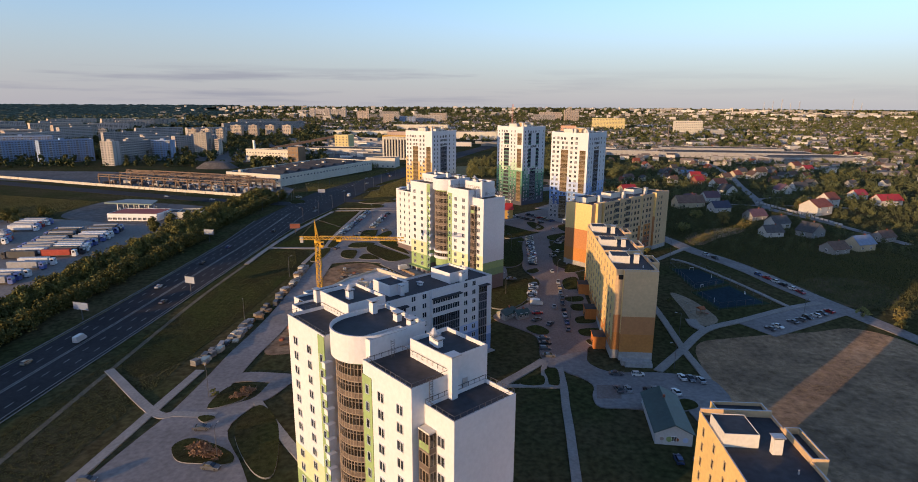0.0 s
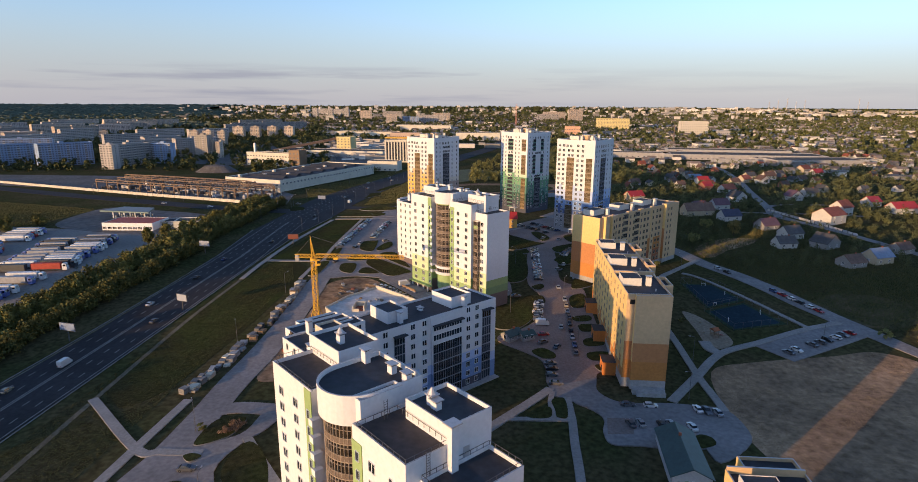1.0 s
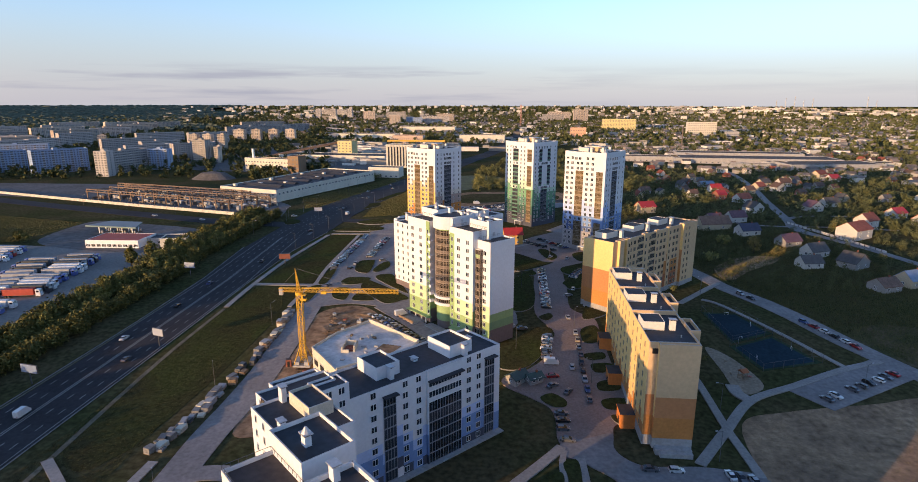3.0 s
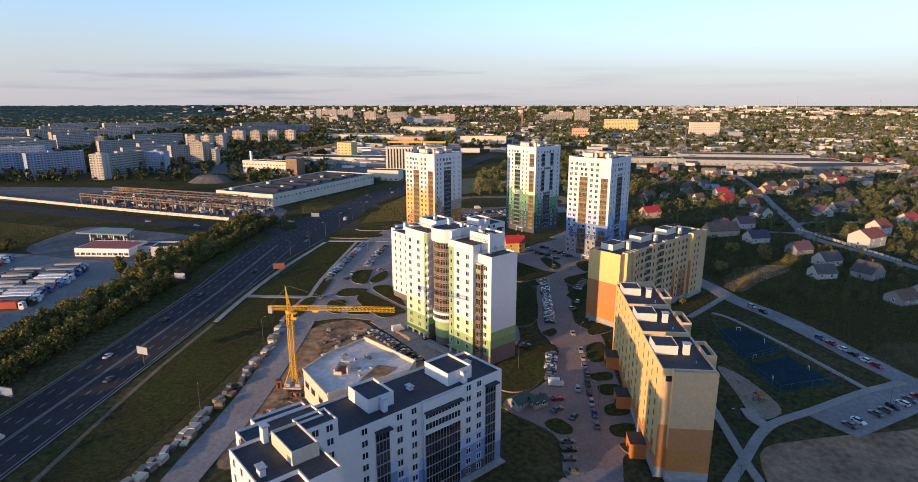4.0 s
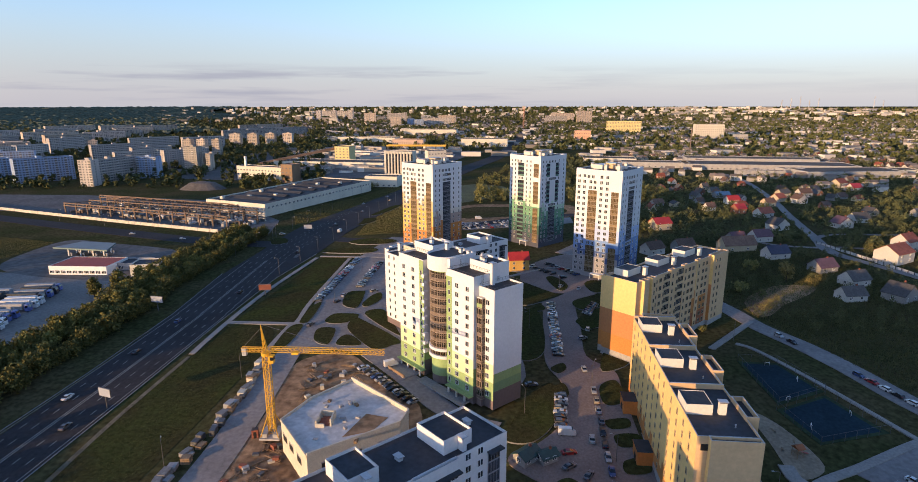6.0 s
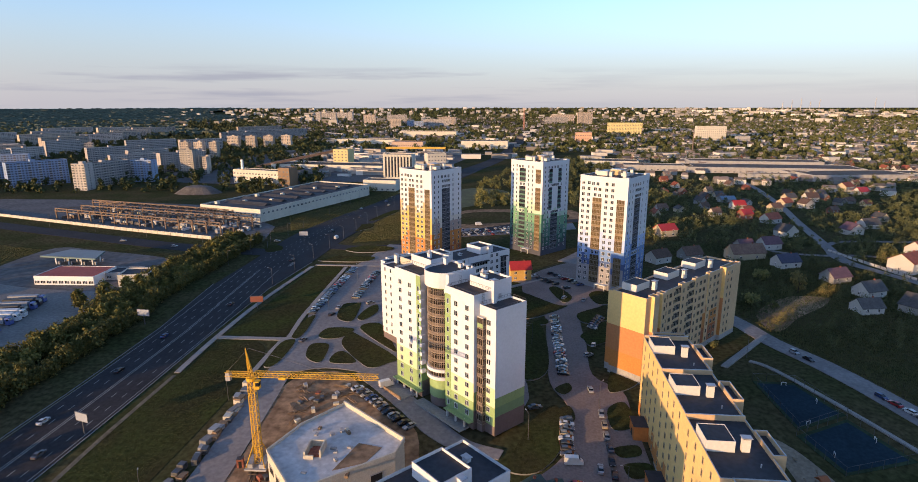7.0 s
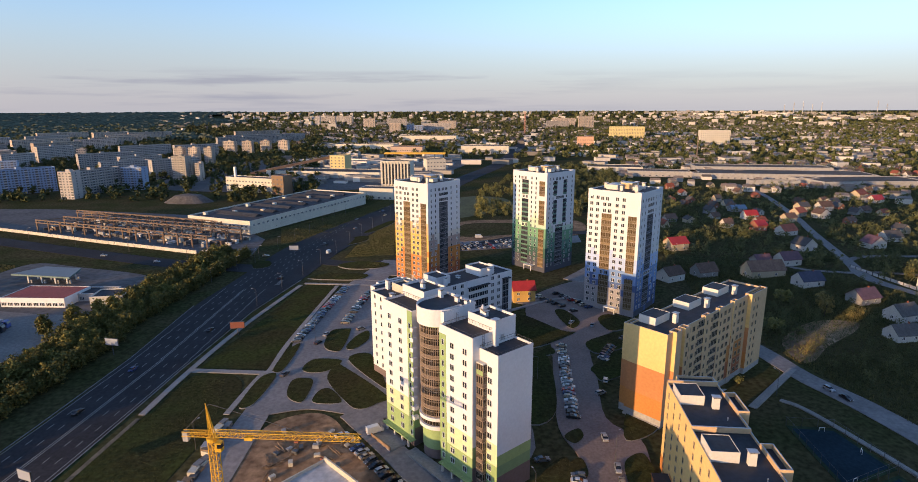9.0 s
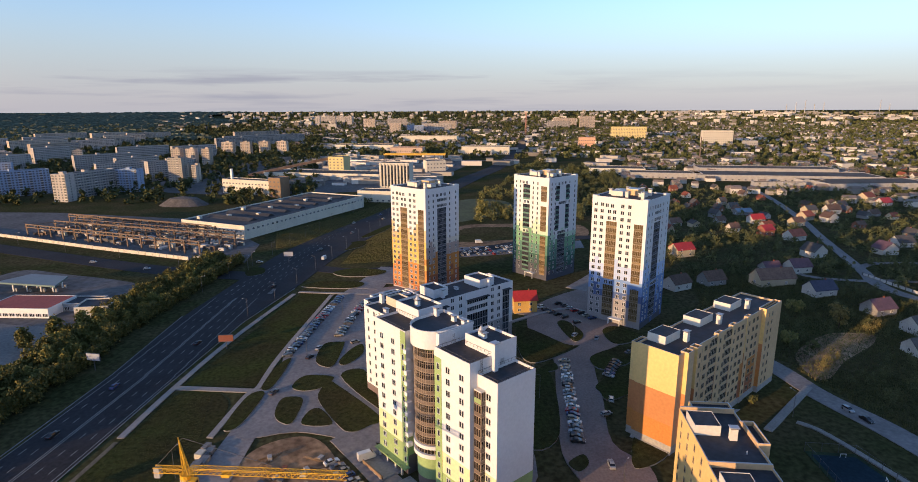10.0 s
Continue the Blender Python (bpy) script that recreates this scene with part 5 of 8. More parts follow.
def tower_crane():
    bx, by, zj = -62.7, 217.4, 27.2
    t = thing("tower_crane", "yellow lattice tower crane standing on the building site", "crane", pose(bx, by, -1.2))
    s = Shape()
    s.box(-3, 3, -3, 3, 0, 0.5, CONC)
    for x in (-1.8, 1.8):
        s.box(x - 0.9, x + 0.9, -2.4, 2.4, 0.5, 1.7, CONC)
    part("base_ballast", s, t, "concrete ballast blocks")
    s = Shape()
    lattice(s, (0, 0, 1), (0, 0, zj - 1.5), 1.7, 14, CRANEY, 0.17)
    for x in (-1, 1):
        for y in (-1, 1):
            s.beam((x * 2.6, y * 2.6, 0.8), (x * 0.85, y * 0.85, 6.5), 0.22, CRANEY)
    part("mast", s, t)
    s = Shape()
    s.tube((0, 0, zj - 1.6), (0, 0, zj - 0.7), 1.35, 1.35, CRANEY, 12)
    part("slewing_ring", s, t)
    s = Shape()
    tip = (-0.9, 0, zj + 7.6)
    for k in range(6):
        f0, f1 = k / 6, (k + 1) / 6
        ring = [[(tip[0] * f + (1 - f) * 0.55 * sx, (1 - f) * 0.55 * sy, zj - 0.7 + 8.3 * f) for sx, sy in ((-1, -1), (1, -1), (1, 1), (-1, 1))] for f in (f0, f1)]
        for c in range(4):
            s.beam(ring[0][c], ring[1][c], 0.15, CRANEY)
            s.beam(ring[0][c], ring[0][(c + 1) % 4], 0.09, CRANEY)
            s.beam(ring[0][c], ring[1][(c + 1) % 4], 0.09, CRANEY)
    part("apex", s, t)
    d = Vector((34.0, -0.4, 0)).normalized()
    s = Shape()
    lattice(s, d * 1.0 + Vector((0, 0, zj + 0.2)), d * 34.2 + Vector((0, 0, zj + 0.2)), 1.25, 26, CRANEY, 0.12)
    part("jib", s, t)
    s = Shape()
    lattice(s, d * -0.6 + Vector((0, 0, zj)), d * -7.0 + Vector((0, 0, zj)), 1.1, 5, CRANEY, 0.14)
    part("counter_jib", s, t)
    s = Shape()
    s.beam(d * -6.2 + Vector((0, 0, zj - 1.8)), d * -6.2 + Vector((0, 0, zj + 0.4)), 1.2, CONC)
    part("counterweight", s, t, "grey concrete counterweight")
    s = Shape()
    s.beam((0, 0, zj + 7.5), d * 22 + Vector((0, 0, zj + 0.8)), 0.08, STEEL)
    s.beam((0, 0, zj + 7.5), d * -6.6 + Vector((0, 0, zj + 0.5)), 0.08, STEEL)
    part("tie_rope", s, t)
    s = Shape()
    p = d * 1.6
    s.box(p.x - 0.2, p.x + 1.2, -2.2, -0.7, zj - 3.2, zj - 1.0, CRANEY)
    s.box(p.x + 0.3, p.x + 1.24, -2.24, -0.9, zj - 2.3, zj - 1.3, GLASS)
    part("cab", s, t)
    s = Shape()
    c = d * 8.5
    s.box(c.x - 0.9, c.x + 0.9, c.y - 0.6, c.y + 0.6, zj - 1.1, zj - 0.5, CRANEY)
    part("trolley", s, t)


tower_crane()

# ---- vehicles ----
def wheel_mesh(r, w):
    s, n = Shape(TYRE, STEEL), 12
    for m, rr, ww in ((TYRE, r, w), (STEEL, r * 0.6, w + 0.03)):
        k = len(s.v)
        for y in (-ww / 2, ww / 2):
            for c in range(n):
                s.v.append((rr * math.cos(2 * math.pi * c / n), y, rr + (r - rr) + rr * math.sin(2 * math.pi * c / n)))
        for c in range(n):
            d = (c + 1) % n
            s.f.append((k + c, k + d, k + n + d, k + n + c)), s.i.append(s.slot(m))
        s.f.append(tuple(k + c for c in reversed(range(n)))), s.i.append(s.slot(m))
        s.f.append(tuple(k + n + c for c in range(n))), s.i.append(s.slot(m))
    return s.mesh("wheel")


def loft(s, sections, m):
    """A closed hull through sections (x, half-width at foot, half-width at top, foot z, top z)."""
    k = len(s.v)
    for x, a, b, z0, z1 in sections:
        s.v.extend([(x, -a, z0), (x, a, z0), (x, b, z1), (x, -b, z1)])
    for j in range(len(sections) - 1):
        for c in range(4):
            d = (c + 1) % 4
            s.f.append((k + 4 * j + c, k + 4 * j + 4 + c, k + 4 * j + 4 + d, k + 4 * j + d)), s.i.append(s.slot(m))
    s.f.append((k, k + 1, k + 2, k + 3)), s.i.append(s.slot(m))
    e = k + 4 * (len(sections) - 1)
    s.f.append((e + 3, e + 2, e + 1, e)), s.i.append(s.slot(m))


CAR_WHEEL, LORRY_WHEEL = wheel_mesh(0.32, 0.22), wheel_mesh(0.5, 0.32)
HEADLIGHT = mat("headlight_glass", (0.6, 0.62, 0.65), 0.15, 0.05)
TAIL = mat("tail_light", (0.35, 0.015, 0.012), 0.25, 0.05)


def car_template(color, colname, kind):
    paint = mat("car_paint_" + colname, color, 0.28, 0.05, 1, 0.5, 0, 0.2, spec=0.6)
    t = thing("car" if kind < 2 else "van", ("%s %s parked on the asphalt") % (colname, ("saloon car", "hatchback car", "delivery van")[kind]), "car" if kind < 2 else "van", group="parked cars")
    s = Shape()
    if kind == 2:
        loft(s, [(-2.6, 0.85, 0.78, 0.35, 2.25), (-2.5, 0.95, 0.85, 0.3, 2.4), (1.2, 0.95, 0.85, 0.3, 2.4), (1.9, 0.95, 0.88, 0.3, 1.5), (2.6, 0.9, 0.82, 0.35, 1.05), (2.7, 0.8, 0.7, 0.45, 0.9)], paint)
    else:
        L = 2.25 if kind == 0 else 2.02
        loft(s, [(-L, 0.72, 0.66, 0.42, 0.78), (-L + 0.12, 0.85, 0.78, 0.26, 0.94), (-L + 0.9, 0.88, 0.82, 0.22, 1.0), (0.55, 0.88, 0.82, 0.22, 0.98), (1.1, 0.88, 0.8, 0.22, 0.92), (L - 0.15, 0.82, 0.72, 0.25, 0.74), (L, 0.68, 0.6, 0.4, 0.62)], paint)
    body = part("body", s, t)
    g, r = Shape(), Shape()
    if kind == 2:
        g.box(1.0, 1.72, -0.84, 0.84, 1.45, 2.2, CARGLASS)
        part("windscreen", g, t)
    else:
        b = -2.0 if kind == 0 else -1.95
        loft(g, [(b + (0.35 if kind == 0 else 0.05), 0.76, 0.7, 0.95, 1.0), (b + (1.0 if kind == 0 else 0.35), 0.78, 0.62, 0.95, 1.38), (0.1, 0.78, 0.62, 0.95, 1.40), (1.05, 0.78, 0.7, 0.93, 0.97)], CARGLASS)
        part("windows", g, t, "dark tinted car glass").name = "window"
        loft(r, [(b + (0.95 if kind == 0 else 0.3), 0.60, 0.55, 1.37, 1.43), (-0.5, 0.63, 0.57, 1.39, 1.47), (0.18, 0.60, 0.55, 1.37, 1.43)], paint)
        part("roof", r, t)
    wx = 1.35 if kind < 2 else 1.65
    for x in (-wx, wx):
        for y in (-0.78, 0.78):
            part("wheel", CAR_WHEEL, t, m=pose(x, y, 0))
    f = 2.22 if kind == 0 else (2.0 if kind == 1 else 2.66)
    s = Shape()
    for y in (-0.55, 0.55):
        s.box(f - 0.12, f + 0.02, y - 0.15, y + 0.15, 0.58, 0.72, HEADLIGHT)
        s.box(-f - 0.01, -f + 0.14, y - 0.17, y + 0.17, 0.68, 0.86, TAIL)
    part("light_unit", s, body)
    t.matrix_basis = pose(0, -400 - 6 * len(CARS), 0)
    return t


CARS = []
for col, nm in (((0.62, 0.62, 0.61), "white"), ((0.32, 0.33, 0.34), "silver"), ((0.10, 0.105, 0.115), "dark grey"), ((0.018, 0.018, 0.02), "black"), ((0.30, 0.02, 0.02), "red"), ((0.03, 0.06, 0.16), "dark blue"), ((0.35, 0.30, 0.22), "beige")):
    for kd in ((0, 1) if nm != "white" else (0, 1, 2)):
        CARS.append(car_template(col, nm, kd))
car_rnd = random.Random(11)
VANS = [c for c in CARS if c.name.startswith("van")]
PLAIN = [c for c in CARS if not c.name.startswith("van")]
PLAIN = PLAIN[:8] + PLAIN[:2] + PLAIN[2:8] + PLAIN[10:] + PLAIN[8:9]
used_cars = set()


def park(x, y, ang, z=0.3, which=None):
    c = which or car_rnd.choice(PLAIN)
    m = pose(x, y, z, 0, 0, ang + car_rnd.uniform(-2.5, 2.5))
    if c not in used_cars:
        used_cars.add(c)
        c.matrix_basis = m
        return c
    return copy_thing(c, m)


def row(x0, y0, x1, y1, n, ang, skip=0.08, z=0.3, jitter=0.25):
    for k in range(n):
        if car_rnd.random() < skip:
            continue
        f = k / max(1, n - 1)
        park(x0 + (x1 - x0) * f + car_rnd.uniform(-jitter, jitter), y0 + (y1 - y0) * f, ang + (180 if car_rnd.random() < 0.4 else 0), z)


row(27.4, 273.6, 30.2, 330, 23, -8, 0.04, 0.3)
row(22.4, 222.5, 24.4, 242, 8, -4, 0.0, 0.3)
row(32.1, 186.8, 36, 245.9, 10, 86, 0.1, 0.3)
row(45.1, 318, 50.9, 330, 6, -40, 0, 0.36)
row(-82.2, 330, -79.4, 404, 27, 12, 0.06, 0.24)
row(-66.8, 352, -64.8, 396, 16, 14, 0.1, 0.27)
row(-44.5, 259.4, -23.6, 235.6, 12, 41, 0, 0.1)
row(104.4, 197.4, 136, 216, 9, 118, 0.15, 0.24)
row(118, 303, 124.6, 284, 4, 106, 0.25, 0.24)
row(131.2, 262, 137.4, 238, 6, 106, 0.2, 0.24)
row(59.9, 157.0, 64.9, 155.4, 3, 96, 0, 0.38)
row(41.4, 372.2, 25.6, 392.5, 7, 30, 0.1, 0.38)
row(49.6, 378.1, 35.8, 398.4, 7, 30, 0.1, 0.38)
row(67.2, 339.8, 81.5, 351.6, 5, -40, 0.1, 0.1)
for k in range(3):
    row(-22 + k, 495 + 8 * k, 46 + k, 515 + 8 * k, 20, 110, 0.3, 0.1)
for x, y, a in ((41.4, 158.8, -4), (47.7, 158.6, -4), (39.8, 148.6, 100), (42.5, 149, 98), (47.8, 148.4, 97), (50.3, 149, 98), (55.4, 147.8, 97), (23, 208.6, 12), (22.2, 201.8, 40), (26.6, 198, 60), (22.8, 184.6, 4), (22.4, 176.4, 2), (23, 170.8, -3), (22.9, 180.6, 3), (30.4, 215.8, 84), (42.8, 300, 80), (39.1, 290, 30), (35.2, 262, 92), (8.1, 243.3, -50), (15.3, 249.2, 15), (-66.4, 124.4, 6)):
    park(x, y, a, 0.3 if y < 300 and x > -100 else 0.18)
for x, y, a in ((-57.2, 109.2, -8), (-80.9, 103.7, 5), (-76.4, 299, 75), (-71.5, 338, 80), (-72.5, 329, 70), (-57.6, 345, 40), (-28.7, 347.1, 60), (-25.6, 351, 60), (65.1, 333.8, 40), (58.1, 339.9, 40), (47.2, 354.1, 70), (38.2, 357.2, 60), (73.8, 117, 90), (45.6, 116.4, 88), (49.6, 115.3, 88), (-136.5, 158, 90), (-124.5, 214, 90)):
    park(x, y, a, 0.3 if y < 300 and x > -100 else 0.18)
for x, y, a in ((-125.2, 340, 88), (-136, 300, 90), (-122, 420, 85), (-136.5, 232, 90), (-135, 268, 90), (-120, 505, 80), (-150, 470, 20), (-180, 447, 10), (-215, 452, 15), (-260, 466, 18), (-110, 560, 78), (-96, 620, 76), (-102, 640, 76), (-80, 700, 74), (-118, 600, 76)):
    park(x, y, a, 0.3 if y < 300 and x > -100 else 0.18)
for x, y, a in ((23.6, 218.6, 0), (-35, 262, 30), (-132, 176, 90), (-110, 480, 82), (-8, 532, 15)):
    park(x, y, a, 0.3, VANS[0])
for c in CARS:
    if c not in used_cars:
        park(car_rnd.uniform(-20, 20), 500, 110, 0.1, c)


def lorry_template(cab, box, label):
    t = thing("lorry", label, "lorry", group="parked lorries")
    cp, bp = mat("lorry_paint_" + cab[1], cab[0], 0.35, 0.06, 1, 0.4), mat("tarpaulin_" + box[1], box[0], 0.6, 0.12, 0.8, 0.3)
    s = Shape()
    loft(s, [(-13.6, 1.25, 1.22, 1.15, 3.95), (-13.5, 1.27, 1.24, 1.1, 4.0), (-0.2, 1.27, 1.24, 1.1, 4.0), (-0.1, 1.25, 1.22, 1.15, 3.95)], bp)
    part("trailer", s, t)
    s = Shape()
    s.box(-13.4, 1.6, -0.5, 0.5, 0.7, 1.08, STEEL)
    part("chassis", s, t)
    s = Shape()
    loft(s, [(0.7, 1.22, 1.2, 0.6, 3.6), (0.9, 1.25, 1.22, 0.5, 3.75), (2.3, 1.25, 1.2, 0.5, 3.6), (2.75, 1.24, 1.2, 0.5, 2.4), (2.85, 1.2, 1.15, 0.55, 1.6)], cp)
    part("cab", s, t)
    s = Shape()
    s.face([(2.42, -1.1, 3.3), (2.42, 1.1, 3.3), (2.8, 1.1, 2.35), (2.8, -1.1, 2.35)][::-1], CARGLASS)
    s.box(1.2, 2.2, -1.27, 1.27, 2.3, 3.1, CARGLASS)
    part("windscreen", s, t)
    for x in (-12.2, -10.9, 2.0):
        for y in (-1.05, 1.05):
            part("wheel", LORRY_WHEEL, t, m=pose(x, y, 0))
    return t


LORRIES = [lorry_template(c, b, "%s lorry with a %s trailer in the yard" % (c[1], b[1])) for c, b in (
    (((0.7, 0.7, 0.7), "white"), ((0.62, 0.63, 0.64), "pale grey")), (((0.10, 0.14, 0.35), "blue"), ((0.30, 0.31, 0.33), "grey")), (((0.7, 0.7, 0.68), "white"), ((0.40, 0.05, 0.03), "red")), (((0.05, 0.05, 0.06), "black"), ((0.05, 0.055, 0.06), "dark")), (((0.35, 0.04, 0.03), "red"), ((0.60, 0.60, 0.58), "off-white")))]
lor = random.Random(5)
first = set()
RANKS = [((-222, 339), (-214, 309.6), 7, 8), ((-213, 301), (-208, 283), 5, 8), ((-251, 328), (-242, 299), 6, 188), ((-240, 291), (-236, 272), 4, 188), ((-277, 354.6), (-272, 333.4), 5, 8), ((-278, 321), (-262, 300), 5, 8), ((-207, 262), (-206, 255), 2, 8), ((-204, 243), (-205, 233), 3, 8)]
SPOT_LORRIES = [(x0 + (x1 - x0) * k / (n - 1) + lor.uniform(-1.2, 1.2), y0 + (y1 - y0) * k / (n - 1), a + lor.uniform(-2, 2)) for (x0, y0), (x1, y1), n, a in RANKS for k in range(n)]
for x, y, a in [(-208, 277.9, 10)] + SPOT_LORRIES:
    c = LORRIES[2 if a == 10 else lor.choice((0, 1, 1, 3, 0, 1, 3, 0, 3, 1, 4))]
    if c in first:
        copy_thing(c, pose(x, y, 0.03, 0, 0, a))
    else:
        first.add(c)
        c.matrix_basis = pose(x, y, 0.03, 0, 0, a)
for k, c in enumerate(LORRIES):
    if c not in first:
        c.matrix_basis = pose(-250, 270 + k * 5, 0.03)

# ---- trees ----
def crown_points(seed, n_clumps, per, rx, rz, z0, size, lobes=1.0):
    """Corners of many small leaf faces, gathered in clumps within an uneven crown."""
    r = np.random.RandomState(seed)
    c = r.normal(size=(n_clumps, 3))
    c /= np.linalg.norm(c, axis=1)[:, None]
    c *= (r.uniform(0.35, 1.0, n_clumps) ** 0.6)[:, None]
    c[:, 2] = c[:, 2] * rz + z0 + rz
    c[:, :2] *= rx * (1.0 - 0.35 * np.clip((c[:, 2:3] - z0 - rz) / rz, 0, 1))
    pts = np.repeat(c, per, axis=0) + r.normal(size=(n_clumps * per, 3)) * np.array([rx, rx, rz * 0.8]) * 0.21 * lobes
    n = len(pts)
    a, b = r.normal(size=(n, 3)), r.normal(size=(n, 3))
    a /= np.linalg.norm(a, axis=1)[:, None]
    b -= a * (a * b).sum(1)[:, None]
    b /= np.linalg.norm(b, axis=1)[:, None]
    s = size * r.uniform(0.6, 1.4, n)[:, None]
    return np.stack([pts - a * s - b * s * 0.6, pts + a * s - b * s * 0.5, pts + a * s * 0.7 + b * s, pts - a * s * 0.8 + b * s * 0.7], axis=1)


def quads_mesh(name, q, m):
    me = bpy.data.meshes.new(name)
    n = len(q)
    me.vertices.add(4 * n), me.loops.add(4 * n), me.polygons.add(n)
    me.vertices.foreach_set("co", q.reshape(-1).astype(np.float32))
    me.loops.foreach_set("vertex_index", np.arange(4 * n, dtype=np.int32))
    me.polygons.foreach_set("loop_start", np.arange(0, 4 * n, 4, dtype=np.int32))
    me.materials.append(m)
    me.update()
    return me


def tree_template(seed, h, rx, m, label, clumps=16, per=26, size=0.42):
    r = random.Random(seed)
    t = thing("tree", label, "tree")
    s = Shape()
    z0 = h * 0.22
    s.tube((0, 0, -0.2), (0.1, 0, h * 0.45), 0.022 * h + 0.05, 0.012 * h + 0.03, BARK)
    s.tube((0.1, 0, h * 0.45), (0.0, 0.1, h * 0.8), 0.012 * h + 0.03, 0.03, BARK)
    for k in range(5):
        a, z = r.uniform(0, 6.28), h * r.uniform(0.25, 0.5)
        s.tube((0.05, 0, z), (rx * 0.7 * math.cos(a), rx * 0.7 * math.sin(a), z + h * 0.2), 0.008 * h + 0.02, 0.02, BARK, 5)
    part("trunk", s, t)
    part("crown", quads_mesh("crown", crown_points(seed, clumps, per, rx, (h - z0) / 2, z0, size), m), t)
    return t


TREES = [tree_template(k, h, rx, m, lb, c, p, sz) for k, (h, rx, m, lb, c, p, sz) in enumerate((
    (11, 4.2, LEAFB, "dense green roadside tree, sunlit above", 30, 44, 0.46), (9, 3.8, LEAFB, "leafy green roadside tree", 22, 32, 0.50), (13, 4.0, LEAFB, "tall green roadside tree", 30, 42, 0.46), (7, 3.4, LEAF, "bushy green tree with low crown", 18, 30, 0.48),
    (8, 2.8, LEAFA, "small tree with yellowing leaves", 14, 26, 0.38), (4, 2.4, LEAF, "low rounded dark green bush", 10, 24, 0.36), (3.2, 2.6, RUSSET, "low russet-brown shrub on a lawn island", 14, 40, 0.22)))]
placed = set()
trnd = random.Random(21)


def plant(k, x, y, sc=1.0, z=0.0):
    t = TREES[k]
    m = pose(x, y, z, 0, 0, trnd.uniform(0, 360))
    if t in placed:
        o = copy_thing(t, m)
    else:
        placed.add(t)
        t.matrix_basis = m
        o = t
    o.scale = (sc, sc, sc * trnd.uniform(0.9, 1.12))
    return o


# the belt of trees along the carriageway
y = 118.0
while y < 475:
    near = -157 - (8 if y > 200 else (y - 118) * 0.1) - (0 if y < 330 else 4)
    for j in range(3):
        x = near - j * 6.0 + trnd.uniform(-1.8, 1.8)
        plant(trnd.choice((0, 1, 2, 1, 3, 0)), x, y + trnd.uniform(-1.5, 1.5), trnd.uniform(0.56, 0.80) * (0.72 if j == 0 else 1.0))
    y += 5.6
for x, y, sc in ((-194, 329, 0.75), (-189.6, 342, 0.85), (-183.2, 350, 0.8), (-182, 358, 0.7)):
    plant(2, x, y, sc)
for k in range(34):
    plant(trnd.choice((5, 3, 1)), trnd.uniform(-400, -292), trnd.uniform(372, 384) if k % 2 else trnd.uniform(352, 362), trnd.uniform(0.5, 0.9))
# single trees and bushes of the estate
for k, x, y, sc in ((3, 128, 352, 0.9), (5, 136, 348, 0.9), (3, 150, 392, 1), (4, 160, 372, 1.2), (4, 166, 386, 1), (5, 146, 212, 0.9), (4, 156, 206, 0.9), (4, 160, 198, 0.9), (5, 152, 200, 0.8), (5, 5, 202, 0.5)):
    plant(k, x, y, sc)
for k, x, y, sc in ((5, -71, 141, 0.5), (6, -60.8, 113.5, 1), (6, -63, 115, 0.8), (6, -58, 112.6, 0.7), (6, -62.4, 142.2, 0.8), (6, -64.2, 139.5, 0.6), (5, 78, 224, 0.5), (3, 90, 300, 0.5), (5, -15, 288, 0.3), (5, -25, 300, 0.3)):
    plant(k, x, y, sc)


def woods(name, label, seed, places, m, hts, clumps=5, per=9, size=1.3):
    """Many distant trees joined into one mesh of leaf faces."""
    r = np.random.RandomState(seed)
    base = [crown_points(seed + k, clumps, per, 3.6, 4.2, 0.6, size, 1.5) for k in range(6)]
    out = []
    for x, y in places:
        sc = r.uniform(*hts) / 9.0
        q = base[r.randint(6)] * sc
        a = r.uniform(0, 6.28)
        rot = np.array([[math.cos(a), -math.sin(a), 0], [math.sin(a), math.cos(a), 0], [0, 0, 1]])
        out.append(q @ rot.T + np.array([x, y, terrain(x, y)]))
    ob = new(name, quads_mesh(name, np.concatenate(out), m))
    return tagged(ob, label, "trees", "", "stuff")


def canopy(name, label, sector, dist, cell, hts, keep, seed):
    """The closed top of a distant forest, uneven crown by crown."""
    r = random.Random(seed)
    s = Shape(CANOPY)
    n = int((dist[1] - dist[0]) / cell)
    m = int(radians(sector[1] - sector[0]) * (dist[0] + dist[1]) / 2 / cell)
    pts = {}
    for i in range(n + 1):
        for j in range(m + 1):
            a, d = radians(sector[0] + (sector[1] - sector[0]) * (j + r.uniform(-0.35, 0.35)) / m), dist[0] + (dist[1] - dist[0]) * (i + r.uniform(-0.35, 0.35)) / n
            x, y = d * math.sin(a), 60 + d * math.cos(a)
            if keep(x, y):
                pts[i, j] = len(s.v)
                s.v.append((x, y, terrain(x, y) + (r.uniform(*hts) if (i + j) % 2 else hts[0] * r.uniform(0.4, 0.9))))
    for i in range(n):
        for j in range(m):
            q = [pts.get(c) for c in ((i, j), (i, j + 1), (i + 1, j + 1), (i + 1, j))]
            if None not in q:
                s.f.append(tuple(q)), s.i.append(0)
    return tagged(new(name, s.mesh(name)), label, "forest", "", "stuff")


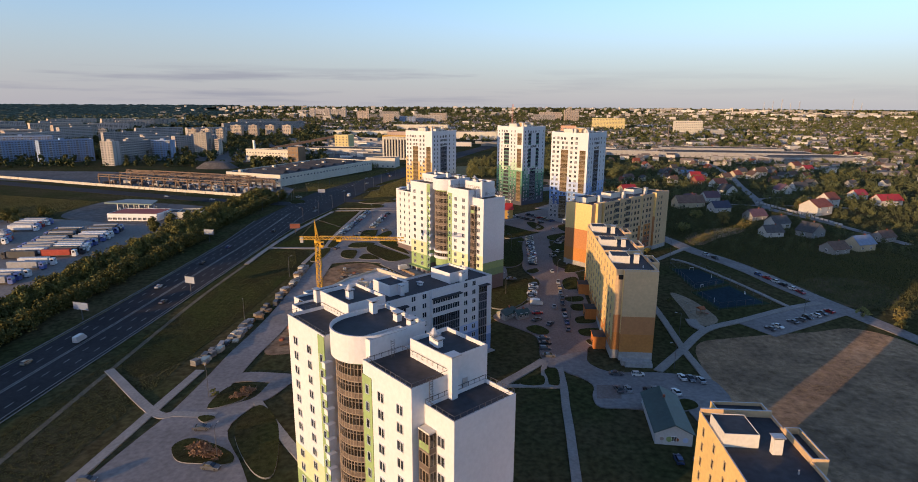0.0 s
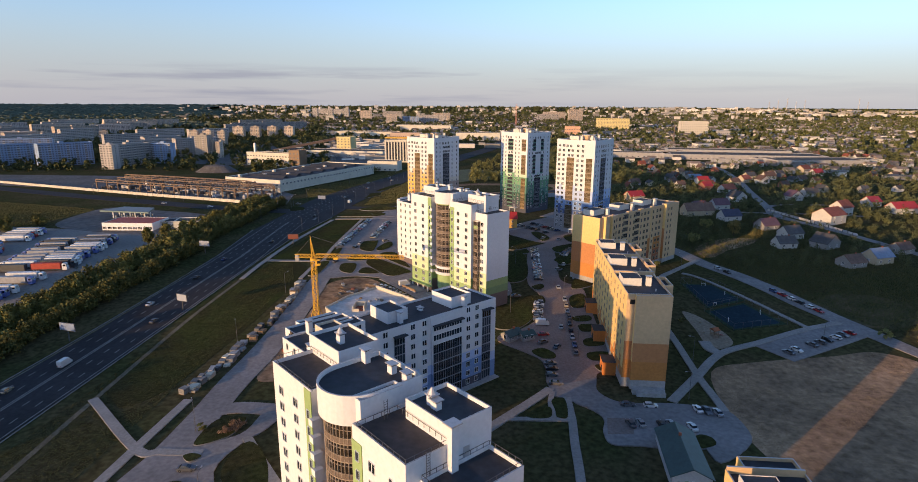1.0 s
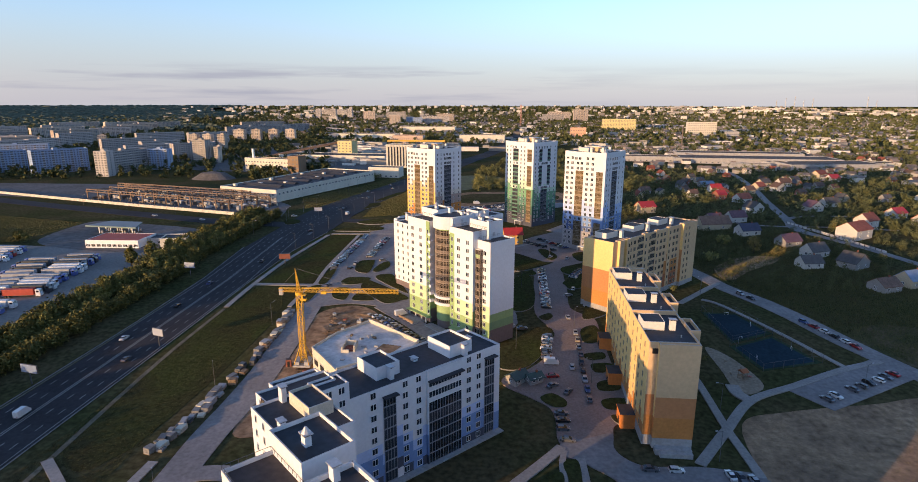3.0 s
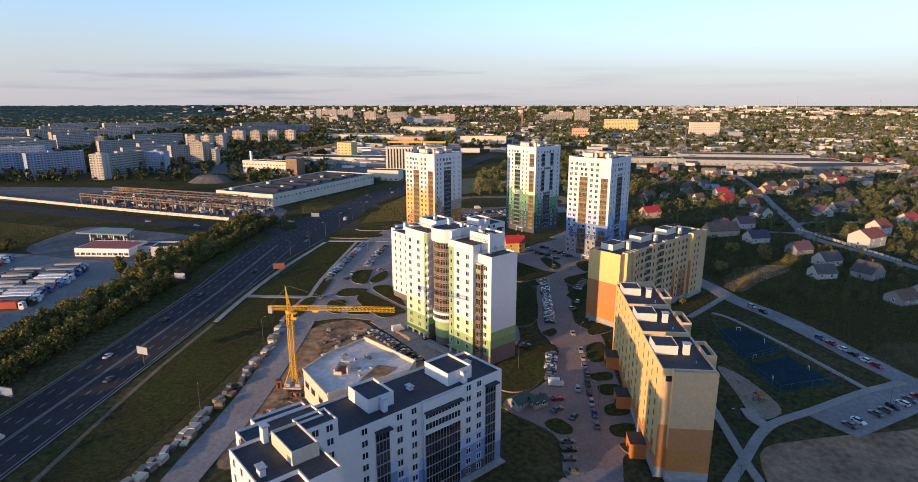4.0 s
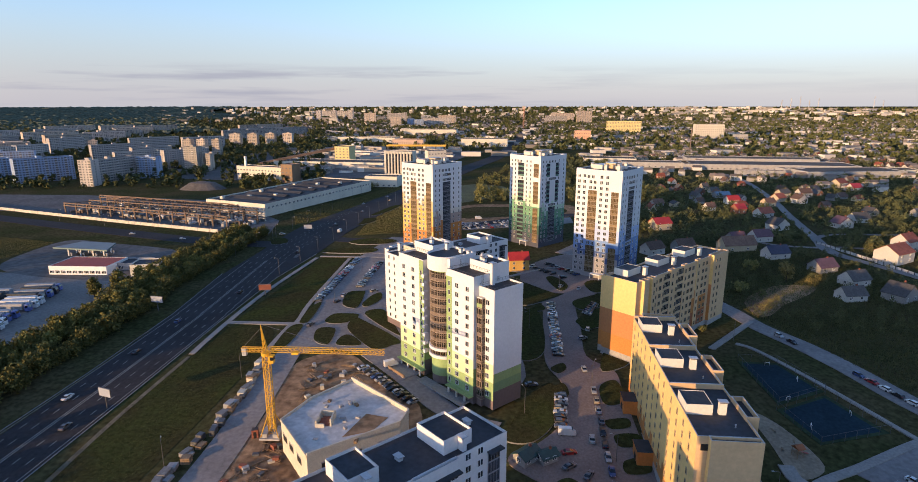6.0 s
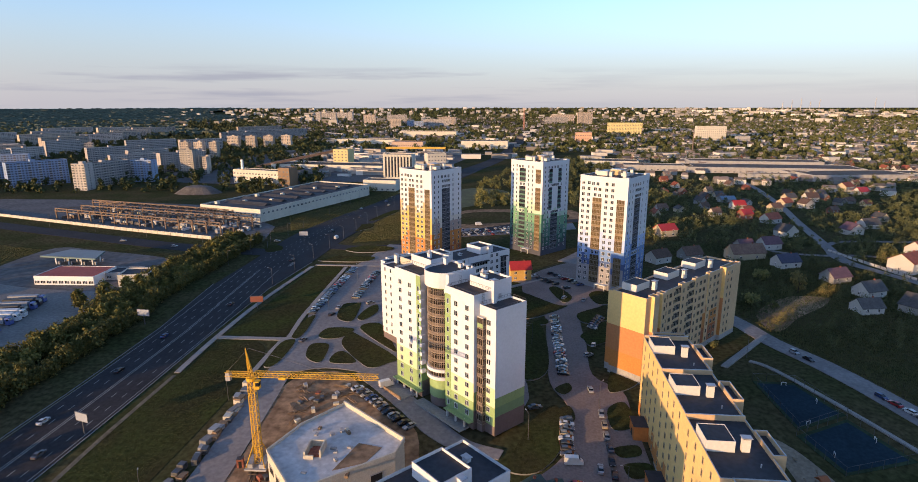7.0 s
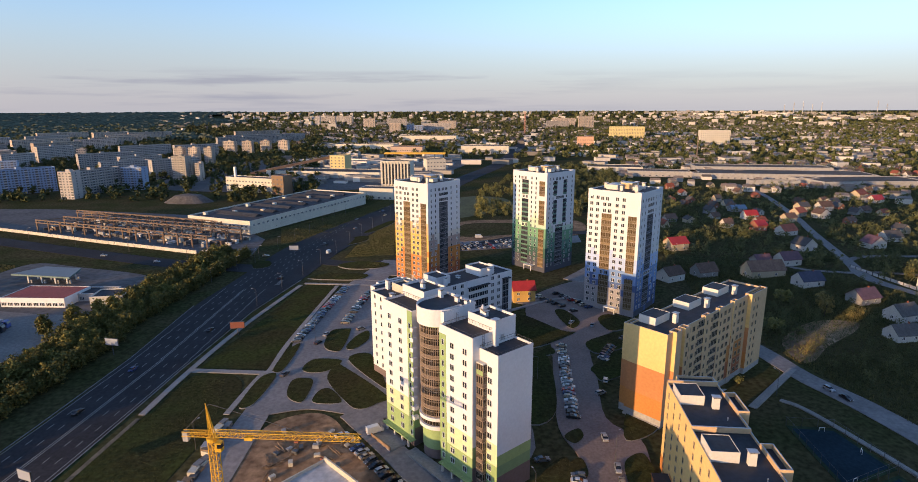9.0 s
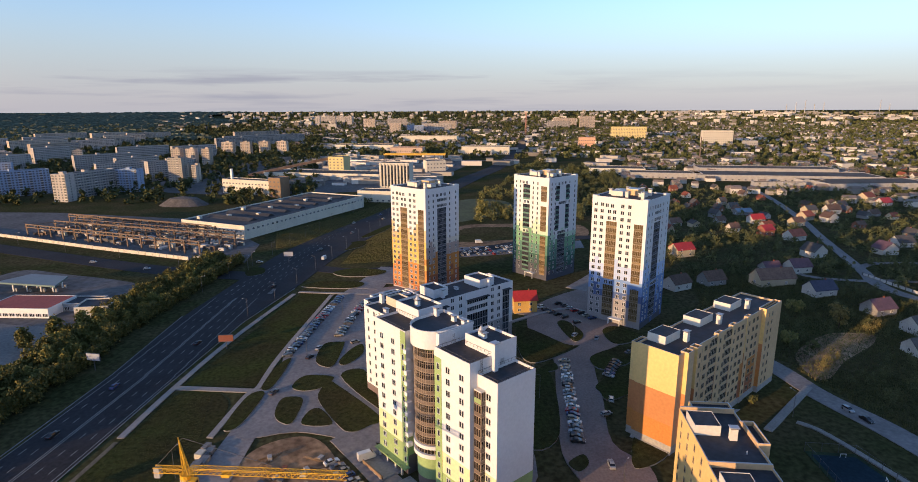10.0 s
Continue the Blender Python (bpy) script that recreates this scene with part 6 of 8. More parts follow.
def tufts(name, label, seed, per_m2, polys, m, h, z=0.03):
    """Upright blades of grass strewn over outlines."""
    r = np.random.RandomState(seed)
    spread = []
    for poly in polys:
        xs, ys = [p[0] for p in poly], [p[1] for p in poly]
        count = int((max(xs) - min(xs)) * (max(ys) - min(ys)) * per_m2)
        pts = np.stack([r.uniform(min(xs), max(xs), count), r.uniform(min(ys), max(ys), count)], 1)
        inside = np.zeros(count, bool)
        for k in range(len(poly)):
            (x0, y0), (x1, y1) = poly[k], poly[(k + 1) % len(poly)]
            if y0 != y1:
                inside ^= ((y0 > pts[:, 1]) != (y1 > pts[:, 1])) & (pts[:, 0] < (x1 - x0) * (pts[:, 1] - y0) / (y1 - y0) + x0)
        spread.append(pts[inside])
    pts = np.concatenate(spread)
    n = len(pts)
    a = r.uniform(0, math.pi, n)
    w, hh = r.uniform(0.06, 0.22, n), h * r.uniform(0.4, 1.3, n)
    d = np.stack([np.cos(a) * w, np.sin(a) * w, np.zeros(n)], 1)
    p = np.concatenate([pts, np.full((n, 1), z)], 1)
    up = np.stack([r.normal(0, 0.12, n) * hh, r.normal(0, 0.12, n) * hh, hh], 1)
    ob = new(name, quads_mesh(name, np.stack([p - d, p + d, p + d * 0.6 + up, p - d * 0.6 + up], 1), m))
    return tagged(ob, label, "grass", "", "stuff")


tufts("dry_grass", "thin dry grass on the bare field", 41, 16, [blob([(73, 182), (90, 190), (118, 196), (136, 200), (147, 186), (146, 150), (130, 120), (100, 96), (76, 100), (70, 130), (68, 152)])], TUFT, 0.13)
tufts("verge_grass", "rough grass of the roadside meadow", 42, 9, [[(-113, 60), (-90, 60), (-89, 270), (-98, 296), (-113, 296)]], TUFTG, 0.16)
tufts("roadside_grass", "long grass of the verges beside the works and the side road", 45, 5, [[(-152, 505), (-136, 515), (-112, 590), (-92, 680), (-78, 740), (-104, 740), (-132, 640), (-172, 560)], [(-410, 372), (-300, 372), (-298, 440), (-410, 470)], [(-96, 470), (-60, 480), (-30, 520), (-34, 600), (-70, 640), (-96, 540)]], VERGEG, 0.24)
tufts("lawn_grass", "short grass of the kerbed lawns", 44, 9, LAWNS, TUFTG, 0.12, 0.46)
tufts("waste_grass", "tall rough grass of the waste ground", 43, 3, [[(118, 330), (150, 220), (230, 220), (215, 430), (120, 470), (105, 380)]], TUFTG, 0.6)
woods("meadow_trees", "leafy trees behind the point towers", 9, [(trnd.uniform(-12, 34), trnd.uniform(610, 690) if k % 3 else trnd.uniform(730, 800)) for k in range(90)], LEAF, (4, 9), 10, 16, 0.6)
woods("hedge", "hedge of trees beside the factory", 10, [(-182 + 55 * k / 60 + trnd.uniform(-4, 4), 560 + 160 * k / 60) for k in range(60)], LEAF, (3, 6), 10, 16, 0.5)

belt = []
y = 100.0
while y < 470:
    near = -157 - (8 if y > 200 else max(0, y - 118) * 0.1) - (0 if y < 330 else 4)
    belt += [(near + 6.0 + trnd.uniform(-1.2, 1.2), y), (near - 8 + trnd.uniform(-2, 2), y + 1.5), (near - 15 + trnd.uniform(-2, 2), y + 3)]
    y += 4.2
woods("roadside_thicket", "dense thicket of trees beside the carriageway", 14, belt, LEAFB, (4.5, 8.0), 22, 34, 0.42)

# ---- houses, works and the distance ----
hr = random.Random(31)
SPOTS = []
LANE = [(330, 245), (428, 222), (447, 222), (472, 230), (561, 255), (634, 277), (749, 304), (840, 318)]


def lane_x(y):
    """Where the garden lane runs at a given y."""
    for (y0, x0), (y1, x1) in zip(LANE, LANE[1:]):
        if y <= y1:
            return x0 + (x1 - x0) * (y - y0) / (y1 - y0)
    return LANE[-1][1]


def open_plot(x, y):
    """True away from the lane and from the houses."""
    return abs(x - lane_x(y)) > 7 and all((x - u) ** 2 + ((y - v + 4) * 0.8) ** 2 > 90 for u, v in SPOTS)


WALLS = [mat("house_white", (0.50, 0.48, 0.44), 0.85, 0.1), mat("house_cream", (0.44, 0.37, 0.26), 0.85, 0.1), mat("house_grey", (0.27, 0.26, 0.25), 0.85, 0.12), mat("house_brick", (0.28, 0.12, 0.08), 0.9, 0.2)]
ROOFS = [TILE1, TILE2, TILE3, TILE2, TILE3, TILE2, TILE3]
SMALLWIN = window_mesh("window", 1.2, 1.3, 1)


def house(x, y, ang, w=10.0, d=8.0, h=3.4, rise=3.2, wall=None, roof=None, label="", along="x", z=None):
    wall, roof = wall or hr.choice(WALLS), roof or hr.choice(ROOFS)
    SPOTS.append((x, y))
    t = thing("house", label or "small %s house with a %s" % (wall.name.split("_")[1], roof.name.replace("_", " ")), "house", pose(x, y, terrain(x, y) if z is None else z, 0, 0, ang), "garden houses")
    s = Shape()
    s.box(-w / 2, w / 2, -d / 2, d / 2, -0.3, h, wall)
    part("wall", s, t)
    s = Shape()
    s.gable(-w / 2, w / 2, -d / 2, d / 2, h, rise, 0.5, wall, roof, along)
    top = part("roof", s, t)
    s = Shape()
    s.box(w * 0.2 - 0.3, w * 0.2 + 0.3, -0.3, 0.3, h + rise * 0.5, h + rise + 0.8, REDBRICK)
    part("chimney", s, top)
    for dx in (-w * 0.28, w * 0.22):
        part("window", SMALLWIN, t, m=pose(dx, -d / 2, 1.1))
    part("window", SMALLWIN, t, m=pose(-w / 2, 0, 1.1, 0, 0, -90))
    if h > 4.5:
        for dx in (-w * 0.28, w * 0.22):
            part("window", SMALLWIN, t, m=pose(dx, -d / 2, 3.9))
    return t


# houses that stand out
MAUVE = mat("mauve_roof", (0.13, 0.07, 0.085), 0.7, 0.2, 1.5, 0.3)
house(130.5, 503, 20, 13, 10, 5.0, 3.5, WALLS[1], REDROOF, "two-storey house with a bright red roof")
house(230.1, 618.5, 10, 11, 9, 4, 3.5, WALLS[0], REDROOF, "white house with a red sheet roof")
house(318.7, 663.5, 15, 13, 9, 4.5, 4.0, WALLS[0], TILE3, "white house with a steep brown roof")
house(258.2, 607.1, 20, 10, 8, 4, 3.2, WALLS[1], TILE3)
house(392.5, 732.8, 30, 15, 11, 6, 4.0, WALLS[1], TILE1, "large cream house with an orange tiled roof")
house(395.1, 708.7, 20, 13, 9, 4, 4.0, WALLS[0], REDROOF)
house(297.5, 537.4, 10, 12, 9, 3.5, 3.8, WALLS[0], TILE2)
house(344.4, 695.3, 20, 11, 9, 3.5, 3.5)
house(279.8, 633.9, 30, 11, 9, 4, 3.6, WALLS[1], TILE1)
house(246, 418, 30, 17, 13, 6, 4.2, WALLS[0], TILE1, "large cream house with wide red tiled roof")
house(270.9, 445.5, 30, 12, 10, 6.5, 4.2, WALLS[0], TILE1, "tall cream house with red tiled roof")
house(211.3, 315.8, 20, 12, 9, 4, 3.8, WALLS[1], mat("weathered_blue_roof", (0.19, 0.25, 0.35), 0.6, 0.15, 1.0, 0.2), "cream house with a broad pale blue roof")
house(127.3, 439.3, 20, 12, 9, 3.4, 4.0, WALLS[2], TILE3, "house with a dark brown roof behind the tower")
house(104.9, 429.6, 30, 12, 9, 4, 3.6, WALLS[0], TILE3)
house(193, 308, 20, 11, 9, 3, 3.2, WALLS[2], TILE3, "low house with a dull brown roof beside a tent roof")
house(202, 347, 30, 13, 10, 3.6, 4.6, WALLS[2], TILE2, "grey house with a broad slate gable roof", "y")
house(321, 489, 20, 11, 9, 4, 3.4, WALLS[0], REDROOF, "white house with a red sheet roof far along the gardens")
house(324, 458, 10, 18, 10, 4.4, 3.8, WALLS[0], REDROOF, "long white house with a red sheet roof")
house(172, 466, 15, 10, 8, 3, 3.2, WALLS[2], MAUVE, "low grey house with a mauve roof")
house(238.9, 337.5, 20, 10, 8, 3, 3, WALLS[2], TILE3)
DARKBLUE = mat("dark_blue_roof", (0.05, 0.055, 0.09), 0.7, 0.2, 1.5, 0.3)
house(271.3, 515, 15, 12, 9, 3.8, 4.2, WALLS[0], MAUVE, "white house with a dark mauve gable roof", "y")
house(219, 506, 25, 12, 10, 4.2, 4.2, WALLS[0], TILE2, "white gabled house with a slate roof by the lane", "y")
house(216.8, 571, 20, 9, 8, 4.5, 3.2, WALLS[3], REDROOF, "brick house with a bright red roof")
house(230.6, 555, 25, 13, 9, 3.8, 3.8, WALLS[0], TILE1, "white house with an orange-red tiled roof")
house(162, 441, 12, 21, 10, 4.2, 4.6, WALLS[1], TILE3, "wide cream house with a dark brown roof")
house(188.8, 467, 15, 12, 9, 4.0, 3.8, WALLS[0], MAUVE, "white house with a mauve roof and annex")
house(178.5, 423, 15, 13, 9, 3.6, 3.8, WALLS[0], DARKBLUE, "white house with a dark blue roof")
house(191.6, 395, 20, 12, 9, 3.2, 3.8, WALLS[2], MAUVE, "low house with a dull maroon roof")
house(194, 370, 20, 12, 9, 3.6, 4.0, WALLS[0], TILE2, "white house with a grey slate roof")
house(178, 346, 10, 11, 8, 3.2, 3.4, WALLS[0], TILE2)
house(295, 625, 20, 11, 9, 4.5, 3.8, WALLS[0], TILE3, "sunlit white house with a brown roof", "y")
house(297, 661, 20, 11, 9, 4.5, 3.6, WALLS[1], TILE2)
house(234.7, 656, 10, 14, 8, 3.2, 2.6, WALLS[2], mat("pale_blue_roof", (0.16, 0.24, 0.32), 0.6, 0.1), "low shed with a pale blue roof")
n_house = 0
for k in range(900):
    x, y = hr.uniform(110, 640), hr.uniform(560, 1150)
    if x > 60 + y * 0.75 or x < 90 + (y - 430) * 0.16 or not open_plot(x, y) or (830 < y < 1010 and 170 < x < 500):
        continue
    if n_house > 110:
        break
    n_house += 1
    house(x, y, 20 + hr.choice((0, 90)) + hr.uniform(-8, 8), hr.uniform(6.8, 10.4), hr.uniform(5.6, 7.6), hr.uniform(2.6, 4.0), hr.uniform(2.2, 3.6))


def garden_wall(x0, y0, x1, y1, h, m, label, step=4.0, cap=FRAMEW):
    t = thing("garden_wall", label, "wall")
    n = max(1, int(math.hypot(x1 - x0, y1 - y0) / step))
    for k in range(n):
        a, b = (k + 0.03) / n, (k + 0.93) / n
        s = Shape()
        s.beam((x0 + (x1 - x0) * a, y0 + (y1 - y0) * a, h / 2), (x0 + (x1 - x0) * b, y0 + (y1 - y0) * b, h / 2), 0.15, m, h)
        part("panel", s, t)
        s = Shape()
        px, py = x0 + (x1 - x0) * k / n, y0 + (y1 - y0) * k / n
        s.box(px - 0.2, px + 0.2, py - 0.2, py + 0.2, 0, h + 0.3, cap)
        part("post", s, t)


# fence concrete made pale and yellowish, low sunlight put into the colour
FENCEC = mat("whitewashed_concrete", (0.60, 0.55, 0.46), 0.9, 0.14, 1.2, 0.2)
# whitewash darkened: the trees' shade on these walls is put into the colour
WALLWASH = mat("weathered_whitewash", (0.44, 0.43, 0.41), 0.9, 0.15, 1.2, 0.2)
garden_wall(223.6, 460.1, 230.2, 427.9, 1.6, WALLWASH, "white garden wall with square posts", 4.0, TILE2)
garden_wall(230.2, 427.9, 239.5, 375.6, 1.6, WALLWASH, "white garden wall with square posts beside a lane", 4.0, TILE2)
garden_wall(-200.4, 474.7, -285.9, 502.4, 2.4, FENCEC, "long sunlit concrete panel fence of the works", 6, FENCEC)
garden_wall(-285.9, 502.4, -396.4, 541.5, 2.4, FENCEC, "long concrete panel fence beside the road", 6, FENCEC)
garden_wall(-396.4, 541.5, -520, 586, 2.4, FENCEC, "far end of the long concrete panel fence", 6, FENCEC)
garden_wall(-189.3, 477.6, -197.4, 475.7, 2.4, FENCEC, "short white concrete wall by the works gate", 4, FENCEC)


def box_building(name, x, y, ang, w, d, h, wall, roof, label, rows=0, bays=0, win=None, rim=0.6):
    """A flat-roofed building, its near left corner at (x, y), long side along its own x."""
    t = thing(name, label, "building", pose(x, y, terrain(x, y), 0, 0, ang))
    parapet(t, 0, w, 0, d, h, roof, wall, z0=-1.0, h=rim, t=0.4, name="wall")
    if rows:
        win = win or WINW
        for f in range(rows):
            for b in range(bays):
                if y < 650:
                    part("window", win, t, m=pose(w * (b + 0.5) / bays, 0.0, 1.0 + f * (h - 1.2) / rows))
    if rows and y >= 650:
        s = Shape()
        for f in range(rows):
            for b in range(bays):
                cx, z = w * (b + 0.5) / bays, 1.0 + f * (h - 1.2) / rows
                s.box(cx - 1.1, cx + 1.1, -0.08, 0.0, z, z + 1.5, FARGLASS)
        tagged(part("window_field", s, t), kind="stuff")
    return t


PALEWORK = mat("pale_works_wall", (0.60, 0.56, 0.47), 0.85, 0.1, 1, 0.1)
WORKROOF = mat("works_felt_roof", (0.05, 0.052, 0.058), 0.85, 0.3, 0.4, 0.05)
YELLOWW = mat("yellow_works_wall", (0.60, 0.50, 0.24), 0.85, 0.1, 1, 0.1)
hall = box_building("factory_hall", -249, 558, -21, 66, 162, 11, PALEWORK, WORKROOF, "long pale factory hall with a dark flat roof", rim=1.0)
for k in range(15):
    part("window", WINW, hall, m=pose(3.4 + k * 4.2, 0, 2.5))
    part("window", WINW, hall, m=pose(3.4 + k * 4.2, 0, 5.6))
for k in range(30):
    part("window", WINW, hall, m=pose(66, 4 + k * 5.3, 6.6, 0, 0, 90))
for k in range(7):
    s = Shape()
    s.gable(8, 54, 18 + k * 20, 27 + k * 20, 10.0, 2.0, 0.1, WORKROOF, WORKROOF, "x")
    part("rooflight", s, hall)
for k in range(9):
    s = Shape()
    s.box(6 + (k * 17) % 48, 9 + (k * 17) % 48, 10 + k * 15, 13 + k * 15, 10, 12.2, PALEWORK, COPING)
    part("roof_vent", s, hall)
box_building("office_block", -314.1, 771.2, -18, 74, 16, 17, PALEWORK, WORKROOF, "pale factory office building", 3, 16)
box_building("brick_stair_tower", -247.8, 743.2, -18, 16, 16, 22, mat("brown_brick_tower", (0.24, 0.16, 0.10), 0.9, 0.15), BITUMEN, "brown brick stair tower", 4, 3)
box_building("works_chimney_block", -305.9, 776.1, -18, 2.4, 2.4, 28, FRAMEW, COPING, "slim white chimney shaft")
box_building("yellow_building", -238.5, 953.8, -10, 24, 24, 27, YELLOWW, BITUMEN, "plain yellow cube-like works building", 6, 4)
b = box_building("ribbed_building", -137.5, 822, -8, 38, 20, 31, PALEWORK, BITUMEN, "tall cream building with upright ribs")
for k in range(9):
    s = Shape()
    s.box(1 + k * 4.2, 2.6 + k * 4.2, -0.9, 0.02, 0, 30, PALEWORK)
    part("rib", s, b)
    s = Shape()
    s.box(2.9 + k * 4.2, 4.9 + k * 4.2, -0.15, 0.0, 2, 28, GLASS)
    part("window", s, b)
box_building("low_hall", -141.2, 715.7, -8, 38, 20, 12, PALEWORK, WORKROOF, "low pale hall beside the boulevard", 1, 6)
box_building("works_hall", -320, 911.7, -8, 170, 40, 9, PALEWORK, WORKROOF, "wide low works hall with pale edge", 1, 24)
box_building("works_hall", -372, 1464.2, -8, 150, 40, 10, PALEWORK, WORKROOF, "long low works hall far off", 1, 18)
box_building("works_hall", -203.1, 1281.4, -4, 66, 30, 17, mat("pinkish_works_wall", (0.52, 0.38, 0.30), 0.85, 0.1), WORKROOF, "pinkish two-storey works building far off", 2, 14)
box_building("works_hall", -61, 1324.6, -4, 100, 40, 16, PALEWORK, WORKROOF, "long cream building beside the boulevard", 1, 24)
box_building("works_hall", -252.1, 1708.4, -4, 160, 40, 16, PALEWORK, WORKROOF, "wide pale factory hall far off", 1, 20)
box_building("works_hall", -96.6, 984, 20, 30, 22, 18, PALEWORK, BITUMEN, "cream two-tone block near the boulevard", 3, 6)
t = thing("gantry_crane", "long yellow gantry beams on steel legs", "gantry")
for dy in (0, 14):
    s = Shape()
    s.beam((-190, 1136 + dy, 15), (-80, 1132 + dy, 15), 1.6, mat("orange_gantry", (0.60, 0.36, 0.06), 0.7, 0.1), 2.4)
    part("beam", s, t)
    for k in range(7):
        s = Shape()
        s.beam((-188 + k * 17.8, 1136 + dy - k * 0.6, 0), (-188 + k * 17.8, 1136 + dy - k * 0.6, 14), 0.9, STEEL)
        part("leg", s, t)
box_building("red_roofed_building", 207.4, 1501.7, -6, 38, 24, 24, mat("salmon_wall", (0.60, 0.36, 0.24), 0.85, 0.1), REDROOF, "salmon building with a red roof", 3, 9)
box_building("yellow_apartments", 351.2, 1850.9, -10, 100, 18, 34, YELLOWW, BITUMEN, "long yellow apartment building far off", 8, 22)
box_building("cream_apartments", 516.5, 1567.8, -4, 70, 22, 36, PALEWORK, BITUMEN, "cream apartment building far off", 8, 15)
box_building("glass_hall", 588.1, 1496.7, -4, 28, 20, 16, CONC, BITUMEN, "grey hall among trees", 2, 6)
s = Shape()
s.tube((0, 0, 0), (0, 0, 42), 1.3, 0.9, mat("chimney_brick", (0.20, 0.15, 0.12), 0.9, 0.2), 12)
part("shaft", s, thing("chimney_stack", "slim dark brick works chimney", "chimney", pose(383, 1199, 0)))
for x, y, w, d, h, a in ((195.5, 930, 95, 30, 8, -8), (277.9, 903.8, 230, 55, 8, -6), (323.4, 836, 60, 12, 7, -4), (388.2, 847.2, 28, 20, 8, 8), (400.8, 811.9, 130, 50, 8, 6), (307.5, 983.7, 190, 40, 9, -6), (145.7, 975.8, 80, 40, 9, -8), (497.3, 845.8, 70, 30, 7, 4)):
    box_building("shed", x, y, a, w, d, h, hr.choice((PALEWORK, CONC, PALEWORK)), mat("brown_shed_roof", (0.095, 0.068, 0.05), 0.9, 0.2, 0.3, 0.05), "long low industrial shed with a brownish roof", 1, int(w / 8))


def precast_frame():
    t = thing("precast_frame", "skeleton of rusty concrete columns and beams in a works yard", "frame structure")
    rows_ = [((-366, 541), (-199, 488), 9.5), ((-354, 556), (-183, 508), 9.5), ((-346, 568), (-190, 524), 8.5), ((-335, 581), (-215, 545), 8.5), ((-372, 596), (-262, 566), 7.5)]
    r = random.Random(8)
    for i, ((x0, y0), (x1, y1), h) in enumerate(rows_):
        n = 13
        for k in range(n + 1):
            x, y = x0 + (x1 - x0) * k / n, y0 + (y1 - y0) * k / n
            s = Shape()
            s.box(x - 0.45, x + 0.45, y - 0.45, y + 0.45, 0, h, RUSTST)
            s.box(x - 1.0, x + 1.0, y - 0.7, y + 0.7, h - 2.4, h - 1.6, RUSTST)
            part("column", s, t)
            if i < 4 and k % 2 == i % 2:
                (a0, b0), (a1, b1), h1 = rows_[i + 1]
                s = Shape()
                s.beam((x, y, h - 1.0), (a0 + (a1 - a0) * k / n, b0 + (b1 - b0) * k / n, h1 - 1.0), 0.45, RUSTST, 0.6)
                part("cross_beam", s, t)
        for z in (h - 2.2, h):
            s = Shape()
            s.beam((x0, y0, z), (x1, y1, z), 0.7, RUSTST, 0.75)
            part("beam", s, t)
        for k in range(28):
            f, g_ = k / 28, (k + 1) / 28
            s = Shape()
            s.beam((x0 + (x1 - x0) * f, y0 + (y1 - y0) * f, h - (2.2 if k % 2 else 0)), (x0 + (x1 - x0) * g_, y0 + (y1 - y0) * g_, h - (0 if k % 2 else 2.2)), 0.25, STEEL)
            part("brace", s, t)
    return t


def concrete_slab(x, y, ang, a, b, h, m):
    s = Shape()
    n = max(1, int(h / 0.5))
    for k in range(n):
        s.box(-a + 0.06 * (k % 2), a, -b, b - 0.08 * (k % 3), k * h / n + 0.04, (k + 1) * h / n, m)
    tagged(new("concrete_slab", s.mesh("concrete_slab")), "stacked precast concrete slabs in the works yard", "building material", "yard stacks").matrix_basis = pose(x, y, 0.03, 0, 0, ang)


yr = random.Random(18)
for k in range(230):
    f, g_ = yr.random(), yr.random()
    x, y = -364 + 172 * f + 12 * g_, 543 - 53 * f + 52 * g_ * (1 - 0.45 * f)
    concrete_slab(x, y, -18 + yr.choice((0, 0, 90)) + yr.uniform(-6, 6), yr.uniform(1.2, 3.6), yr.uniform(0.7, 1.6), yr.uniform(0.8, 3.4), yr.choice((CONC, RUSTST, RUSTST, DARKYARD, DARKYARD, RAWSLAB, BRICKY)))
precast_frame()
# heap of dark gravel behind the frame
s = Shape()
n = 18
for k in range(n):
    a, c = 2 * math.pi * k / n, 2 * math.pi * (k + 1) / n
    for r0, r1, z0, z1 in ((1.0, 0.55, 0, 7), (0.55, 0.0, 7, 9)):
        s.face([(26 * r0 * math.cos(a), 16 * r0 * math.sin(a), z0), (26 * r0 * math.cos(c), 16 * r0 * math.sin(c), z0), (26 * r1 * math.cos(c), 16 * r1 * math.sin(c), z1), (26 * r1 * math.cos(a), 16 * r1 * math.sin(a), z1)], mat("dark_gravel", (0.11, 0.10, 0.095), 0.95, 0.25, 0.5, 0.1))
o = tagged(new("spoil_mound", s.mesh("spoil_mound")), "dark mound of gravel in the works yard", "mound")
o.matrix_basis = pose(-318, 690, 0)
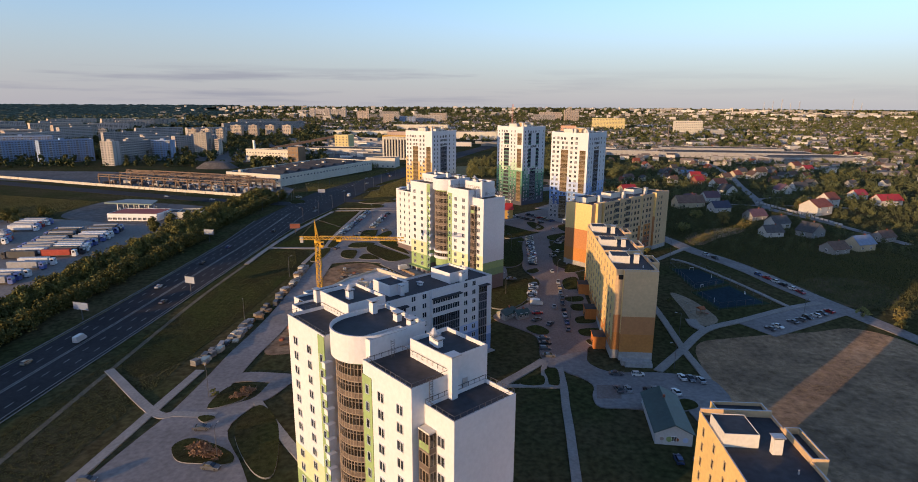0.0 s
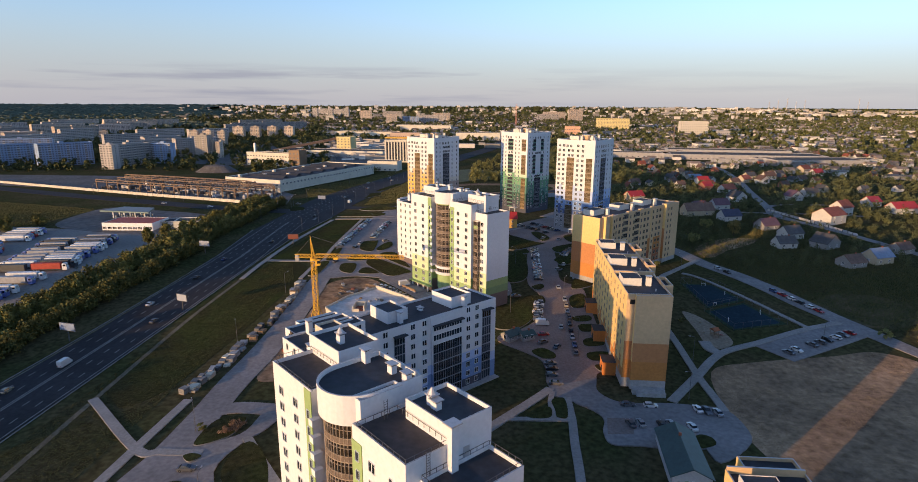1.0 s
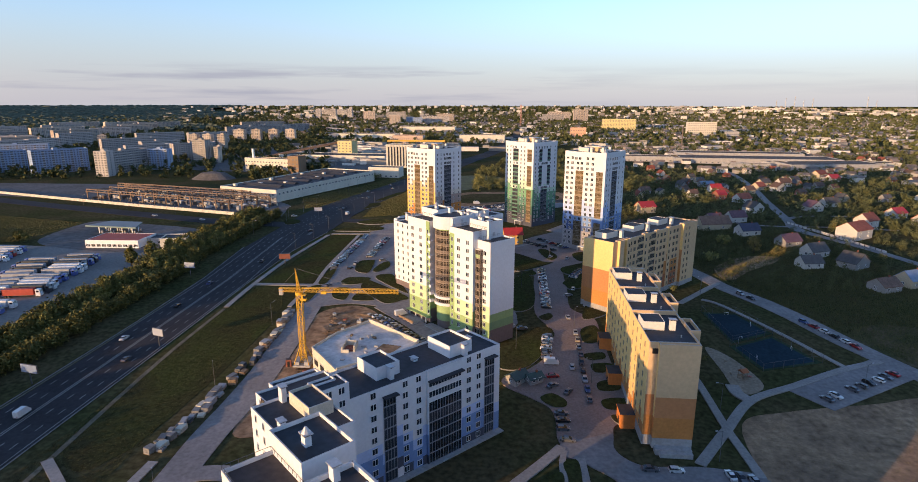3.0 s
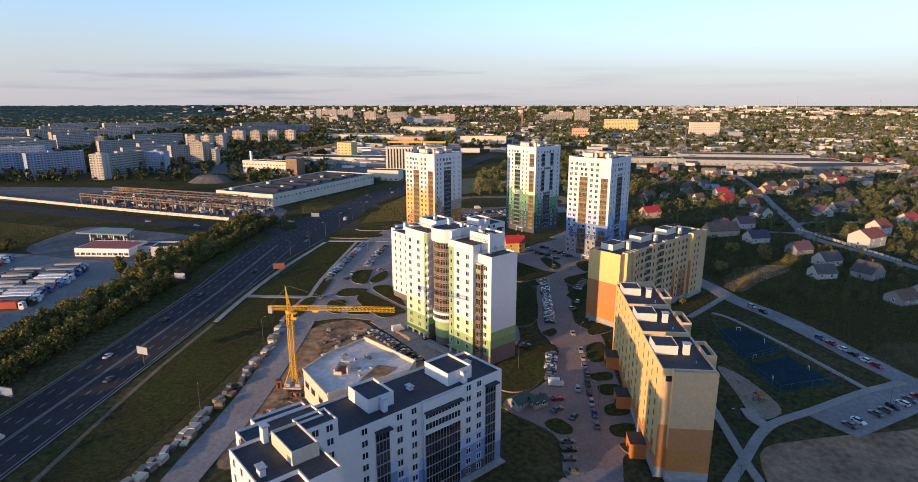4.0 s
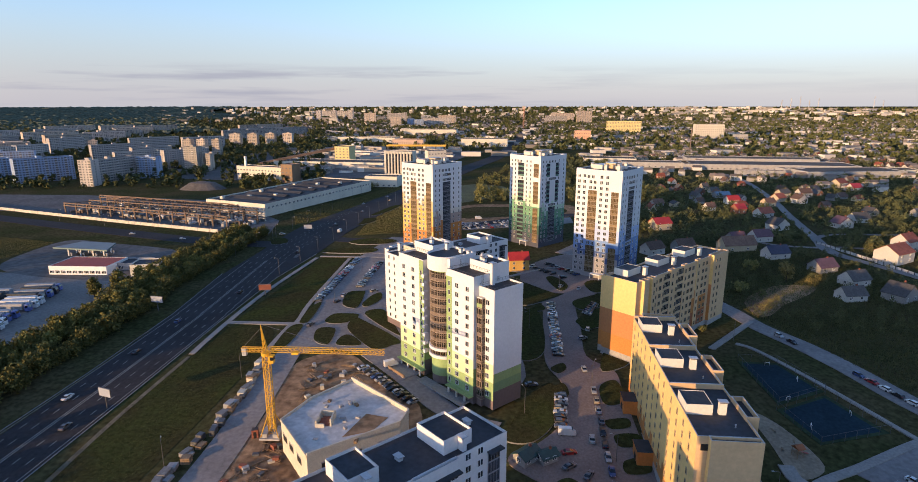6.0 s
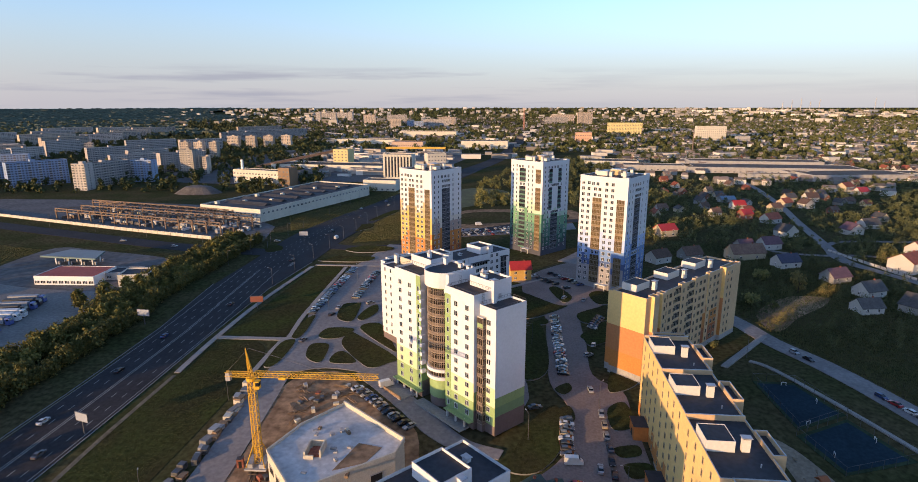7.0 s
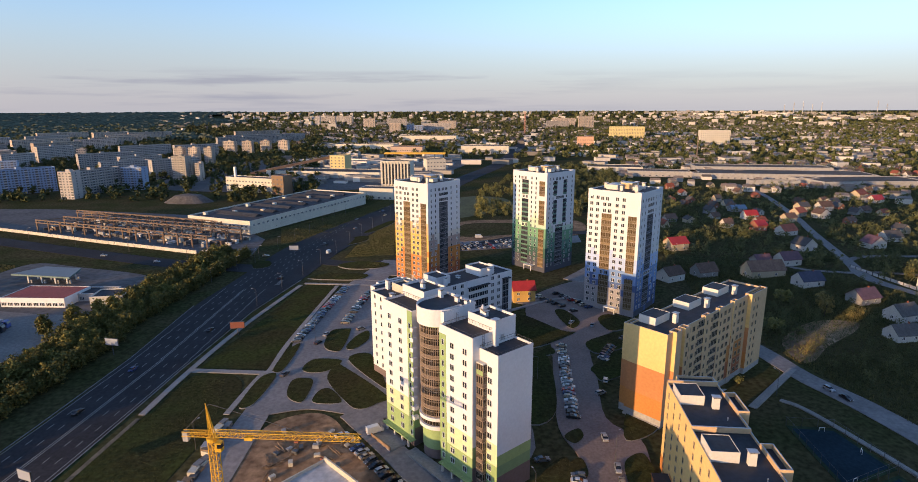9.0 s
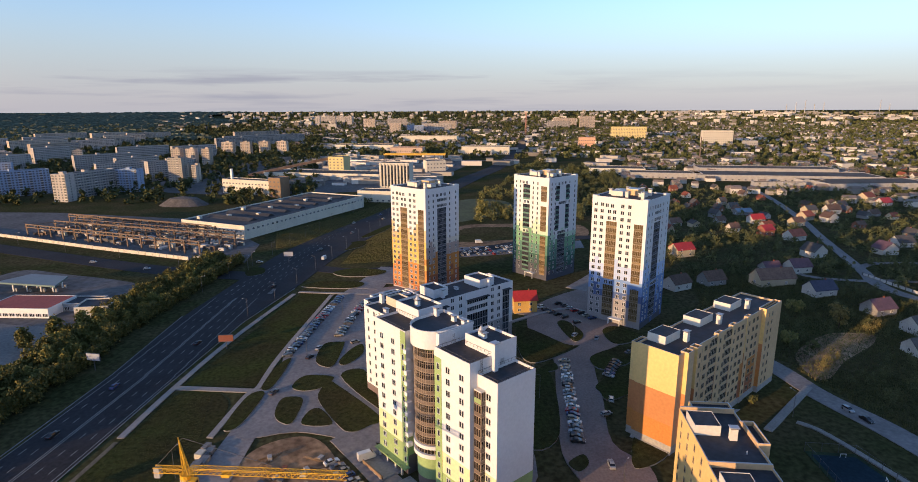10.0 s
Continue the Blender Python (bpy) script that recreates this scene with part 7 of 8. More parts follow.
# the filling station
t = thing("station_canopy", "flat pale filling station canopy on posts", "canopy")
s = Shape()
s.prism([(-272, 404), (-234, 399), (-240, 417), (-264, 420)], 5.0, 5.9, mat("teal_canopy", (0.10, 0.17, 0.165), 0.5, 0.1), mat("pale_canopy_roof", (0.20, 0.23, 0.235), 0.6, 0.1))
part("canopy_roof", s, t)
for x in (-264, -256, -248, -241):
    for y in (406, 413):
        s = Shape()
        s.box(x - 0.3, x + 0.3, y - 0.3, y + 0.3, 0, 5, FRAMEW)
        part("post", s, t)
        s = Shape()
        s.box(x + 1.5, x + 2.3, y - 0.5, y + 0.5, 0, 2.0, CONC)
        part("pump", s, t)
box_building("red_roofed_hall", -246, 366, 0.5, 33, 20, 5.0, FRAMEW, mat("faded_red_roof", (0.38, 0.075, 0.05), 0.7, 0.15, 0.8, 0.1), "low white hall with a faded red roof", 1, 10, rim=0.15)
box_building("cream_annex", -197.1, 363.3, 12, 15, 13, 7.0, PALEWORK, BITUMEN, "cream flat-roofed annex among trees")
box_building("grey_annex", -219.2, 375.7, 4, 22, 12, 4.2, CONC, BITUMEN, "grey link building with open bays", 1, 4)
# the chapel-like house by the second wing and the little day nursery
house(17.4, 389.6, 10, 11, 8, 6.5, 3.4, mat("ochre_house", (0.60, 0.36, 0.10), 0.85, 0.1), REDROOF, "small ochre house with a red sheet roof")
n = house(47.6, 132.4, 84, 20, 9.0, 3.4, 2.2, mat("nursery_white", (0.55, 0.55, 0.55), 0.85, 0.08), TEALROOF, "white single-storey nursery with a dark green roof")
for k, (dy, rr, col) in enumerate(((-2.8, 0.7, BLUE0), (-0.8, 0.45, RUST), (1.1, 0.75, LIME), (2.9, 0.5, PINK))):
    s = Shape()
    s.tube((-10.0, dy, 1.6), (-10.06, dy, 1.6), rr, rr, col, 14)
    part("painted_disc", s, n)
house(11.2, 205.2, 45, 6.5, 4.6, 2.5, 1.3, mat("kiosk_wall", (0.30, 0.29, 0.28), 0.85, 0.1), TEALROOF, "small grey kiosk with a dark green roof")
house(16.6, 205.4, 30, 5, 4, 2.3, 1.1, mat("hut_wall", (0.30, 0.29, 0.28), 0.85, 0.1), TEALROOF, "small grey hut with a dark green roof")


def billboard(x, y, ang, z, w, h, m, label):
    t = thing("billboard", label, "billboard", pose(x, y, 0, 0, 0, ang))
    s = Shape()
    s.tube((0, 0.2, 0), (0, 0.2, z), 0.22, 0.18, STEEL, 8)
    part("post", s, t)
    s = Shape()
    s.box(-w / 2, w / 2, 0, 0.4, z, z + h, STEEL)
    board = part("frame", s, t)
    s = Shape()
    s.box(-w / 2 + 0.12, w / 2 - 0.12, -0.03, 0, z + 0.12, z + h - 0.12, m)
    part("panel", s, board)


billboard(-119.4, 225.9, -18, 4.5, 5.2, 3.0, BOARDW, "billboard with a pale panel on a steel post")
billboard(-152.9, 313.6, -8, 4.0, 6, 3, BOARDW, "roadside billboard with a bluish panel")
billboard(-144.2, 195.1, -12, 4.2, 7, 3, mat("billboard_blue", (0.16, 0.22, 0.34), 0.6, 0.1), "dark blue roadside billboard")
billboard(-110.6, 336, 10, 3.2, 6, 3, BOARDR, "orange-red roadside billboard beside the lawn")
billboard(-130.8, 470.8, 5, 4.5, 6, 3, BOARDW, "white billboard at the junction")


def street_lamp_template():
    t = thing("street_lamp", "grey steel street lamp beside the road", "street lamp", group="street lamps")
    s = Shape()
    s.tube((0, 0, 0), (0, 0, 9), 0.10, 0.06, STEEL, 6)
    part("pole", s, t)
    s = Shape()
    s.beam((0, 0, 9), (1.8, 0, 9.4), 0.1, STEEL)
    arm = part("arm", s, t)
    s = Shape()
    s.box(1.6, 2.3, -0.12, 0.12, 9.32, 9.46, COPING)
    part("lamp_head", s, arm)
    return t


lamp = street_lamp_template()
lamp.matrix_basis = pose(-117, 373, 0, 0, 0, 180)
for k in range(10, 24):
    yy = 130 + k * 27
    xx = -116 if yy < 380 else -116 + (yy - 380) * 0.11
    copy_thing(lamp, pose(xx, yy, 0, 0, 0, 180))
    copy_thing(lamp, pose(xx - 30 - (14 if yy > 380 else 0), yy + 9, 0, 0, 0, 0))
for x, y in ((-57, 112), (-72, 140), (-84, 195), (-86, 250), (-74, 330), (-72, 380), (-30, 325), (12, 230), (35, 205), (36, 250), (18, 300), (36, 345), (70, 190), (120, 205), (100, 292), (60, 164), (-150, 452), (-200, 462), (-250, 478), (-300, 494), (-350, 512)):
    copy_thing(lamp, pose(x, y, 0, 0, 0, hr.uniform(0, 360)))


# timber and block stacks along the site street
DULLCONC = mat("dull_concrete_block", (0.22, 0.21, 0.20), 0.9, 0.2, 1.5, 0.4, 0.1)
STACKLINE = [(-84, 160), (-81.5, 176), (-81, 196), (-79.8, 226), (-81.5, 248), (-83, 266)]
for k in range(58):
    f = (k + hr.uniform(-0.3, 0.3)) / 57.5 * 4.97
    a, b = STACKLINE[max(0, int(f))], STACKLINE[max(0, int(f)) + 1]
    x, y = a[0] + (b[0] - a[0]) * (f % 1), a[1] + (b[1] - a[1]) * (f % 1)
    s = Shape()
    w_, d_, h_ = hr.uniform(1.0, 2.0), hr.uniform(0.8, 1.4), hr.uniform(0.6, 1.9)
    m_ = hr.choice((DULLCONC, DULLCONC, CONC, BRICKY, WOOD, STEEL))
    n_ = max(2, int(h_ / 0.55))
    for i in range(n_):
        s.box(-w_ + hr.uniform(0, 0.12), w_ - hr.uniform(0, 0.12), -d_ + hr.uniform(0, 0.1), d_ - hr.uniform(0, 0.1), 0.12 + i * h_ / n_, 0.08 + (i + 1) * h_ / n_, m_)
    s.box(-w_, w_, -d_, d_, 0, 0.12, WOOD)
    tagged(new("pallet_load", s.mesh("pallet_load")), "loaded pallet of %s at the site edge" % ("weathered timber" if m_ is WOOD else "grey building blocks"), "building material", "site stacks").matrix_basis = pose(x + hr.choice((-1.3, 0, 0.9)), y, 0.03, 0, 0, 85 + hr.uniform(-14, 14))
for k in range(80):
    x, y = (hr.uniform(-66, -56), hr.uniform(176, 214)) if k < 44 else (hr.uniform(-66, -42), hr.uniform(236, 262))
    at = pose(x, y, 0.04, 0, 0, hr.uniform(0, 180))
    if hr.random() < 0.6:
        pile = thing("plank_pile", "loose pile of planks on the soil", "building material", at, "site piles")
        for j in range(5):
            s = Shape()
            u = hr.uniform(-0.7, 0.7)
            s.beam((u, -hr.uniform(1.5, 3.5), 0.08 + j * 0.11), (u + hr.uniform(-0.5, 0.5), hr.uniform(1.5, 3.5), 0.08 + j * 0.11), 0.28, WOOD, 0.1)
            part("plank", s, pile)
    else:
        s = Shape()
        s.box(-0.9, 0.9, -0.6, 0.6, 0, hr.uniform(0.5, 1.4), hr.choice((CONC, BRICKY, REDBRICK, STEEL)))
        tagged(new("block_pile", s.mesh("block_pile")), "small pile of building blocks on the soil", "building material", "site piles").matrix_basis = at
t = thing("site_cabin", "narrow rusty red site cabin beside the crane", "cabin", pose(-66.5, 213, 0.03, 0, 0, 15))
s = Shape()
s.box(-0.9, 0.9, -0.9, 0.9, 0, 2.6, REDBRICK, BITBROWN)
part("body", s, t)
s = Shape()
s.box(-0.4, 0.4, -0.95, -0.9, 0, 2, DARKIN)
part("door", s, t)
# fence and goals of the sports courts
t = thing("court_fence", "thin mesh fence posts round the sports courts", "fence")
for (x0, y0), (x1, y1) in [(p[k], p[(k + 1) % 4]) for p in COURTS for k in range(4)]:
    n = int(math.hypot(x1 - x0, y1 - y0) / 4)
    for k in range(n):
        s = Shape()
        px, py = x0 + (x1 - x0) * k / n, y0 + (y1 - y0) * k / n
        s.box(px - 0.05, px + 0.05, py - 0.05, py + 0.05, 0, 3, STEEL)
        part("post", s, t)
    s = Shape()
    s.beam((x0, y0, 3), (x1, y1, 3), 0.06, STEEL)
    part("rail", s, t)

# panel housing estates on the far side
PANELW = [mat("panel_wall_pale", (0.42, 0.385, 0.36), 0.85, 0.14, 0.5, 0.06, per_object=0.24), mat("panel_wall_bluish", (0.27, 0.36, 0.52), 0.85, 0.1, 0.6, 0.06), mat("panel_wall_cream", (0.50, 0.41, 0.33), 0.85, 0.12, 0.6, 0.06, per_object=0.2)]


# loggias are flat faces; the shade of their recess is put into the colour
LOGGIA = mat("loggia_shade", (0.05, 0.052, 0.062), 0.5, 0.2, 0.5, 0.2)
BALC = [mat("balcony_panel_grey", (0.44, 0.43, 0.43), 0.8, 0.1), mat("balcony_panel_pale", (0.62, 0.58, 0.54), 0.8, 0.1)]


def panel_block(x, y, ang, w, h, wall, d=13.0, label="panel apartment block with rows of windows"):
    """A slab of flats; x, y is its near left corner."""
    t = thing("panel_block", label, "apartment building", pose(x, y, terrain(x, y), 0, 0, ang), "panel blocks")
    parapet(t, 0, w, 0, d, h, BITUMEN, wall, z0=-2, name="wall")
    nf, nb = max(3, int(h / 2.9)), max(2, int(w / 3.4))
    s = Shape()
    for p0, p1, n_ in (((0, 0), (w, 0), nb), ((w, 0), (w, d), 1), ((0, d), (0, 0), 1)):
        ln = math.hypot(p1[0] - p0[0], p1[1] - p0[1])
        ux, uy = (p1[0] - p0[0]) / ln, (p1[1] - p0[1]) / ln
        for b_ in range(n_):
            c = ln * (b_ + 0.5) / n_
            for f in range(nf):
                z = 0.9 + f * (h - 0.8) / nf
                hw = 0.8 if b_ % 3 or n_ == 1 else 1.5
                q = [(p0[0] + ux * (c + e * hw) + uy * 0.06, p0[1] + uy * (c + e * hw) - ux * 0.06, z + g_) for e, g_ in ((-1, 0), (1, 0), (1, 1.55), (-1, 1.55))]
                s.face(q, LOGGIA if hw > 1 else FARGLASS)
                if hw > 1:
                    q2 = [(p0[0] + ux * (c + e * 1.5) + uy * 0.5, p0[1] + uy * (c + e * 1.5) - ux * 0.5, z + g_) for e, g_ in ((-1, -0.9), (1, -0.9), (1, 0.1), (-1, 0.1))]
                    s.face(q2, BALC[f % 2 if b_ % 2 else 0])
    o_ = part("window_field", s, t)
    tagged(o_, kind="stuff")
    s = Shape()
    s.box(w * 0.4, w * 0.4 + 5, d * 0.3, d * 0.7, h - 1, h + 2.2, wall, BITUMEN)
    part("lift_head", s, t)
    return t


P0, P1, P2 = PANELW
for x, y, a, w, h, m in ((-555.4, 715.2, 54, 62, 29, P1), (-636.4, 700.2, 54, 70, 27, P1), (-467.7, 702, -2, 16, 30, P0), (-462.3, 720, 76, 60, 28, P0), (-445.3, 775.9, 0, 26, 27, P1), (-532.8, 867.4, 47, 60, 24, P0), (-462, 870.4, 52, 66, 27, P0), (-411.7, 857.7, 0, 12, 24, P2), (-395.6, 857.5, 0, 6, 24, P2), (-632.4, 961, 50, 80, 27, P0), (-551.9, 939.8, 52, 60, 25, P0), (-690, 1152.3, 46, 90, 26, P0), (-588.9, 1161, 46, 80, 27, P0), (-555.5, 1095.4, 0, 16, 28, P2), (-529.3, 1095, 0, 16, 28, P2), (-701.7, 1052.2, 30, 14, 28, P2)):
    panel_block(x, y, a, w, h, m)
for x, y, a, w, h, m in ((-501, 1094.7, 0, 14, 28, P2), (-548.8, 1272.9, 0, 24, 28, P2), (-512.3, 1280.4, 0, 20, 28, P2), (-477.8, 1290, 0, 20, 28, P2), (-443.3, 1299.6, 0, 20, 28, P2), (-644.4, 1492.8, 44, 210, 27, P0), (-711.8, 1704.4, 44, 130, 27, P2), (-625.4, 1412.3, 45, 150, 27, P0), (-757.6, 962.6, 70, 50, 26, P0), (-814, 973.4, 60, 60, 28, P2), (-873.8, 1024.3, 30, 60, 27, P0), (-891.4, 1195.1, 62, 90, 28, P2), (-812, 1103.8, 60, 60, 28, P0), (-1013.2, 1287, 57, 110, 28, P2), (-889.7, 1305.4, 40, 80, 28, P0), (-1178.7, 1565.1, 54, 120, 28, P2)):
    panel_block(x, y, a, w, h, m)
for x, y, a, w, h, m in ((-1056.8, 1608.6, 57, 90, 28, P2), (-947.4, 1496.8, 40, 90, 28, P2), (-1090, 1418.4, 52, 90, 28, P0), (-993.3, 1136.3, 62, 80, 26, P0), (-918.6, 1396.1, 52, 100, 27, P2), (-695.3, 811.3, 30, 70, 28, P1), (-755, 872.3, 62, 60, 28, P0), (-1073.2, 1197.5, 52, 70, 27, P2), (-965.7, 1617.4, 47, 110, 28, P2), (-1171.9, 1349.3, 52, 80, 27, P0), (-792.1, 2718.7, 0, 24, 46, P0), (-726.1, 2737.9, 0, 24, 46, P0), (-655.1, 2757, 0, 24, 46, P0), (-527.6, 2514.5, 5, 50, 40, P2), (-355.4, 2151.1, 5, 40, 34, P2), (-300.2, 2190.5, 5, 60, 26, P1)):
    panel_block(x, y, a, w, h, m)
for x, y, a, w, h, m in ((-254.7, 2260.2, 0, 110, 30, P0), (-204.9, 2410, 0, 70, 34, P2), (-463.8, 2714.3, 0, 90, 34, P0), (355.9, 2482.9, 5, 60, 50, P2), (273.3, 2694.6, 5, 100, 36, P2), (230, 2504.6, 5, 90, 30, P0), (-912.2, 3121.5, 0, 200, 34, P0)):
    panel_block(x, y, a, w, h, m)
panel_block(-424, 852, -6, 20, 34, mat("tower_frame_wall", (0.34, 0.31, 0.27), 0.9, 0.2), 14, "narrow grey unfinished tower block")

# distant roofs and blocks, past counting
fr = random.Random(77)


def far_city(name, label, count, sector, dist, sizes, heights, seed, roof_rise=0.0):
    r = random.Random(seed)
    s = Shape(FARWALL, FARROOF)
    for k in range(count):
        a, d = radians(r.uniform(*sector)), math.sqrt(r.uniform(dist[0] ** 2, dist[1] ** 2))
        x, y = d * math.sin(a), 60 + d * math.cos(a)
        z = terrain(x, y)
        w, dd, h = r.uniform(*sizes), r.uniform(sizes[0], sizes[0] * 1.6), r.uniform(*heights)
        t_ = r.uniform(-0.5, 0.5)
        c, n_ = math.cos(t_), math.sin(t_)
        p = [(x + u * w / 2 * c - v * dd / 2 * n_, y + u * w / 2 * n_ + v * dd / 2 * c) for u, v in ((-1, -1), (1, -1), (1, 1), (-1, 1))]
        if roof_rise:
            s.prism(p, z - 3, z + h, FARWALL)
            e0, e1 = ((p[0][0] + p[3][0]) / 2, (p[0][1] + p[3][1]) / 2, z + h + roof_rise), ((p[1][0] + p[2][0]) / 2, (p[1][1] + p[2][1]) / 2, z + h + roof_rise)
            q = [(px, py, z + h) for px, py in p]
            k0 = len(s.v)
            s.v.extend(q + [e0, e1])
            for f_ in ((0, 1, 5, 4), (2, 3, 4, 5), (1, 2, 5), (3, 0, 4)):
                s.f.append(tuple(k0 + j for j in f_)), s.i.append(1)
        else:
            s.prism(p, z - 4, z + h, FARWALL, FARROOF)
    return tagged(new(name, s.mesh(name)), label, "buildings", "", "stuff")


far_city("far_houses", "scattered small houses with dull roofs in the distance", 1750, (12, 46), (760, 3400), (7, 14), (3, 6), 1, 2.6)
far_city("far_houses_north", "scattered low houses and sheds beyond the boulevard", 900, (-22, 14), (1500, 3300), (8, 20), (3, 8), 2, 2.4)
far_city("far_blocks", "pale apartment blocks along the skyline", 420, (-28, 30), (2700, 4600), (8, 32), (8, 22), 3)
far_city("far_blocks_east", "low sunlit blocks along the skyline", 170, (16, 44), (3700, 4600), (20, 90), (9, 17), 4)
far_city("far_works", "flat industrial roofs in the middle distance", 300, (-16, 36), (1020, 2300), (12, 46), (4, 9), 5)
far_city("works_sheds", "dense low factory sheds and stores with pale walls", 150, (-19, -4), (800, 1180), (9, 42), (3, 8), 9)
far_city("far_estate", "small blocks among trees on the forest side", 70, (-30, -14), (2300, 4200), (10, 40), (8, 20), 6)


def scatter(seed, count, sector, dist, keep=None):
    r = random.Random(seed)
    out = []
    for k in range(count):
        a, d = radians(r.uniform(*sector)), math.sqrt(r.uniform(dist[0] ** 2, dist[1] ** 2))
        x, y = d * math.sin(a), 60 + d * math.cos(a)
        if keep is None or keep(x, y):
            out.append((x, y))
    return out


def garden_land(x, y):
    return x > 100 + max(0, y - 430) * 0.14 and open_plot(x, y) and not (820 < y < 1020 and 150 < x < 520)


woods("garden_trees", "green garden trees between the houses", 1, scatter(101, 4600, (12, 46), (440, 1300), garden_land), LEAFG, (3.2, 8.0), 7, 14, 0.56)
scrub_rnd = random.Random(58)


def scrub_land(x, y):
    """True on the waste ground east of the lane with the parked cars."""
    edge = 112.5 + (326 - y) * 0.29 if y < 326 else 112.5 - (y - 326) * 0.28
    dry = abs(y - 343 - 0.9 * (x - 147)) < 13 and x < 172 or (x - 160) ** 2 / 420 + (y - 241) ** 2 / 340 < 1
    return x > edge + 9 and not dry and open_plot(x, y)


woods("scrub", "rough dark scrub and low orchard trees among gardens", 8, [p for p in ((scrub_rnd.uniform(105, 330), scrub_rnd.uniform(215, 560)) for _ in range(1300)) if scrub_land(*p) and p[1] > 300], LEAFG, (2.2, 5.4), 9, 18, 0.38)
woods("brambles", "low tangled brambles and weeds over the waste ground", 12, [p for p in ((scrub_rnd.uniform(105, 270), scrub_rnd.uniform(200, 480)) for _ in range(4200)) if scrub_land(*p)], LEAFG, (0.8, 2.4), 6, 10, 0.5)
woods("dry_bushes", "yellowing bushes beside the dry grass", 13, [(131.6, 330), (127, 325), (134, 334), (138, 336), (175, 371), (178, 374), (170, 368), (247, 441), (251, 437), (124, 318)], LEAFA, (2.4, 5.0), 12, 26, 0.3)
woods("field_trees", "trees and hedges over the eastern plain", 2, scatter(102, 6500, (6, 46), (1200, 3400)), LEAFD, (5, 11), 4, 8, 1.6)
woods("town_trees", "trees between the works and houses", 3, scatter(103, 4600, (-24, 12), (1150, 3600), lambda x, y: abs(x - (70 - (1500 - y) * 0.14)) > 16), LEAFD, (6, 12), 4, 8, 1.7)
woods("estate_trees", "dark trees round the panel blocks", 4, scatter(104, 3000, (-46, -16), (640, 1900), lambda x, y: y > 690 + max(0, -x - 420) * -0.25), LEAFD, (6, 12), 5, 10, 1.2)
canopy("forest", "dark closed forest along the horizon", (-50, -12), (1750, 4750), 20, (11, 19), lambda x, y: x < -y * 0.40 - 20 - 260 * math.sin(y * 0.0021) ** 2, 51)
woods("forest_edge", "dark trees at the forest edge", 5, scatter(105, 2500, (-46, -18), (1500, 3000), lambda x, y: x < -y * 0.34 - 60), LEAFG, (9, 15), 4, 8, 2.0)
woods("far_woods", "dark woods under the skyline", 6, scatter(106, 3600, (-24, 46), (3300, 4750)), LEAFD, (8, 14), 3, 6, 3.0)
woods("boulevard_trees", "trees along the boulevard", 7, [(40 + k * 3.2 + 22, 1010 + k * 22) for k in range(40)] + [(-20 + k * 4.0 + 34, 830 + k * 16) for k in range(40)] + [(60 + fr.uniform(-20, 120), 620 + fr.uniform(0, 420)) for k in range(560)], LEAFG, (5, 10), 10, 22, 0.55)
for k in range(7):
    s = Shape()
    s.tube((0, 0, 0), (0, 0, 60 + 12 * (k % 3)), 3, 2, COPING, 8)
    part("shaft", s, thing("chimney_stack", "thin works chimney on the skyline", "chimney", pose(1960 + k * 60 + (300 if k > 4 else 0), 4150, terrain(1960, 4150))))
s = Shape()
lattice(s, (0, 0, 0), (0, 0, 75), 3.5, 14, mat("mast_red_white", (0.5, 0.25, 0.2), 0.6, 0.2), 0.7)
part("mast", s, thing("radio_mast", "red and white lattice radio mast in the town", "mast", pose(110, 1980, terrain(110, 1980))))

# the playground: a small climbing frame and a bench or two
t = thing("climbing_frame", "rusty brown playground climbing frame on sand", "play equipment", pose(85, 211, 0.05, 0, 0, 20))
for x in (-1, 1):
    for y in (-1, 1):
        s = Shape()
        s.tube((x, y, 0), (x, y, 2.8), 0.08, 0.08, WOOD, 6)
        part("post", s, t)
s = Shape()
s.box(-1.1, 1.1, -1.1, 1.1, 1.3, 1.42, WOOD)
part("platform", s, t)
s = Shape()
s.gable(-1.2, 1.2, -1.2, 1.2, 2.8, 0.8, 0.15, RUST, RUST)
part("roof", s, t, "rusty pitched roof")
s = Shape()
s.beam((1.1, 0, 1.3), (4.0, 0, 0.2), 0.7, REDROOF, 0.1)
part("slide", s, t, "red slide")
for x, y, a in ((82.5, 214, 80), (87.5, 218, 70), (84.5, 224, 100)):
    t = thing("bench", "brown wooden bench on the sandy playground", "bench", pose(x, y, 0.05, 0, 0, a), "playground benches")
    s = Shape()
    s.box(-0.9, 0.9, -0.22, 0.22, 0.42, 0.48, WOOD)
    part("seat", s, t)
    for dx in (-0.7, 0.7):
        s = Shape()
        s.box(dx - 0.05, dx + 0.05, -0.2, 0.2, 0, 0.42, CONC)
        part("leg", s, t)

# goals and lamps of the courts
def goal(x, y, ang):
    t = thing("sports_goal", "white steel goal frame on a dark court", "goal", pose(x, y, 0.075, 0, 0, ang), "court goals")
    for dx in (-0.8, 0.8):
        s = Shape()
        s.tube((dx, 0, 0), (dx, 0, 1.3), 0.07, 0.07, FRAMEW, 6)
        part("post", s, t)
    s = Shape()
    s.beam((-0.8, 0, 1.3), (0.8, 0, 1.3), 0.13, FRAMEW)
    part("crossbar", s, t)


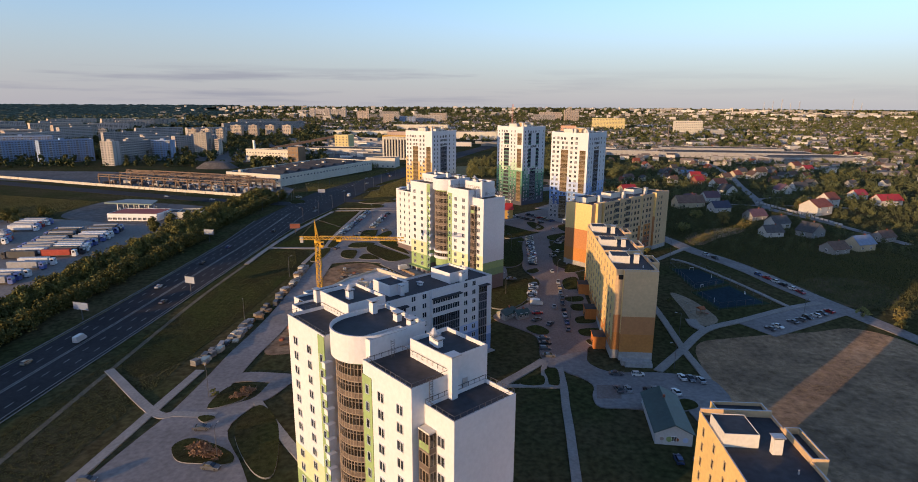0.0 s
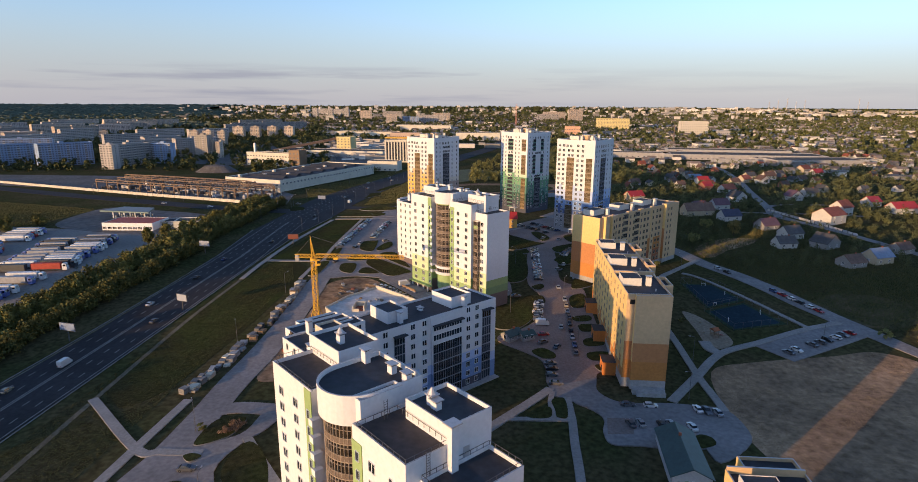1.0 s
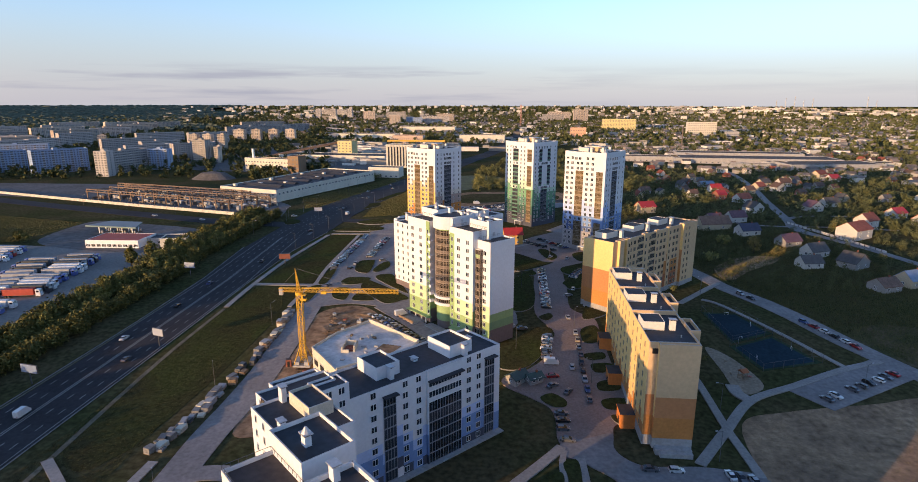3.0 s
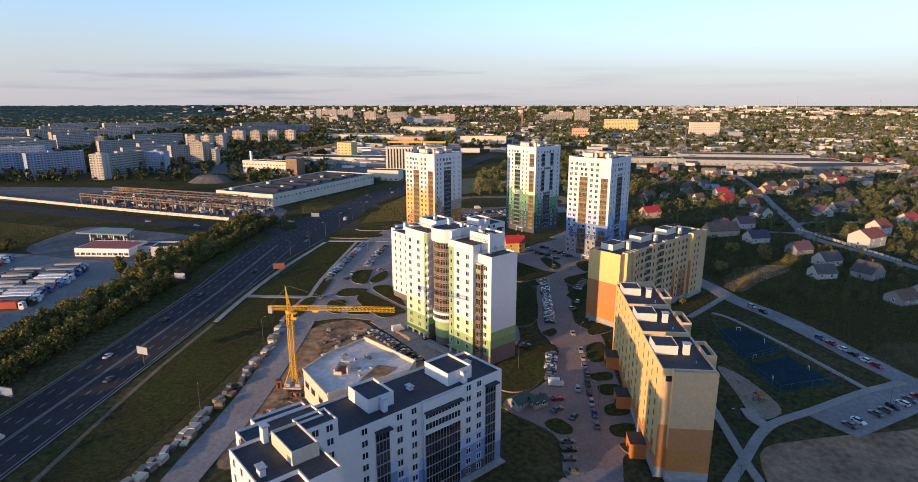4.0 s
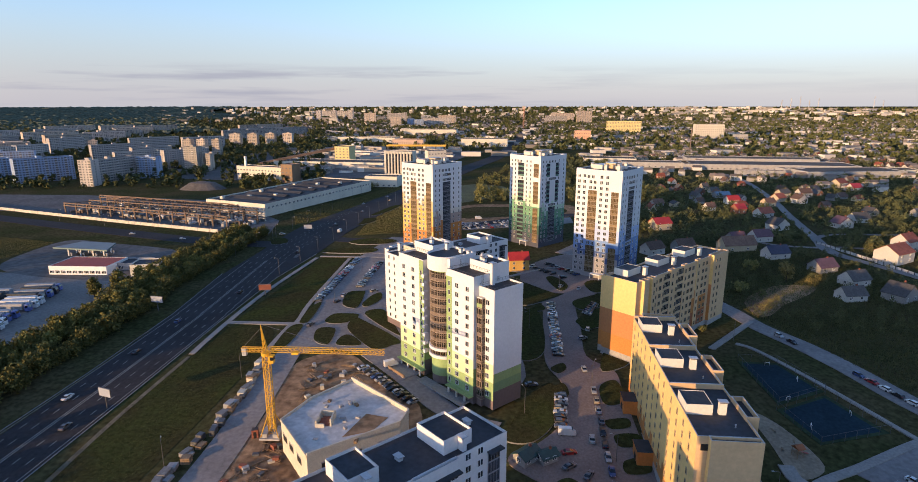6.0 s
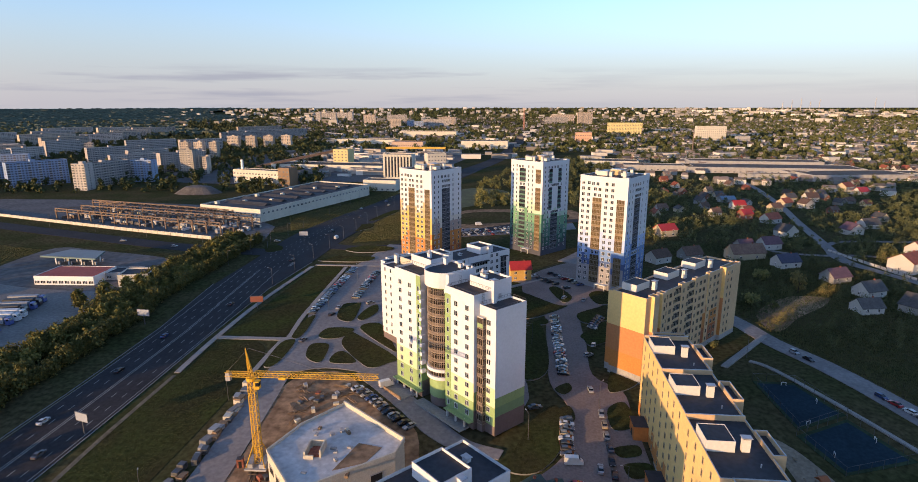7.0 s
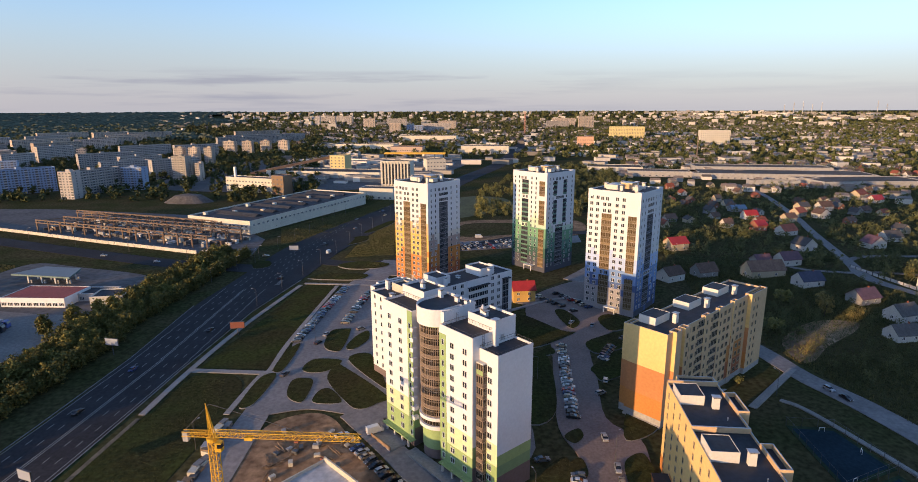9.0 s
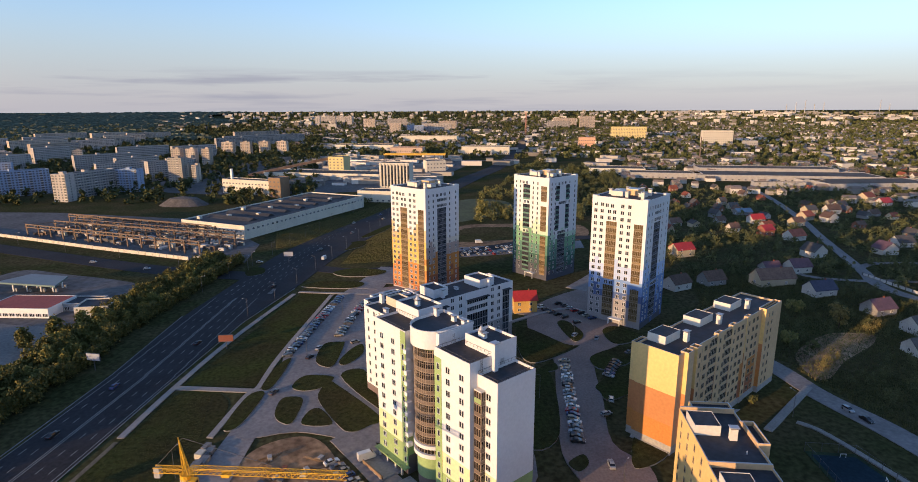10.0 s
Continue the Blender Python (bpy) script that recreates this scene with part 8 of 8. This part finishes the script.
for x, y, a in ((98, 243.6, 25), (103, 269.5, 0), (96.5, 226.5, 70), (112.6, 235, 75), (108, 258, 70)):
    goal(x, y, a)

# a sloping conveyor gallery beside the yellow works building
t = thing("conveyor_gallery", "long sloping brown conveyor gallery on steel trestles", "conveyor")
s = Shape()
s.beam((-340, 905, 5), (-238, 962, 24), 4.0, mat("rusty_sheet", (0.24, 0.15, 0.10), 0.8, 0.25, 0.6, 0.1), 3.6)
part("gallery", s, t)
for f in (0.15, 0.4, 0.65, 0.9):
    x, y, z = -340 + 102 * f, 905 + 57 * f, 5 + 19 * f
    s = Shape()
    for dy in (-1.6, 1.6):
        s.beam((x, y + dy * 1.6, 0), (x, y + dy, z), 0.5, STEEL)
    part("trestle", s, t)


# ---- the slope under the things ----
BUILT_ON_SLOPE = ("apartment_tower", "apartment_wing", "point_tower", "apartment_block", "unfinished_building", "tower_crane")
for ob in list(scene.collection.objects):
    base_name = ob.name.split(".")[0]
    if ob.parent or ob.type not in ("MESH", "EMPTY") or base_name in BUILT_ON_SLOPE:
        continue
    kind_of = ob.get("kind", "")
    if kind_of == "structure":
        continue
    if kind_of == "stuff":
        n = len(ob.data.vertices)
        co = np.empty(n * 3, np.float32)
        ob.data.vertices.foreach_get("co", co)
        co = co.reshape(-1, 3)
        if co[:, 1].min() > 760:
            continue
        near = co[:n // 4 * 4].reshape(-1, 4, 3)
        mid = near[:, :, :2].mean(1).astype(np.float64)
        u, v, w = lay(mid[:, 0], mid[:, 1])
        near += np.stack([u - mid[:, 0], v - mid[:, 1], w], 1)[:, None, :].astype(np.float32)
        ob.data.vertices.foreach_set("co", co.reshape(-1))
        ob.data.update()
        continue
    at = ob.matrix_basis.translation
    if abs(at.x) + abs(at.y) > 0.1 or ob.type == "MESH":
        u, v, w = lay(at.x, at.y)
        ob.matrix_basis = Matrix.Translation((u - at.x, v - at.y, w)) @ ob.matrix_basis
    else:
        for c in ob.children:
            vs = c.data.vertices
            mx, my = sum(p.co.x for p in vs) / len(vs), sum(p.co.y for p in vs) / len(vs)
            u, v, w = lay(mx, my)
            c.matrix_basis = Matrix.Translation((u - mx, v - my, w)) @ c.matrix_basis
